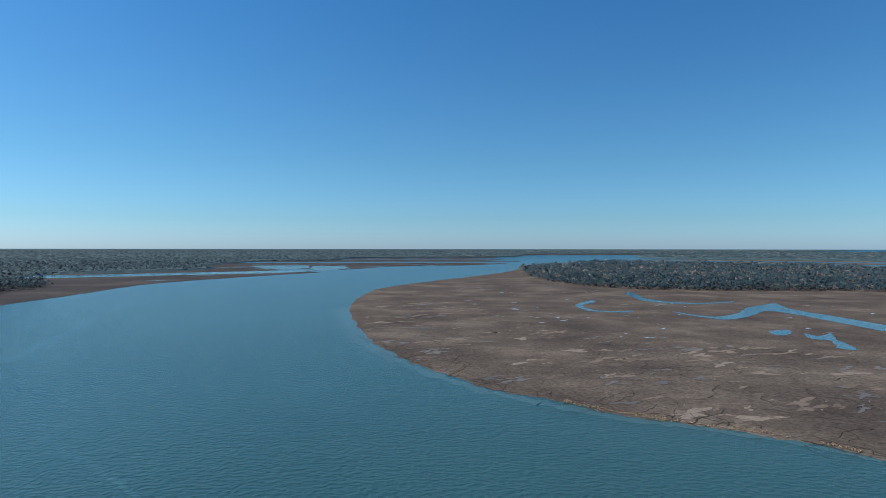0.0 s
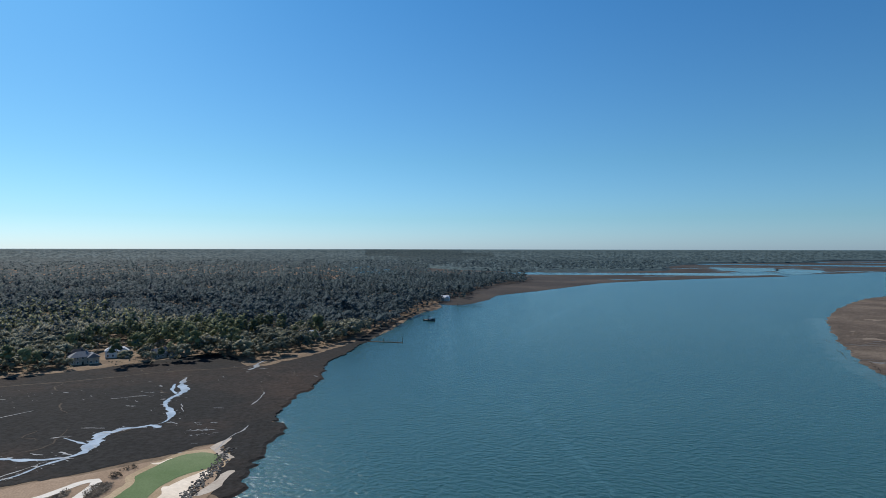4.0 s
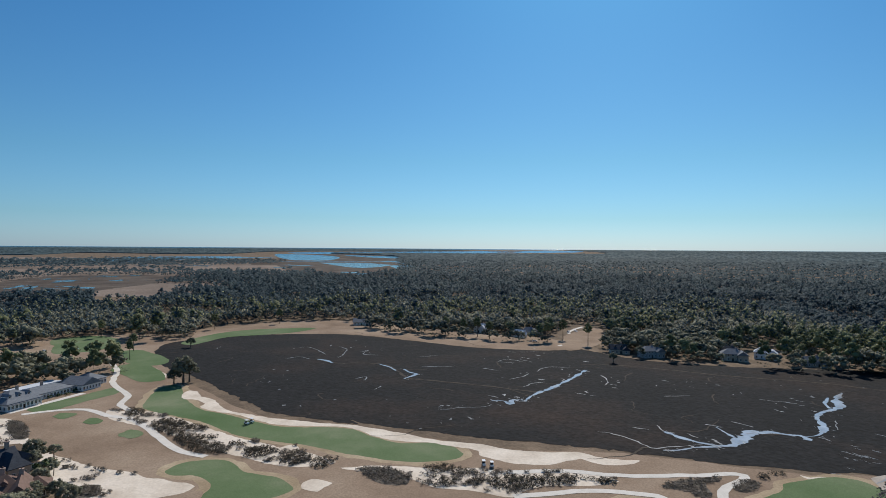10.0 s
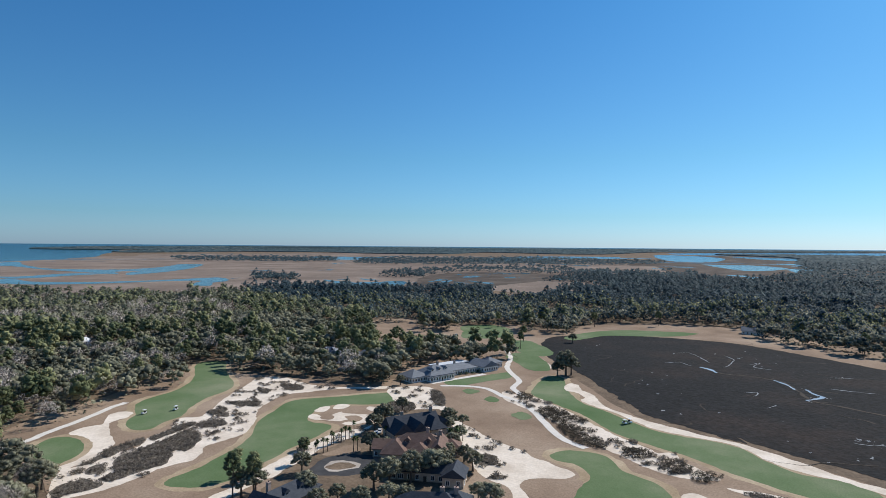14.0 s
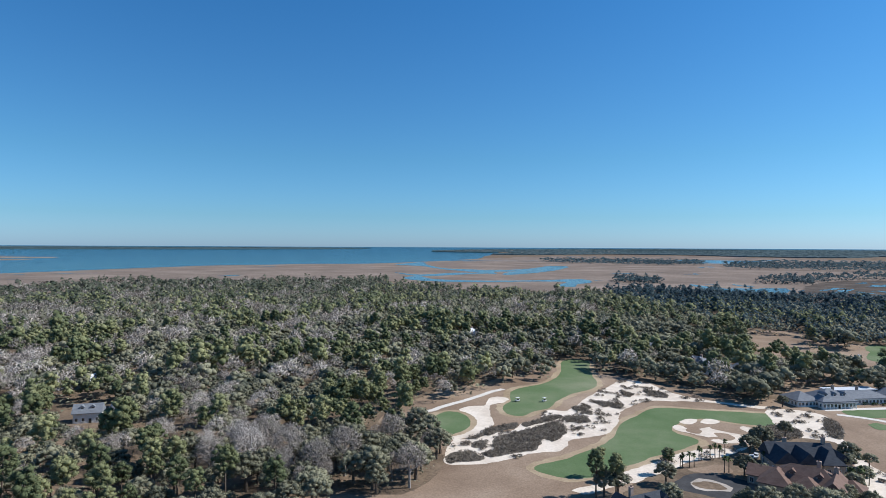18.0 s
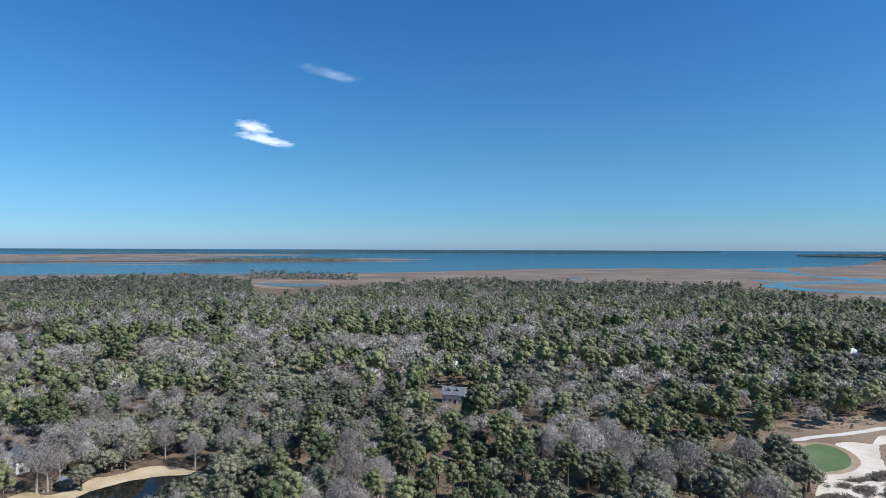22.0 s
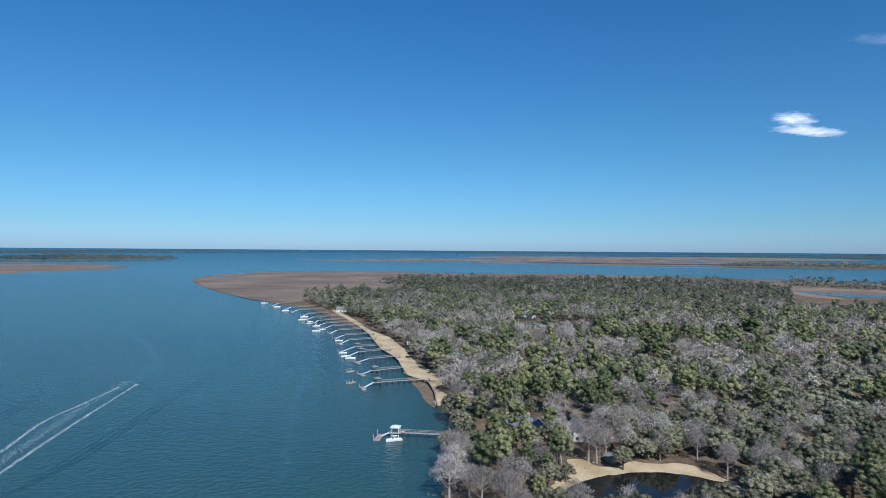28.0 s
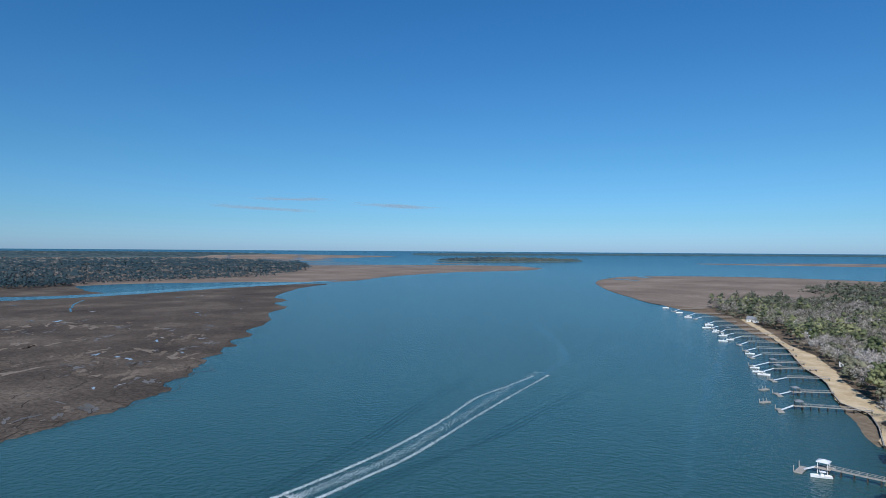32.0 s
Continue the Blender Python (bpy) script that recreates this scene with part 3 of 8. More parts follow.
sheet("sand_beach_strip", [(-306.5, -173.5), (-314.5, -176.5), (-319, -175.5), (-317.5, -170.5), (-306.5, -162), (-300, -152), (-288, -142), (-280.5, -133), (-277, -123), (-272.5, -111), (-270.5, -96), (-267.5, -83), (-266.5, -70.5), (-262.5, -57.5), (-256, -42.5), (-251.5, -32.5), (-249, -23), (-247.5, -11.5), (-243, -2.5), (-241, 13), (-242.5, 26.5), (-237.5, 34), (-235.5, 41.5), (-236, 47), (-232, 45), (-229.5, 36), (-231.5, 30), (-235, 26), (-230.5, 19), (-226.5, 10.5), (-226.5, 2), (-230.5, -6.5), (-233, -11), (-240.5, -14.5), (-242.5, -22.5), (-247, -32), (-246.5, -40.5), (-248, -50), (-252.5, -57.5), (-262, -69.5)] + [(-263.5, -81.5), (-262.5, -93), (-262.5, -102.5), (-267.5, -114), (-274.5, -126.5), (-278, -135.5), (-282, -146), (-285.5, -152), (-293, -154), (-300.5, -164), (-300.5, -168.5)], 1.1525, SAND, "pale raked sand in the golf course", "sand", wobble=0.8, step=2.0)
sheet("sand_lower", [(-214, -60.5), (-215.5, -57), (-218.5, -48), (-218.5, -38), (-217.5, -28), (-219, -18), (-220, -10), (-217, -2), (-220, 10), (-221, 22.5), (-218.5, 33.5), (-214.5, 36.5), (-211, 31), (-208.5, 23), (-206.5, 11.5), (-200, 3.5), (-195.5, 0), (-197.5, -7.5), (-199.5, -16.5), (-201, -26), (-207.5, -34), (-204, -36.5), (-209, -42), (-212, -50.5)], 1.1570, SAND, "pale raked sand in the golf course", "sand", wobble=0.8, step=2.0)
sheet("bunker_shore", [(-203, 93.5), (-202, 95.5), (-204, 99), (-205.5, 106), (-206.5, 110.5), (-203.5, 111), (-199, 105.5), (-193.5, 99.5), (-187.5, 95), (-187.5, 84.5), (-193, 86), (-196.5, 90.5)], 1.1585, SAND, "pale raked sand in the golf course", "sand", wobble=0.5, step=2.0)
sheet("bunker_shore_b", [(-228.5, 101), (-226.5, 103.5), (-227.5, 106.5), (-227, 109.5), (-224, 108), (-223.5, 102.5)], 1.1600, SAND, "pale raked sand in the golf course", "sand", wobble=0.5, step=2.0)
sheet("sand_row", [(-96, -179), (-104.5, -181.5), (-114.5, -185), (-121.5, -189), (-133.5, -192.5), (-146.5, -197), (-161.5, -202), (-171.5, -201.5), (-181.5, -199.5), (-207.5, -212), (-220, -219), (-228, -220.5), (-214.5, -209), (-196.5, -202.5), (-184.5, -199.5), (-175, -194), (-166, -192.5), (-157, -192), (-146, -189), (-136.5, -181.5), (-128, -178), (-123, -178), (-117, -179), (-112.5, -178.5), (-105.5, -176.5), (-100, -174.5)], 1.1615, SAND, "pale raked sand in the golf course", "sand", wobble=0.8, step=2.0)
sheet("bunker_far", [(-372, -239), (-378, -237), (-360, -215), (-348, -205), (-350, -211), (-358, -225)], 1.1630, SAND, "pale raked sand in the golf course", "sand", wobble=1.0, step=2.0)
sheet("bunker_near", [(-194.5, -68.5), (-199.5, -69.5), (-202.5, -67.5), (-202.5, -64), (-200, -60), (-196, -61.5), (-192, -62)], 1.1645, SAND, "pale raked sand in the golf course", "sand", wobble=0.5, step=2.0)
sheet("sand_point_a", [(-187.5, 96.5), (-195, 108), (-200.5, 115), (-198.5, 117), (-194, 111), (-187, 103.5)], 1.1675, SANDGREY, "pale raked sand in the golf course", "sand", wobble=0.8, step=2.0)
sheet("sand_point_c", [(-228, 124.5), (-231.5, 130), (-233.5, 136.5), (-228, 130.5), (-220.5, 124.5), (-215, 125), (-210.5, 124), (-213, 121), (-219.5, 122)], 1.1705, SANDGREY, "pale raked sand in the golf course", "sand", wobble=0.8, step=2.0)
sheet("bunker_mid_a", [(-180.5, -235.5), (-187, -240), (-192, -238.5), (-188.5, -234.5), (-182.5, -232)], 1.1720, SAND, "pale raked sand in the golf course", "sand", wobble=0.5, step=2.0)
sheet("bunker_mid_b", [(-190, -232.5), (-197, -237.5), (-200.5, -235), (-199.5, -231.5), (-194, -229.5)], 1.1735, SAND, "pale raked sand in the golf course", "sand", wobble=0.5, step=2.0)
sheet("bunker_mid_c", [(-200.5, -221), (-204.5, -223), (-206.5, -219.5), (-215, -219.5), (-214, -216), (-208, -212.5), (-200, -214)], 1.1750, SAND, "pale raked sand in the golf course", "sand", wobble=0.5, step=2.0)
sheet("bunker_mid_d", [(-176.5, -210.5), (-181, -211), (-182.5, -206), (-178.5, -205)], 1.1765, SAND, "pale raked sand in the golf course", "sand", wobble=0.5, step=2.0)
sheet("sand_mid", [(-173.5, -231.5), (-178, -232.5), (-177.5, -223.5), (-184, -225.5), (-191, -225.5), (-192.5, -219.5), (-194.5, -214), (-195.5, -206.5), (-190.5, -202.5), (-184.5, -204.5), (-181, -206), (-183.5, -214), (-178.5, -215), (-175, -220.5), (-172, -226.5)], 1.1780, SAND, "pale raked sand in the golf course", "sand", wobble=0.8, step=2.0)
sheet("mound_a", [(-176, -226), (-181.5, -227), (-182, -222.5), (-178, -219.5), (-175, -221.5)], 1.1810, TURF, "tan turf mound among the bunkers", "ground", wobble=0.5, step=2.0)
sheet("mound_b", [(-188.5, -225.5), (-193.5, -227), (-195.5, -219), (-194.5, -214.5), (-190.5, -219)], 1.1825, TURF, "tan turf mound among the bunkers", "ground", wobble=0.5, step=2.0)
sheet("mound_c", [(-185, -219), (-189.5, -216), (-187.5, -209.5), (-182.5, -208)], 1.1840, TURF, "tan turf mound among the bunkers", "ground", wobble=0.5, step=2.0)
sheet("mound_lip", [(-167.5, -109.5), (-172, -111.5), (-177.5, -110.5), (-182, -105.5), (-187.5, -102), (-188, -98.5), (-180.5, -96.5), (-171.5, -94.5), (-164.5, -102.5)], 1.1870, TURF, "tan turf mound among the bunkers", "ground", wobble=0.5, step=2.0)
sheet("tee_bay", [(-422, -292), (-438, -285), (-399, -235), (-383, -233), (-384, -252)], 1.1885, FAIRWAY, "smooth green putting surface", "golf green", wobble=1.0, step=2.0)
sheet("green_left", [(-73.5, -269.5), (-77, -275), (-83.5, -281.5), (-88, -280.5), (-91, -273), (-90, -262.5), (-87.5, -255.5), (-83.5, -250.5), (-79, -247.5), (-75, -246), (-73.5, -253), (-72.5, -263)], 1.1900, FAIRWAY, "smooth green putting surface", "golf green", wobble=0.5, step=2.0)
sheet("lawn_club", [(-269, -231), (-295, -226), (-319, -220), (-311, -211), (-287, -215), (-268, -221)], 1.1915, FAIRWAY, "smooth green putting surface", "golf green", wobble=1.0, step=2.0)
sheet("green_shore", [(-201.5, 73), (-207.5, 82), (-213.5, 88.5), (-219, 91), (-224.5, 102), (-228, 112), (-226, 118.5), (-220, 121), (-214.5, 121), (-209, 117), (-207.5, 109), (-207, 100.5), (-203, 93), (-198.5, 87), (-192, 80.5), (-192.5, 71.5), (-197, 70.5)], 1.1930, FAIRWAY, "smooth green putting surface", "golf green", wobble=0.5, step=2.0)
sheet("green_near", [(-189, 27), (-194, 29.5), (-197.5, 32), (-200, 37), (-198, 41.5), (-194, 43), (-188.5, 42)], 1.1945, FAIRWAY, "smooth green putting surface", "golf green", wobble=0.5, step=2.0)
sheet("green_far", [(-431, -348), (-478, -366), (-491, -341), (-441, -310), (-412, -328)], 1.1960, FAIRWAY, "smooth green putting surface", "golf green", wobble=1.0, step=2.0)
sheet("green_far_b", [(-369, -256), (-389, -252), (-342, -204), (-334, -212), (-351, -237)], 1.1975, FAIRWAY, "smooth green putting surface", "golf green", wobble=1.0, step=2.0)
sheet("green_far_c", [(-474, -269), (-551, -257), (-583, -191), (-549, -201), (-509, -247), (-467, -256)], 1.1990, FAIRWAY, "smooth green putting surface", "golf green", wobble=1.0, step=2.0)
sheet("green_far_d", [(-474, -382), (-500, -368), (-465, -326), (-441, -348)], 1.2005, FAIRWAY, "smooth green putting surface", "golf green", wobble=1.0, step=2.0)
sheet("green_south", [(-926, -96), (-1011, -94), (-993, -74), (-883, -69), (-849, -82)], 1.2020, FAIRWAY, "smooth green putting surface", "golf green", wobble=1.0, step=2.0)
sheet("green_p1", [(-261, -210), (-268, -211), (-266, -203), (-258, -203)], 1.2035, FAIRWAY, "smooth green putting surface", "golf green", wobble=1.0, step=2.0)
sheet("green_p2", [(-254, -190), (-262, -191), (-259, -183), (-252, -183)], 1.2050, FAIRWAY, "smooth green putting surface", "golf green", wobble=1.0, step=2.0)
sheet("green_p3", [(-239, -163), (-247, -163), (-243, -154), (-236, -155)], 1.2065, FAIRWAY, "smooth green putting surface", "golf green", wobble=1.0, step=2.0)
sheet("beach", [(798, -260.5), (648.5, -240), (570, -224.5), (505, -220), (432, -201.5), (398, -191), (364.5, -185), (330.5, -178), (317.5, -171.5), (310.5, -164.5), (297, -162), (279.5, -155), (259, -150), (250.5, -145), (259.5, -144.5), (270.5, -148.5), (273, -145), (301.5, -158), (321, -165), (327.5, -166.5), (347.5, -163.5), (370, -170), (397.5, -179.5), (418, -184), (448, -187.5), (489, -198.5), (536.5, -211.5), (610.5, -226), (779, -254)], 1.2380, BEACH, "pale sandy beach behind the docks", "beach", wobble=1.0, step=2.0)
sheet("wet_sand", [(347.5, -163.5), (326.5, -165.5), (317.5, -163), (301, -157), (274, -144.5), (278, -144), (294.5, -148), (314.5, -154.5), (333, -158.5)], 0.60, SHOAL, "wet brown sand at the foot of the bulkhead", "beach", wobble=0.6, step=1.5)
sheet("pond_bank", [(149, -117.5), (167, -135), (168, -139.5), (173.5, -147.5), (181, -152), (180, -157.5), (170.5, -158), (166.5, -164), (169, -171), (163.5, -178), (159, -186.5), (151.5, -189.5), (143, -188), (133.5, -186), (125.5, -177.5), (121.5, -167.5), (123.5, -157.5), (126.5, -149), (130, -139.5), (132.5, -129.5), (143, -119)], 1.2395, BEACH, "sandy bank of the pond", "ground", wobble=1.0, step=2.0)
sheet("pond_mid_bank", [(554, -400), (546, -444), (498, -458), (481, -434), (501, -400), (532, -388)], 1.2410, LITTER, "sandy bank of a lagoon", "ground", wobble=1.0, step=2.0)
sheet("field_east", [(890, -1360), (780, -1415), (695, -1435), (585, -1410), (805, -1280), (587, -1095), (642, -1091)], 1.2425, TURF, "tan open field", "ground", wobble=1.0, step=2.0)
sheet("field_small", [(377, -1213), (336, -1226), (309, -1127), (342, -1117)], 1.2440, TURF, "small tan clearing", "ground", wobble=1.0, step=2.0)
sheet("clear_south", [(-562, 46), (-603, 65), (-632, 84), (-587, 86), (-514, 69), (-485, 44)], 1.2455, TURF, "tan clearing in the woods", "ground", wobble=1.0, step=2.0)
sheet("pond_near", [(151, -124.5), (160, -135.5), (163, -148), (161, -160), (157, -171.5), (150.5, -178.5), (141, -183.5), (133.5, -183), (127, -176.5), (124.5, -168.5), (126, -159.5), (129, -151.5), (132, -141.5), (135, -132), (144, -122)], 1.2470, POND, "still dark pond water", "pond", wobble=1.0, step=2.0)
sheet("pond_mid", [(553, -402), (542, -440), (500, -456), (486, -435), (506, -404), (533, -393)], 1.2485, CREEK, "still dark pond water", "pond", wobble=1.0, step=2.0)
sheet("pond_east", [(774, -1237), (685, -1239), (603, -1249), (584, -1194), (654, -1164)], 1.2500, CREEK, "still dark pond water", "pond", wobble=1.0, step=2.0)
sheet("marsh_pond_south", [(-1180, 909), (-1245, 1030), (-1170, 1100), (-1111, 1008), (-1114, 906)], 1.2515, CREEK, "still dark pond water", "pond", wobble=1.0, step=2.0)
sheet("yard", [(-138, -186), (-160, -190), (-186, -199), (-205, -208), (-223, -194), (-207, -173), (-187, -151), (-160, -127), (-97, -154), (-112, -173)], 1.2530, LITTER, "mulched beds between the houses", "ground", wobble=1.0, step=2.0)
sheet("lawn_yard", [(-145, -184), (-154, -186), (-161, -185), (-158, -178), (-150, -179)], 1.2545, TURF, "small tan lawn by the drive", "ground", wobble=1.0, step=2.0)
sheet("w_east_a", [(-555, -2630), (-615, -2460), (-610, -2075), (-630, -1865), (-655, -1685), (-720, -1835), (-835, -1845), (-1010, -2005), (-1205, -2290), (-1180, -2380), (-945, -2090), (-765, -1970), (-710, -2045), (-650, -2120), (-680, -2520), (-780, -3060), (-670, -2875)], 1.2560, CREEK, "tidal creek in the marsh", "creek", wobble=2.2, step=2.0)
sheet("w_east_b", [(-355, -1555), (-400, -1600), (-405, -1450), (-475, -1371), (-608, -1345), (-760, -1370), (-707, -1229), (-646, -1183), (-592, -1101), (-577, -1147), (-664, -1271), (-588, -1301), (-453, -1306), (-367, -1364), (-337, -1451)], 1.2575, CREEK, "tidal creek in the marsh", "creek", wobble=2.2, step=2.0)
sheet("w_east_c", [(-390, -1860), (-425, -1695), (-585, -1795), (-645, -1730), (-545, -1670), (-410, -1600)], 1.2590, CREEK, "tidal creek in the marsh", "creek", wobble=2.2, step=2.0)
sheet("w_east_d", [(-891, -1132), (-877, -1045), (-870, -966), (-977, -962), (-944, -917), (-862, -863), (-855, -917), (-770, -854), (-750, -894), (-822, -1006)], 1.2605, CREEK, "tidal creek in the marsh", "creek", wobble=2.2, step=2.0)
sheet("w_east_e", [(-2650, -3450), (-3000, -3200), (-3600, -3600), (-2330, -2590), (-2115, -2520)], 1.2620, CREEK, "tidal creek in the marsh", "creek", wobble=2.2, step=2.0)
sheet("w_east_f", [(-2810, -2130), (-3600, -2600), (-4450, -2750), (-4850, -2300), (-4200, -2000), (-3385, -2090), (-2895, -1905), (-2770, -2035)], 1.2635, CREEK, "tidal creek in the marsh", "creek", wobble=2.2, step=2.0)
sheet("w_east_g", [(-720, -1765), (-865, -1915), (-1215, -2360), (-1140, -2175), (-845, -1775), (-660, -1625)], 1.2650, CREEK, "tidal creek in the marsh", "creek", wobble=2.2, step=2.0)
sheet("w_south_a", [(-6950, -2700), (-6150, -2000), (-4850, -1400), (-3415, -1120), (-3660, -1345)], 1.2665, CREEK, "tidal creek in the marsh", "creek", wobble=2.2, step=2.0)
sheet("w_south_b", [(-3295, -1050), (-3135, -785), (-2775, -560), (-2355, -590), (-2685, -800)], 1.2680, CREEK, "tidal creek in the marsh", "creek", wobble=2.2, step=2.0)
sheet("w_south_c", [(-2785, -540), (-2805, -480), (-2115, -360), (-2215, -410)], 1.2695, CREEK, "tidal creek in the marsh", "creek", wobble=2.2, step=2.0)
sheet("w_south_d", [(-10000, -3000), (-13750, -2650), (-14850, -1050), (-10950, -900), (-8000, -2000)], 1.2710, CREEK, "tidal creek in the marsh", "creek", wobble=2.2, step=2.0)
sheet("w_south_e", [(-6350, -1750), (-5800, -1100), (-7100, -850), (-4500, -550), (-4650, -950)], 1.2725, CREEK, "tidal creek in the marsh", "creek", wobble=2.2, step=2.0)
sheet("w_south_f", [(-3735, -790), (-3695, -505), (-3085, -305), (-2920, -450)], 1.2740, CREEK, "tidal creek in the marsh", "creek", wobble=2.2, step=2.0)
sheet("w_south_g", [(-3450, -2550), (-4100, -2700), (-4250, -2400), (-4600, -1850), (-3600, -2000), (-2935, -1880), (-2605, -1805), (-2755, -2000)], 1.2755, CREEK, "tidal creek in the marsh", "creek", wobble=2.2, step=2.0)
sheet("w_south_h", [(-9400, -3450), (-13750, -2650), (-20650, -1100), (-33750, 3100), (-14450, 1350), (-10000, -550), (-7600, -1450), (-7200, -2350)], 1.2770, CREEK, "tidal creek in the marsh", "creek", wobble=2.2, step=2.0)
sheet("w_north_a", [(-1230, 1745), (-1045, 1850), (-745, 2070), (-460, 2210), (-540, 1965), (-705, 1865), (-955, 1685), (-1105, 1600)], 0.9200, CREEK, "tidal creek in the brown marsh", "creek", wobble=2.2, step=2.0)
sheet("w_north_b", [(-865, 2815), (-740, 3050), (-550, 2545), (-605, 2340), (-715, 2465)], 0.9200, CREEK, "tidal creek in the brown marsh", "creek", wobble=2.2, step=2.0)
sheet("w_north_c", [(-580, 2780), (-445, 2730), (-395, 2335), (-430, 2180)], 0.9200, CREEK, "tidal creek in the brown marsh", "creek", wobble=2.2, step=2.0)
sheet("w_north_d", [(-2120, 2400), (-2155, 2725), (-1760, 2450), (-1535, 2055), (-1665, 2030)], 0.9200, CREEK, "tidal creek in the brown marsh", "creek", wobble=2.2, step=2.0)
sheet("w_isle_a", [(445, 861), (484, 897), (461, 813), (461, 719), (459, 636), (428, 592), (426, 664), (425, 750), (416, 783), (352, 712), (315, 689), (291, 742), (290, 775), (315, 718), (356, 749), (416, 836)], 0.9200, CREEK, "tidal creek in the brown marsh", "creek", wobble=2.2, step=2.0)
sheet("w_isle_b", [(336, 1125), (340, 1083), (325, 964), (361, 900), (439, 924), (422, 905), (346, 881), (307, 937)], 0.9200, CREEK, "tidal creek in the brown marsh", "creek", wobble=2.2, step=2.0)
sheet("w_isle_c", [(185, 858), (231, 942), (227, 912), (194, 858), (200, 788), (241, 778), (229, 764), (190, 777)], 0.9200, CREEK, "tidal creek in the brown marsh", "creek", wobble=2.2, step=2.0)
sheet("w_isle_d", [(314, 591), (337, 600), (324, 572), (308, 561)], 0.9200, CREEK, "tidal creek in the brown marsh", "creek", wobble=2.2, step=2.0)
sheet("w_isle_e", [(340, 576), (342, 558), (364, 576), (346, 540), (324, 481), (316, 486), (335, 534), (326, 540)], 0.9200, CREEK, "tidal creek in the brown marsh", "creek", wobble=2.2, step=2.0)
sheet("w_isle_f", [(857, 855), (924, 775), (1053, 720), (1259, 648), (1430, 560), (1565, 490), (1359, 533), (1186, 611), (988, 676), (873, 732), (803, 802)], 0.9200, CREEK, "tidal creek in the brown marsh", "creek", wobble=2.2, step=2.0)
sheet("asphalt_drive", [(-130, -171), (-137, -179), (-145, -181), (-154, -176), (-157, -168), (-152, -159), (-144, -157), (-137, -163), (-132, -168)], 1.2785, ASPHALT, "dark asphalt drive by the houses", "road", wobble=1.0, step=2.0)
sheet("drive_ring", [(-137, -173), (-141, -176), (-147, -174), (-149, -168), (-147, -164), (-141, -165), (-137, -169)], 1.2800, SANDGREY, "pale kerb ring in the turning circle", "kerb", wobble=1.0, step=2.0)
sheet("drive_bed", [(-138, -173), (-141, -174), (-145, -173), (-147, -168), (-146, -165), (-142, -166), (-138, -169)], 1.2815, LITTER, "planted bed in the turning circle", "ground", wobble=1.0, step=2.0)
sheet("drive_brick", [(-157, -169), (-164, -170), (-160, -163), (-152, -159), (-153, -162)], 1.2830, BRICK_PAVING, "reddish brick paving before a garage", "road", wobble=1.0, step=2.0)
for name_ in ("fairway_bay", "fairway_range", "fairway_middle", "fairway_upper", "green_left", "green_shore", "green_near"):
    ring_ = OUTLINES[name_][::3]
    out_ = ring_ - np.roll(ring_, 1, 0) + np.roll(ring_, -1, 0) - ring_
    out_ = np.stack([out_[:, 1], -out_[:, 0]], 1) / (np.linalg.norm(out_, axis=1)[:, None] + 1e-9)
    if np.sum(ring_[:, 0] * np.roll(ring_[:, 1], -1) - np.roll(ring_[:, 0], -1) * ring_[:, 1]) < 0:
        out_ = -out_
    sheet(name_ + "_apron", [tuple(p) for p in ring_ + out_ * 3.2], 1.1345 + 0.0002 * len(name_), APRON, "pale tan rough round the mown grass", "ground", wobble=1.2, step=2.5)
strip("path_bank", [(-261.5, -227.5), (-267.5, -221), (-272, -214.5), (-274, -204), (-265.5, -186.5), (-262, -173.5), (-250.5, -157.5), (-235, -140.5), (-222.5, -125), (-219, -114)], 3.4, 1.2100, PATHM, "pale concrete cart path", "path")
strip("path_woods", [(-66.5, -281.5), (-73.5, -283), (-80, -286.5), (-92, -295), (-101, -300), (-110.5, -306.5), (-120.5, -314), (-128, -317.5)], 3.4, 1.2110, PATHM, "pale concrete cart path", "path")
strip("path_club", [(-272, -177), (-284, -192), (-302, -201), (-329, -228), (-362, -248), (-397, -278)], 3.4, 1.2120, PATHM, "pale concrete cart path", "path")
strip("path_lower", [(-215.5, -8), (-217.5, 0), (-220.5, 12), (-221.5, 24.5), (-220, 32.5), (-219.5, 42.5), (-221, 53), (-223.5, 64.5), (-226.5, 76), (-225.5, 81), (-221, 79), (-214, 71.5), (-205, 67), (-198, 65.5), (-190, 63.5)], 3.4, 1.2140, PATHM, "pale concrete cart path", "path")
strip("path_loop", [(-196.5, 1), (-200, 11), (-203.5, 20.5), (-205.5, 30.5), (-204.5, 40), (-203, 46), (-200, 49), (-196, 51), (-189.5, 51)], 3.4, 1.2160, PATHM, "pale concrete cart path", "path")
strip("path_south", [(-507, 38), (-551, 59), (-590, 53), (-636, 71)], 3.4, 1.2180, PATHM, "pale concrete cart path", "path")
strip("isle_f_creek", [(699, 566), (791, 636), (863, 675)], 2.5, 0.8600, CREEK, "winding tidal creek in the marsh", "creek", 1.5, taper=True)
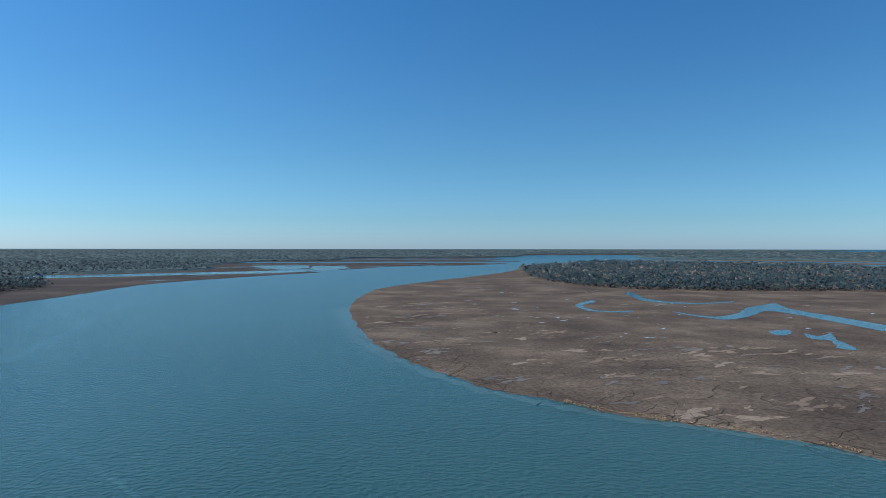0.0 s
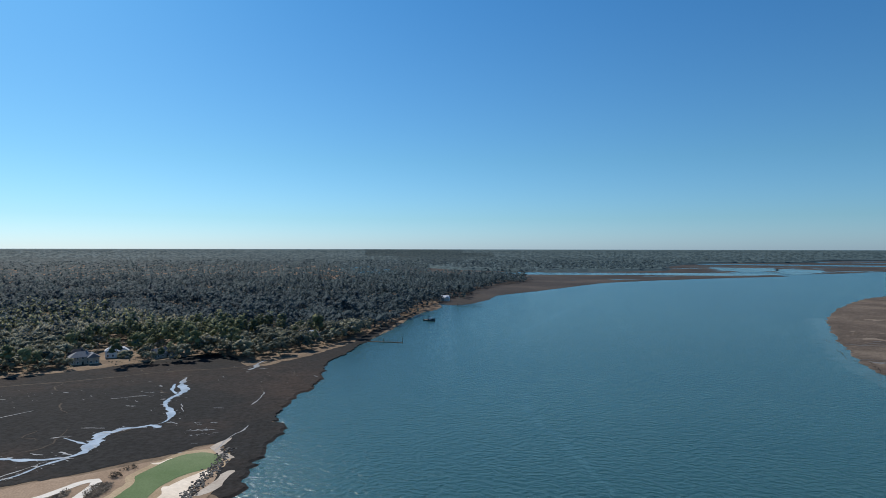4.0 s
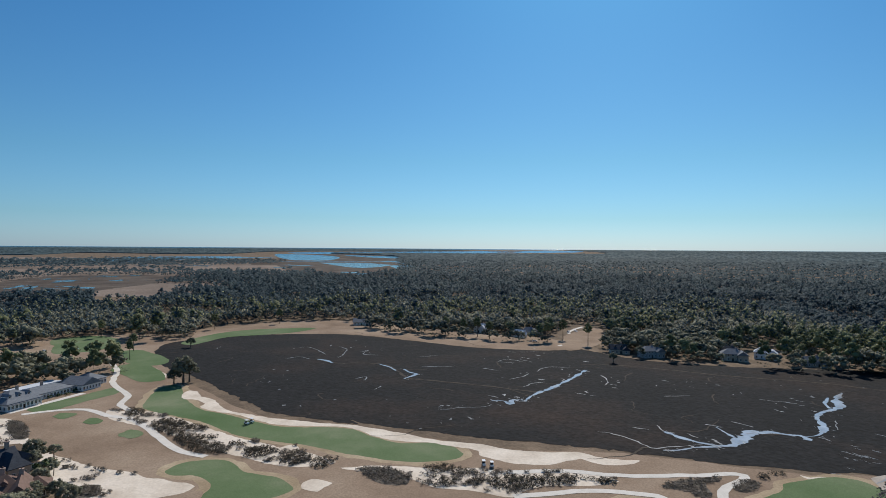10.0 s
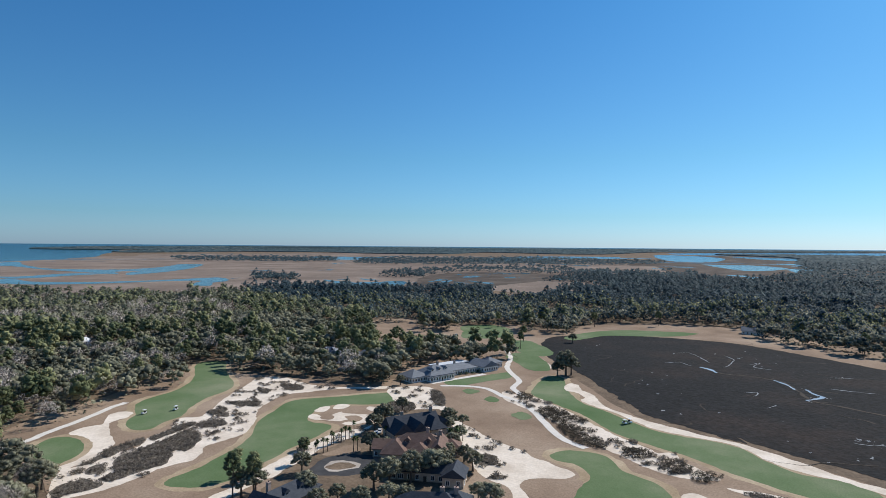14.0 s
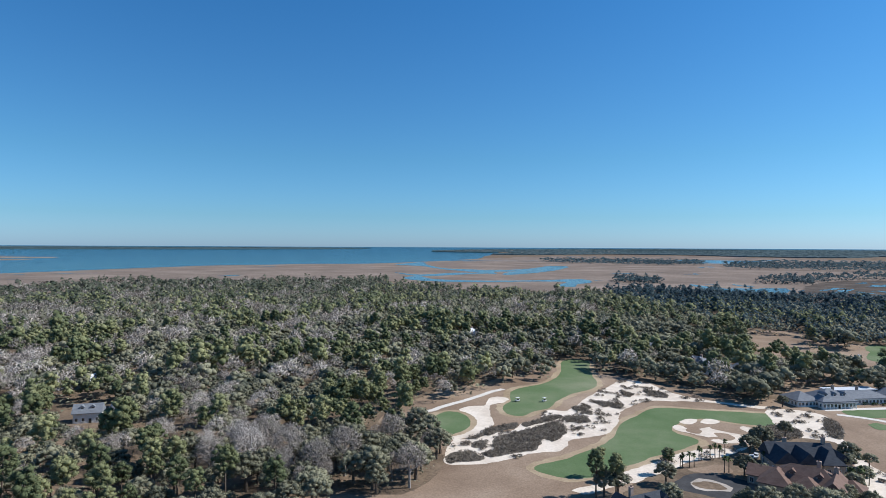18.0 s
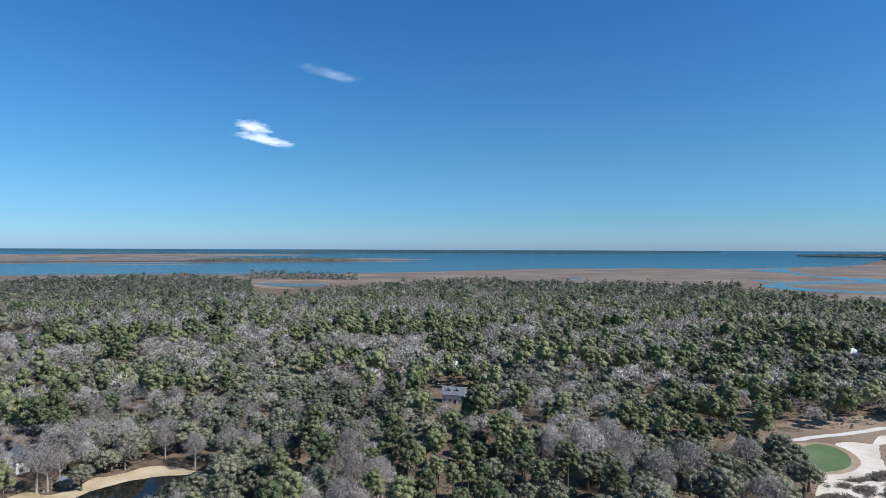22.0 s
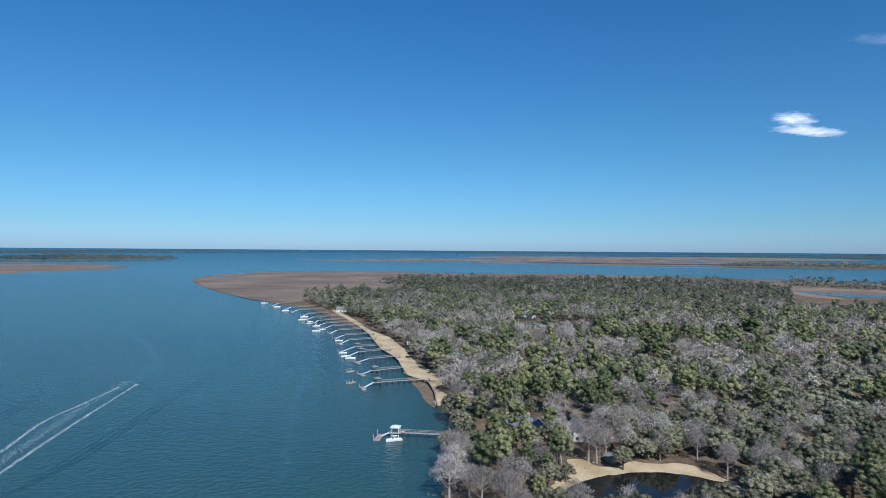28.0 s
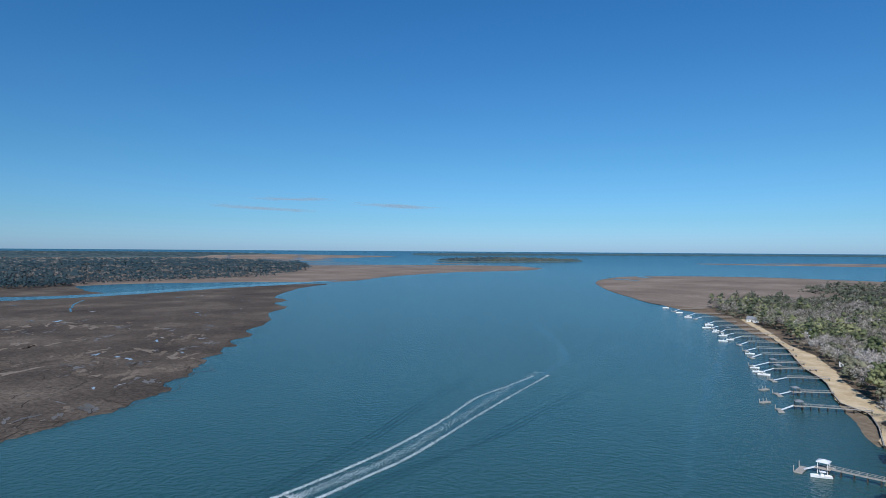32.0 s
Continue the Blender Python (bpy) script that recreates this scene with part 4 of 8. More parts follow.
strip("creek_a", [(-275, 66), (-265.5, 72.5), (-260.5, 78), (-258.5, 83), (-259.5, 89), (-266, 93.5), (-273, 99), (-280.5, 104.5), (-279, 107), (-280.5, 111.5), (-277.5, 118.5), (-276.5, 126.5), (-282.5, 133.5), (-296, 140), (-307.5, 143), (-318, 150.5), (-324.5, 158.5), (-332.5, 165.5), (-346.5, 170.5), (-364, 182.5)], (2.5, 2, 1.6, 2.2, 3.2, 6, 6, 4, 1.6, 1, 1.2, 3.2, 2.6, 1.6, 2, 2.2, 5, 4, 2, 0.8), 1.1955, GLARECREEK, "winding tidal creek in the marsh", "creek", 0.5, taper=True)
strip("creek_arm", [(-257, 83), (-256.5, 78), (-255, 73), (-250.5, 65), (-249.5, 59.5)], (1.6, 1.4, 1.2, 1, 0.8), 1.1970, GLARECREEK, "winding tidal creek in the marsh", "creek", 0.5, taper=True)
strip("creek_spur", [(-270.5, 93), (-276.5, 92), (-285, 90.5)], (1.5, 1, 0.6), 1.1985, GLARECREEK, "winding tidal creek in the marsh", "creek", 0.5, taper=True)
strip("creek_pool", [(-277, 118.5), (-277.5, 122), (-271, 123), (-272, 121)], (1.5, 3, 2.5, 1), 1.2000, GLARECREEK, "winding tidal creek in the marsh", "creek", 0.5, taper=True)
strip("creek_side", [(-327, 158), (-337.5, 161), (-351, 168.5)], (1, 2, 1), 1.2015, GLARECREEK, "winding tidal creek in the marsh", "creek", 0.5, taper=True)
strip("creek_inlet", [(-356, 220), (-359, 227), (-370, 236), (-377.5, 246.5)], (2, 4, 2, 1), 1.2030, GLARECREEK, "winding tidal creek in the marsh", "creek", 0.5, taper=True)
strip("creek_drain", [(-408, 47.5), (-376, 34), (-350, 20.5), (-336, 12), (-320, 7)], (2.2, 3, 3.4, 2.4, 0.8), 1.2045, GLARECREEK, "winding tidal creek in the marsh", "creek", 0.5, taper=True)
strip("creek_far", [(-419.5, -136.5), (-417, -130), (-407.5, -122)], (1.5, 2.5, 1), 1.2060, GLARECREEK, "winding tidal creek in the marsh", "creek", 0.5, taper=True)
strip("creek_bend", [(-409, -90), (-399.5, -80.5), (-388.5, -74.5)], (0.8, 1.6, 0.8), 1.2075, GLARECREEK, "winding tidal creek in the marsh", "creek", 0.5, taper=True)
strip("creek_hook", [(-394, -70.5), (-385, -65), (-380, -59.5), (-372, -61.5), (-365.5, -64.5)], (1, 1.5, 3, 2, 1), 1.2090, GLARECREEK, "winding tidal creek in the marsh", "creek", 0.5, taper=True)
strip("creek_foot", [(-319, -10.5), (-320, -4.5), (-314, -1), (-322.5, 1), (-322.5, 6)], (0.8, 1, 3, 2, 0.8), 1.2105, GLARECREEK, "winding tidal creek in the marsh", "creek", 0.5, taper=True)
strip("dark_drain", [(-421.5, -137), (-407.5, -119), (-411, -101.5), (-407, -85), (-387, -73), (-365.5, -60.5), (-362.5, -47), (-357.5, -30), (-353, -13.5), (-346, 3), (-340, 18.5)], (1.4, 2.0, 1.4), 1.1900, RILL, "dark crooked drain in the marsh", "creek", 0.8, taper=True)
strip("dark_edge", [(-428.5, 47), (-428.5, 71), (-418, 100), (-405.5, 128), (-397.5, 151.5), (-388.5, 185), (-374, 207), (-367.5, 228), (-373.5, 260.5), (-367, 279)], (1.4, 2.0, 1.4), 1.1900, RILL, "dark crooked drain in the marsh", "creek", 0.8, taper=True)
strip("dark_trickle", [(-277, 105.5), (-277.5, 118.5), (-273.5, 129)], (1.4, 2.0, 1.4), 1.1900, RILL, "dark crooked drain in the marsh", "creek", 0.8, taper=True)
# wet mud tracks, their glint painted as pale colour
for line_ in ([(-464, -167), (-471.5, -163.5), (-457, -148), (-440.5, -136.5)],
              [(-477, -137.5), (-466.5, -129), (-447.5, -124.5), (-429.5, -124)],
              [(-452, -114.5), (-464, -110.5), (-445, -108.5), (-442.5, -95.5)],
              [(-419.5, -160), (-427.5, -152), (-419.5, -141.5)],
              [(-361.5, -94), (-367.5, -89), (-357, -87.5)],
              [(-334.5, -76.5), (-344, -74)],
              [(-429, -10.5), (-440, -2.5), (-433, 7.5)],
              [(-429, -8.5), (-426.5, 1.5)],
              [(-399, 16), (-412, 20.5), (-416, 27), (-414, 37)],
              [(-373, -2), (-381, 6), (-390, 10.5)],
              [(-373, -9), (-378, -5)],
              [(-354.5, 7), (-363.5, 12.5), (-368, 19)],
              [(-298.5, -36), (-299, -31), (-303.5, -25.5), (-306.5, -14.5), (-311, -10.5)],
              [(-271.5, 37.5), (-267, 44.5), (-260.5, 50.5), (-252, 56), (-254, 63.5), (-257, 71.5), (-260, 77)],
              [(-284.5, 64.5), (-275.5, 66), (-266.5, 70.5), (-262.5, 75.5)],
              [(-393, 55), (-380.5, 57.5), (-364.5, 53.5)],
              [(-342.5, 34), (-338.5, 40.5)],
              [(-341.5, 130), (-338.5, 139), (-334.5, 147)],
              [(-296, 99), (-293, 103.5), (-287, 107)],
              [(-304, 149), (-288.5, 143.5)],
              [(-283.5, 155.5), (-280.5, 159.5)],
              [(-362.5, 219.5), (-362.5, 225)],
              [(-355, 227), (-350.5, 230.5)],
              [(-275.5, 172), (-283, 180.5), (-295, 191.5)],
              [(-223, 123.5), (-230.5, 131), (-236, 138.5), (-239.5, 146), (-244, 152)],
              [(-239, 122), (-237, 123.5)],
              [(-232, 112), (-230.5, 115.5)],
              [(-257.5, 129), (-252.5, 132.5)],
              [(-265.5, 136.5), (-264, 138.5)],
              [(-246, 133.5), (-244.5, 136)],
              [(-440, -67), (-447, -54)],
              [(-405, -60), (-408.5, -38)],
              [(-404.5, -19), (-399, -8)],
              [(-471.5, -0.5), (-476.5, 21)],
              [(-330, -12.5), (-326, -6.5)],
              [(-342, 82), (-344.5, 95.5)],
              [(-280, 53), (-277.5, 59)],
              [(-289.5, 86), (-286, 93)]):
    strip("marsh_runnel", line_, (0.15, 0.75, 0.45, 0.7, 0.15), 1.1925, MUDGLARE, "pale wet runnel in the dark marsh", "creek", 1.0, taper=True)

# ---- trees ----
def leaves(rnd, n, center, radius, size, up=0.25, hollow=0.6):
    """Leaf sprays: small tilted triangles through a clump, denser at its surface, with their shading normals."""
    d = rnd.normal(size=(n, 3))
    d /= np.linalg.norm(d, axis=1)[:, None]
    d[:, 2] = np.where(d[:, 2] < -0.45, -d[:, 2] * 0.7, d[:, 2])
    r = hollow + (1.06 - hollow) * rnd.random(n) ** 0.55
    c = center + d * r[:, None] * radius
    nn = d * 0.9 + rnd.normal(size=(n, 3)) * 0.42 + np.array([0, 0, up])
    nn /= np.linalg.norm(nn, axis=1)[:, None]
    u = np.cross(nn, rnd.normal(size=(n, 3)))
    u /= np.linalg.norm(u, axis=1)[:, None] + 1e-9
    w = np.cross(nn, u)
    s = size * (0.55 + 0.9 * rnd.random(n))[:, None]
    soft = d / radius * np.max(radius) + 0.42 * rnd.normal(size=(n, 3))
    soft = soft + nn * 0.55
    soft /= np.linalg.norm(soft, axis=1)[:, None]
    tri = np.stack([c + u * s, c - 0.5 * u * s + 0.62 * w * s, c - 0.5 * u * s - 0.62 * w * s], 1)
    return tri, np.repeat(soft[:, None, :], 3, 1)


def twigs(rnd, n, center, radius, size, thick):
    """Bare twigs: slivers that fan out of a limb's end."""
    d = rnd.normal(size=(n, 3))
    d /= np.linalg.norm(d, axis=1)[:, None]
    d[:, 2] = np.where(d[:, 2] < -0.3, -d[:, 2], d[:, 2])
    c = center + d * radius * (0.25 + 0.75 * rnd.random(n) ** 0.6)[:, None]
    way = d + 0.75 * rnd.normal(size=(n, 3)) + np.array([0, 0, 0.35])
    way /= np.linalg.norm(way, axis=1)[:, None]
    w = np.cross(way, rnd.normal(size=(n, 3)))
    w *= thick / (np.linalg.norm(w, axis=1)[:, None] + 1e-9)
    L = size * (0.5 + rnd.random(n))[:, None]
    soft = d + 0.4 * rnd.normal(size=(n, 3))
    soft /= np.linalg.norm(soft, axis=1)[:, None]
    return np.stack([c + w, c - w, c + way * L], 1), np.repeat(soft[:, None, :], 3, 1)


ICO = bmesh.new()
bmesh.ops.create_icosphere(ICO, subdivisions=1, radius=1.0)
LUMP = np.array([[tuple(v.co) for v in f.verts] for f in ICO.faces])
ICO.free()
DOME = np.array([[(math.cos(a), math.sin(a), -0.25), (math.cos(a + 1.2566), math.sin(a + 1.2566), -0.25), (0, 0, 1)] for a in np.arange(5) * 1.2566])


def clump(rnd, n, center, radius, size, solid=LUMP):
    """A leafy clump: an uneven dense heart that carries leaf sprays all over it."""
    key = np.round(solid * 7).astype(int)
    ph = rnd.random(6) * 6.28
    swell = 0.70 + 0.14 * np.sin(key[..., 0] * 0.9 + ph[0]) + 0.13 * np.sin(key[..., 1] * 1.1 + ph[1]) + 0.10 * np.sin(key[..., 2] * 1.3 + ph[2])
    spin = rnd.random() * 6.28
    turned = np.stack([solid[..., 0] * math.cos(spin) - solid[..., 1] * math.sin(spin), solid[..., 0] * math.sin(spin) + solid[..., 1] * math.cos(spin), solid[..., 2]], -1)
    core = center + turned * swell[..., None] * radius
    nrm = turned / radius * np.max(radius)
    nrm = nrm / np.linalg.norm(nrm, axis=-1, keepdims=True)
    if n < 1:
        return core, nrm
    t, m = leaves(rnd, n, center, radius, size, hollow=0.66)
    return np.concatenate([core, t]), np.concatenate([nrm, m])


def crown(kind, grade, seed, size):
    """Triangles and normals (m, 3, 3) of the crown of a full-grown tree; grade: (clumps, sprays or twigs to each, clump radius)."""
    rnd = np.random.default_rng(seed)
    k, each, fat = grade
    solid = LUMP if fat < 3 else DOME
    parts = []
    for i in range(k):
        R = fat * (0.72 + 0.56 * rnd.random())
        if kind == "pine":
            s = (i + 0.5) / k
            reach = 3.5 * math.sqrt(max(0.05, 1 - (2 * s - 0.75) ** 2 / 1.6)) * (0.35 + 0.8 * rnd.random()) if k > 2 else 0.6
            a = i * 2.4 + rnd.random()
            h = 10.8 + 7.4 * s + rnd.normal() * 0.4 if k > 2 else 15.0 + 1.5 * i
            parts.append(clump(rnd, each, np.array([reach * math.cos(a), reach * math.sin(a), h]), np.array([R, R, R * (0.88 if k > 2 else 1.1)]), size, solid))
            continue
        z = 1 - 1.1 * (i + 0.5) / k if k > 2 else 0.5
        q = math.sqrt(max(0.0, 1 - z * z)) if k > 2 else 0.2
        a = i * 2.4 + 0.6 * rnd.random()
        j = 0.74 + 0.4 * rnd.random()
        if kind == "oak":
            parts.append(clump(rnd, each, np.array([4.4 * q * j * math.cos(a), 4.4 * q * j * math.sin(a), 6.4 + 4.4 * z * j]), np.array([R, R, R * 0.8]), size, solid))
        else:
            parts.append(twigs(rnd, each, np.array([3.7 * q * j * math.cos(a), 3.7 * q * j * math.sin(a), 7.2 + 5.0 * z * j]), np.array([R, R, R * 1.1]), size * 1.9, size * 0.17))
    return np.concatenate([p[0] for p in parts]), np.concatenate([p[1] for p in parts])


def leaf_mesh(name, tris, mat, normals=None, tone=None):
    """One mesh from loose triangles; tone: how light each triangle's tree is by nature."""
    m = len(tris)
    me = bpy.data.meshes.new(name)
    me.vertices.add(3 * m)
    me.vertices.foreach_set("co", np.ascontiguousarray(tris, dtype=np.float32).ravel())
    me.loops.add(3 * m)
    me.loops.foreach_set("vertex_index", np.arange(3 * m, dtype=np.int32))
    me.polygons.add(m)
    me.polygons.foreach_set("loop_start", np.arange(0, 3 * m, 3, dtype=np.int32))
    me.update(calc_edges=True)
    if normals is not None:
        at = me.attributes.new("custom_normal", "FLOAT_VECTOR", "POINT")
        at.data.foreach_set("vector", np.ascontiguousarray(normals, dtype=np.float32).ravel())
    if tone is not None:
        at = me.attributes.new("tone", "FLOAT", "POINT")
        at.data.foreach_set("value", np.repeat(np.asarray(tone, np.float32), 3))
    me.materials.append(mat)
    return me


def facing(tris, normals):
    """The same triangles, wound so that they face the way their normals point."""
    g = np.cross(tris[:, 1] - tris[:, 0], tris[:, 2] - tris[:, 0])
    back = (g * normals[:, 0]).sum(1) < 0
    tris[back] = tris[back][:, [0, 2, 1]]
    return tris


def cards(rnd, n, center, radius, size, up=0.35, hollow=0.55):
    return leaves(rnd, n, center, radius, size, up, hollow)[0]


def tri_mesh(name, tris, mat):
    return leaf_mesh(name, tris, mat)


FORESTS = [smooth(p, True, 20, 4) for p in ([[(-2900, -10550), (-10150, -22450), (-26500, -29950), (-27600, -28950), (-12150, -12750), (-7350, -11050), (-4050, -9000), (-3050, -8700)], [(5800, 750), (7500, 400), (5850, -450), (4700, -200), (4350, 400), (4550, 600)]] + [([(166, -93), (212, -121), (258, -141), (282, -151), (320, -165), (352, -173), (424, -189), (484, -203), (537, -224), (629, -244), (732, -248), (805, -244), (959, -265), (932, -267), (1018, -367), (1114, -597), (1349, -556), (1430, -730), (1330, -915), (1175, -1160), (960, -1310), (800, -1239), (603, -964), (471, -801), (443, -865), (464, -1006), (324, -1313), (80, -1319), (-234, -1290), (-225, -1097), (-308, -1019)] + [(-264, -1041), (-404, -891), (-499, -896), (-606, -914), (-713, -849), (-773, -712), (-899, -659), (-829, -612), (-679, -473), (-650, -393), (-530, -362), (-475, -392), (-491, -468), (-452, -487), (-373, -395), (-307, -308), (-262, -262), (-231, -270), (-219, -313), (-204, -348), (-219, -384), (-193, -387), (-135, -348), (-87, -321), (-57, -287), (-50, -267), (-65, -254), (-66, -218), (-43, -188), (-27, -190)])] + [[(-386, -351), (-443, -374), (-537, -418), (-570, -395), (-537, -299), (-608, -283), (-644, -186), (-600, -115), (-551, -29), (-563, 47), (-503, 65), (-454, 98), (-445, 153), (-385, 195), (-379, 237), (-389, 293), (-413, 357), (-440, 419), (-505, 526), (-606, 700), (-661, 797), (-616, 744), (-775, 1059), (-845, 1305), (-1090, 1515), (-1185, 1365), (-2222, 2301), (-3117, 1800), (-3545, 625), (-3366, -473), (-1605, -385), (-1610, -655), (-1280, -820), (-1186, -577), (-883, -520), (-697, -498), (-605, -511), (-710, -386)]] + [[(300, 2320), (264, 1464), (355, 1220), (551, 1159), (818, 1133), (852, 981), (1660, 2300), (1675, 2955), (1375, 3200), (1070, 3670), (435, 2675)], [(1037, 988), (1300, 945), (1500, 835), (1825, 770), (2380, 870), (3640, 1505), (4650, 2900), (3900, 3750)], [(-1630, 2255), (-1290, 2050), (-890, 2225), (-1055, 2710), (-1180, 2830), (-2600, 3600)], [(-766, -1216), (-820, -1151), (-900, -1270), (-845, -1330)], [(-1080, -1135), (-1160, -960), (-1272, -677), (-1665, -550), (-1785, -605), (-1715, -1270), (-1215, -1205)], [(-1410, -2830), (-1775, -2265), (-2335, -3040), (-1850, -3600)]] + [[(-1715, -1885), (-2065, -1555), (-2445, -1190), (-3025, -1150), (-3550, -2150), (-2590, -2655)], [(2215, -2980), (1545, -3510), (2050, -4350), (2600, -3700)], [(900, -1430), (600, -1395), (660, -1515), (975, -1550)], [(-1305, 1820), (-885, 2225), (-1060, 2740), (-1100, 4000), (-700, 5500), (-1265, 3775), (-800, 4000), (-700, 5200), (500, 5800), (1400, 8800), (3550, 10050), (5900, 12400), (44999, 77942), (15628, 88632), (-15628, 88632), (-44999, 77942), (-64740, 62519), (-2333, 2333)], [(1850, 5050), (2500, 4350), (2900, 4000), (2314, 2757), (13893, 14386), (10598, 16960), (4100, 10700)]] + [[(4600, 4400), (5650, 3500), (8000, 4300), (11000, 4750), (15350, 9500), (14386, 13893), (4167, 4316)], [(-1977, 2120), (-2857, 1650), (-3249, 573), (-3076, -377), (-5889, -1144), (-8651, -2480), (-8987, -471), (-9447, 993), (-79221, 11133), (-69282, 40000), (-55572, 57547)], [(-2350, -5800), (-3850, -6250), (-4400, -5550), (-4200, -4650), (-4550, -4050), (-6550, -4850), (-6100, -3300), (-11250, -4250), (-15800, -2450), (-37900, -4400), (-37587, -13680), (-30641, -25711), (-19999, -34641), (-7511, -14127)], [(-927, -844), (-1125, -1025), (-1255, -920), (-1139, -790), (-949, -739), (-836, -724)], [(-1275, 1775), (-1100, 1940), (-905, 2285), (-1030, 2650), (-1110, 2730), (-1735, 2415)]])]
OPEN = [OUTLINES[k] for k in ("turf", "ground_bay_marsh", "ground_marsh_inlet")] + [smooth(p) for p in ([[(149, -117.5), (167, -135), (168, -139.5), (173.5, -147.5), (181, -152), (180, -157.5), (170.5, -158), (166.5, -164), (169, -171), (163.5, -178), (159, -186.5), (151.5, -189.5), (143, -188), (133.5, -186), (125.5, -177.5), (121.5, -167.5), (123.5, -157.5), (126.5, -149), (130, -139.5), (132.5, -129.5), (143, -119)], [(554, -400), (546, -444), (498, -458), (481, -434), (501, -400), (532, -388)], [(554, -400), (546, -444), (498, -458), (421, -379), (465, -339)], [(890, -1360), (780, -1415), (695, -1435), (585, -1410), (805, -1280), (587, -1095), (642, -1091)], [(377, -1213), (336, -1226), (309, -1127), (342, -1117)], [(-562, 46), (-603, 65), (-632, 84), (-587, 86), (-514, 69), (-485, 44)]] + [[(-926, -96), (-1011, -94), (-993, -74), (-883, -69), (-849, -82)], [(-1180, 909), (-1245, 1030), (-1170, 1100), (-1111, 1008), (-1114, 906)], [(798, -260.5), (648.5, -240), (570, -224.5), (505, -220), (432, -201.5), (398, -191), (364.5, -185), (330.5, -178), (317.5, -171.5), (310.5, -164.5), (297, -162), (279.5, -155), (259, -150), (250.5, -145), (259.5, -144.5), (270.5, -148.5), (273, -145), (301.5, -158), (321, -165), (327.5, -166.5), (347.5, -163.5), (370, -170), (397.5, -179.5), (418, -184), (448, -187.5), (489, -198.5), (536.5, -211.5), (610.5, -226), (779, -254)]])]
GROVES = [smooth(p) for p in ([(-56.5, -279), (-68.5, -286.5), (-78.5, -288), (-93, -299), (-105.5, -306), (-126.5, -322.5), (-141, -331), (-155.5, -330), (-182, -360), (-198.5, -387.5), (-200, -400), (-169.5, -366.5), (-153.5, -367.5), (-136, -369.5), (-110, -359), (-83, -347.5), (-64.5, -340)], [(-234, -261), (-248, -245), (-283, -275), (-308, -254), (-342, -238), (-387, -265), (-415, -312), (-389, -384), (-367, -403)], [(-474, -311), (-498, -277), (-529, -287), (-551, -333), (-523, -357)], [(-387, -343), (-362, -306), (-373, -298), (-423, -334), (-456, -384)], [(-629, -157), (-600, -115), (-544, -28), (-536, 45), (-517, 44), (-525, -27), (-555, -96), (-587, -141)], [(-440, -472), (-476, -454), (-462, -382), (-419, -340), (-389, -371), (-368, -390)], [(-485, 68), (-469, 101), (-438, 160), (-412, 215), (-397, 251), (-416, 263), (-463, 169), (-496, 107), (-514, 72)])]
GLADES = [smooth(p) for p in ([(-468, -377), (-508, -350), (-382, -261), (-346, -279)], [(-433, -453), (-460, -440), (-357, -342), (-336, -352)], [(-407, -377), (-438, -362), (-376, -311), (-349, -324)], [(85, -325), (73, -329), (58, -263), (69, -260)], [(-651, 57), (-657, 79), (-428, 53), (-431, 34)], [(-518, 191), (-515, 210), (-437, 179), (-440, 161)])]
BUILT = [(-472, 183, 7), (-463, 179, 6), (-466, 100, 8), (-457, 98, 6), (-480, 80, 7), (-471, 78, 6), (-462, 157, 9), (-453, 154, 6), (-446, 205, 7), (-437, 201, 6), (-581, -30, 6), (-572, -29, 6), (-554, 7, 6), (-545, 6, 6), (-616, -154, 9), (-607, -151, 6), (-474, 102, 8), (-465, 100, 6), (-592, -28, 7), (-583, -27, 6), (-574, 15, 7), (-565, 14, 6), (-475, 159, 7), (-466, 156, 6), (-445, 335, 8), (-437, 329, 6), (-609, 712, 7), (-603, 705, 6)] + [(-513, 222, 7), (-504, 218, 6), (-271, -323, 9), (-265, -316, 6), (-266, -337, 7), (-260, -329, 6), (-289, -408, 6), (-283, -400, 6), (-369, -637, 7), (-364, -629, 6), (-288, -315, 7), (-281, -308, 6), (-275, -322, 9), (-269, -315, 6), (-273, -339, 7), (-267, -331, 6), (-174, -507, 5), (-171, -498, 6), (-58, -480, 7), (-56, -471, 6), (746, -257, 6), (737, -254, 6), (634, -266, 9), (625, -262, 6), (573, -250, 7), (564, -246, 6), (461, -224, 7), (452, -220, 6)] + [(500, -239, 7), (491, -235, 6), (601, -403, 7), (593, -397, 6), (586, -429, 8), (578, -423, 6), (550, -516, 7), (543, -509, 6), (537, -544, 7), (530, -537, 6), (1084, -752, 7), (1076, -746, 6), (1075, -775, 7), (1067, -769, 6), (729, -701, 7), (722, -694, 6), (1095, -1120, 7), (1088, -1113, 6), (1090, -1140, 6), (1083, -1133, 6), (736, -717, 7), (729, -710, 6), (544, -509, 7), (537, -502, 6), (-177, -507, 6), (-174, -498, 6), (1120, -1165, 8), (1113, -1158, 6)] + [(385, -311, 6), (377, -305, 6), (89, -379, 4), (86, -370, 6), (-264, -247, 10), (-276, -245, 13), (-291, -240, 13), (-311, -234, 13), (-165, -153, 14), (-186, -176, 14), (-114, -161, 12), (-158, -144, 12), (78, -320, 11), (65, -319, 10), (215, -151, 11), (203, -175, 8), (193, -165, 7)]  # round clearings kept free of trees


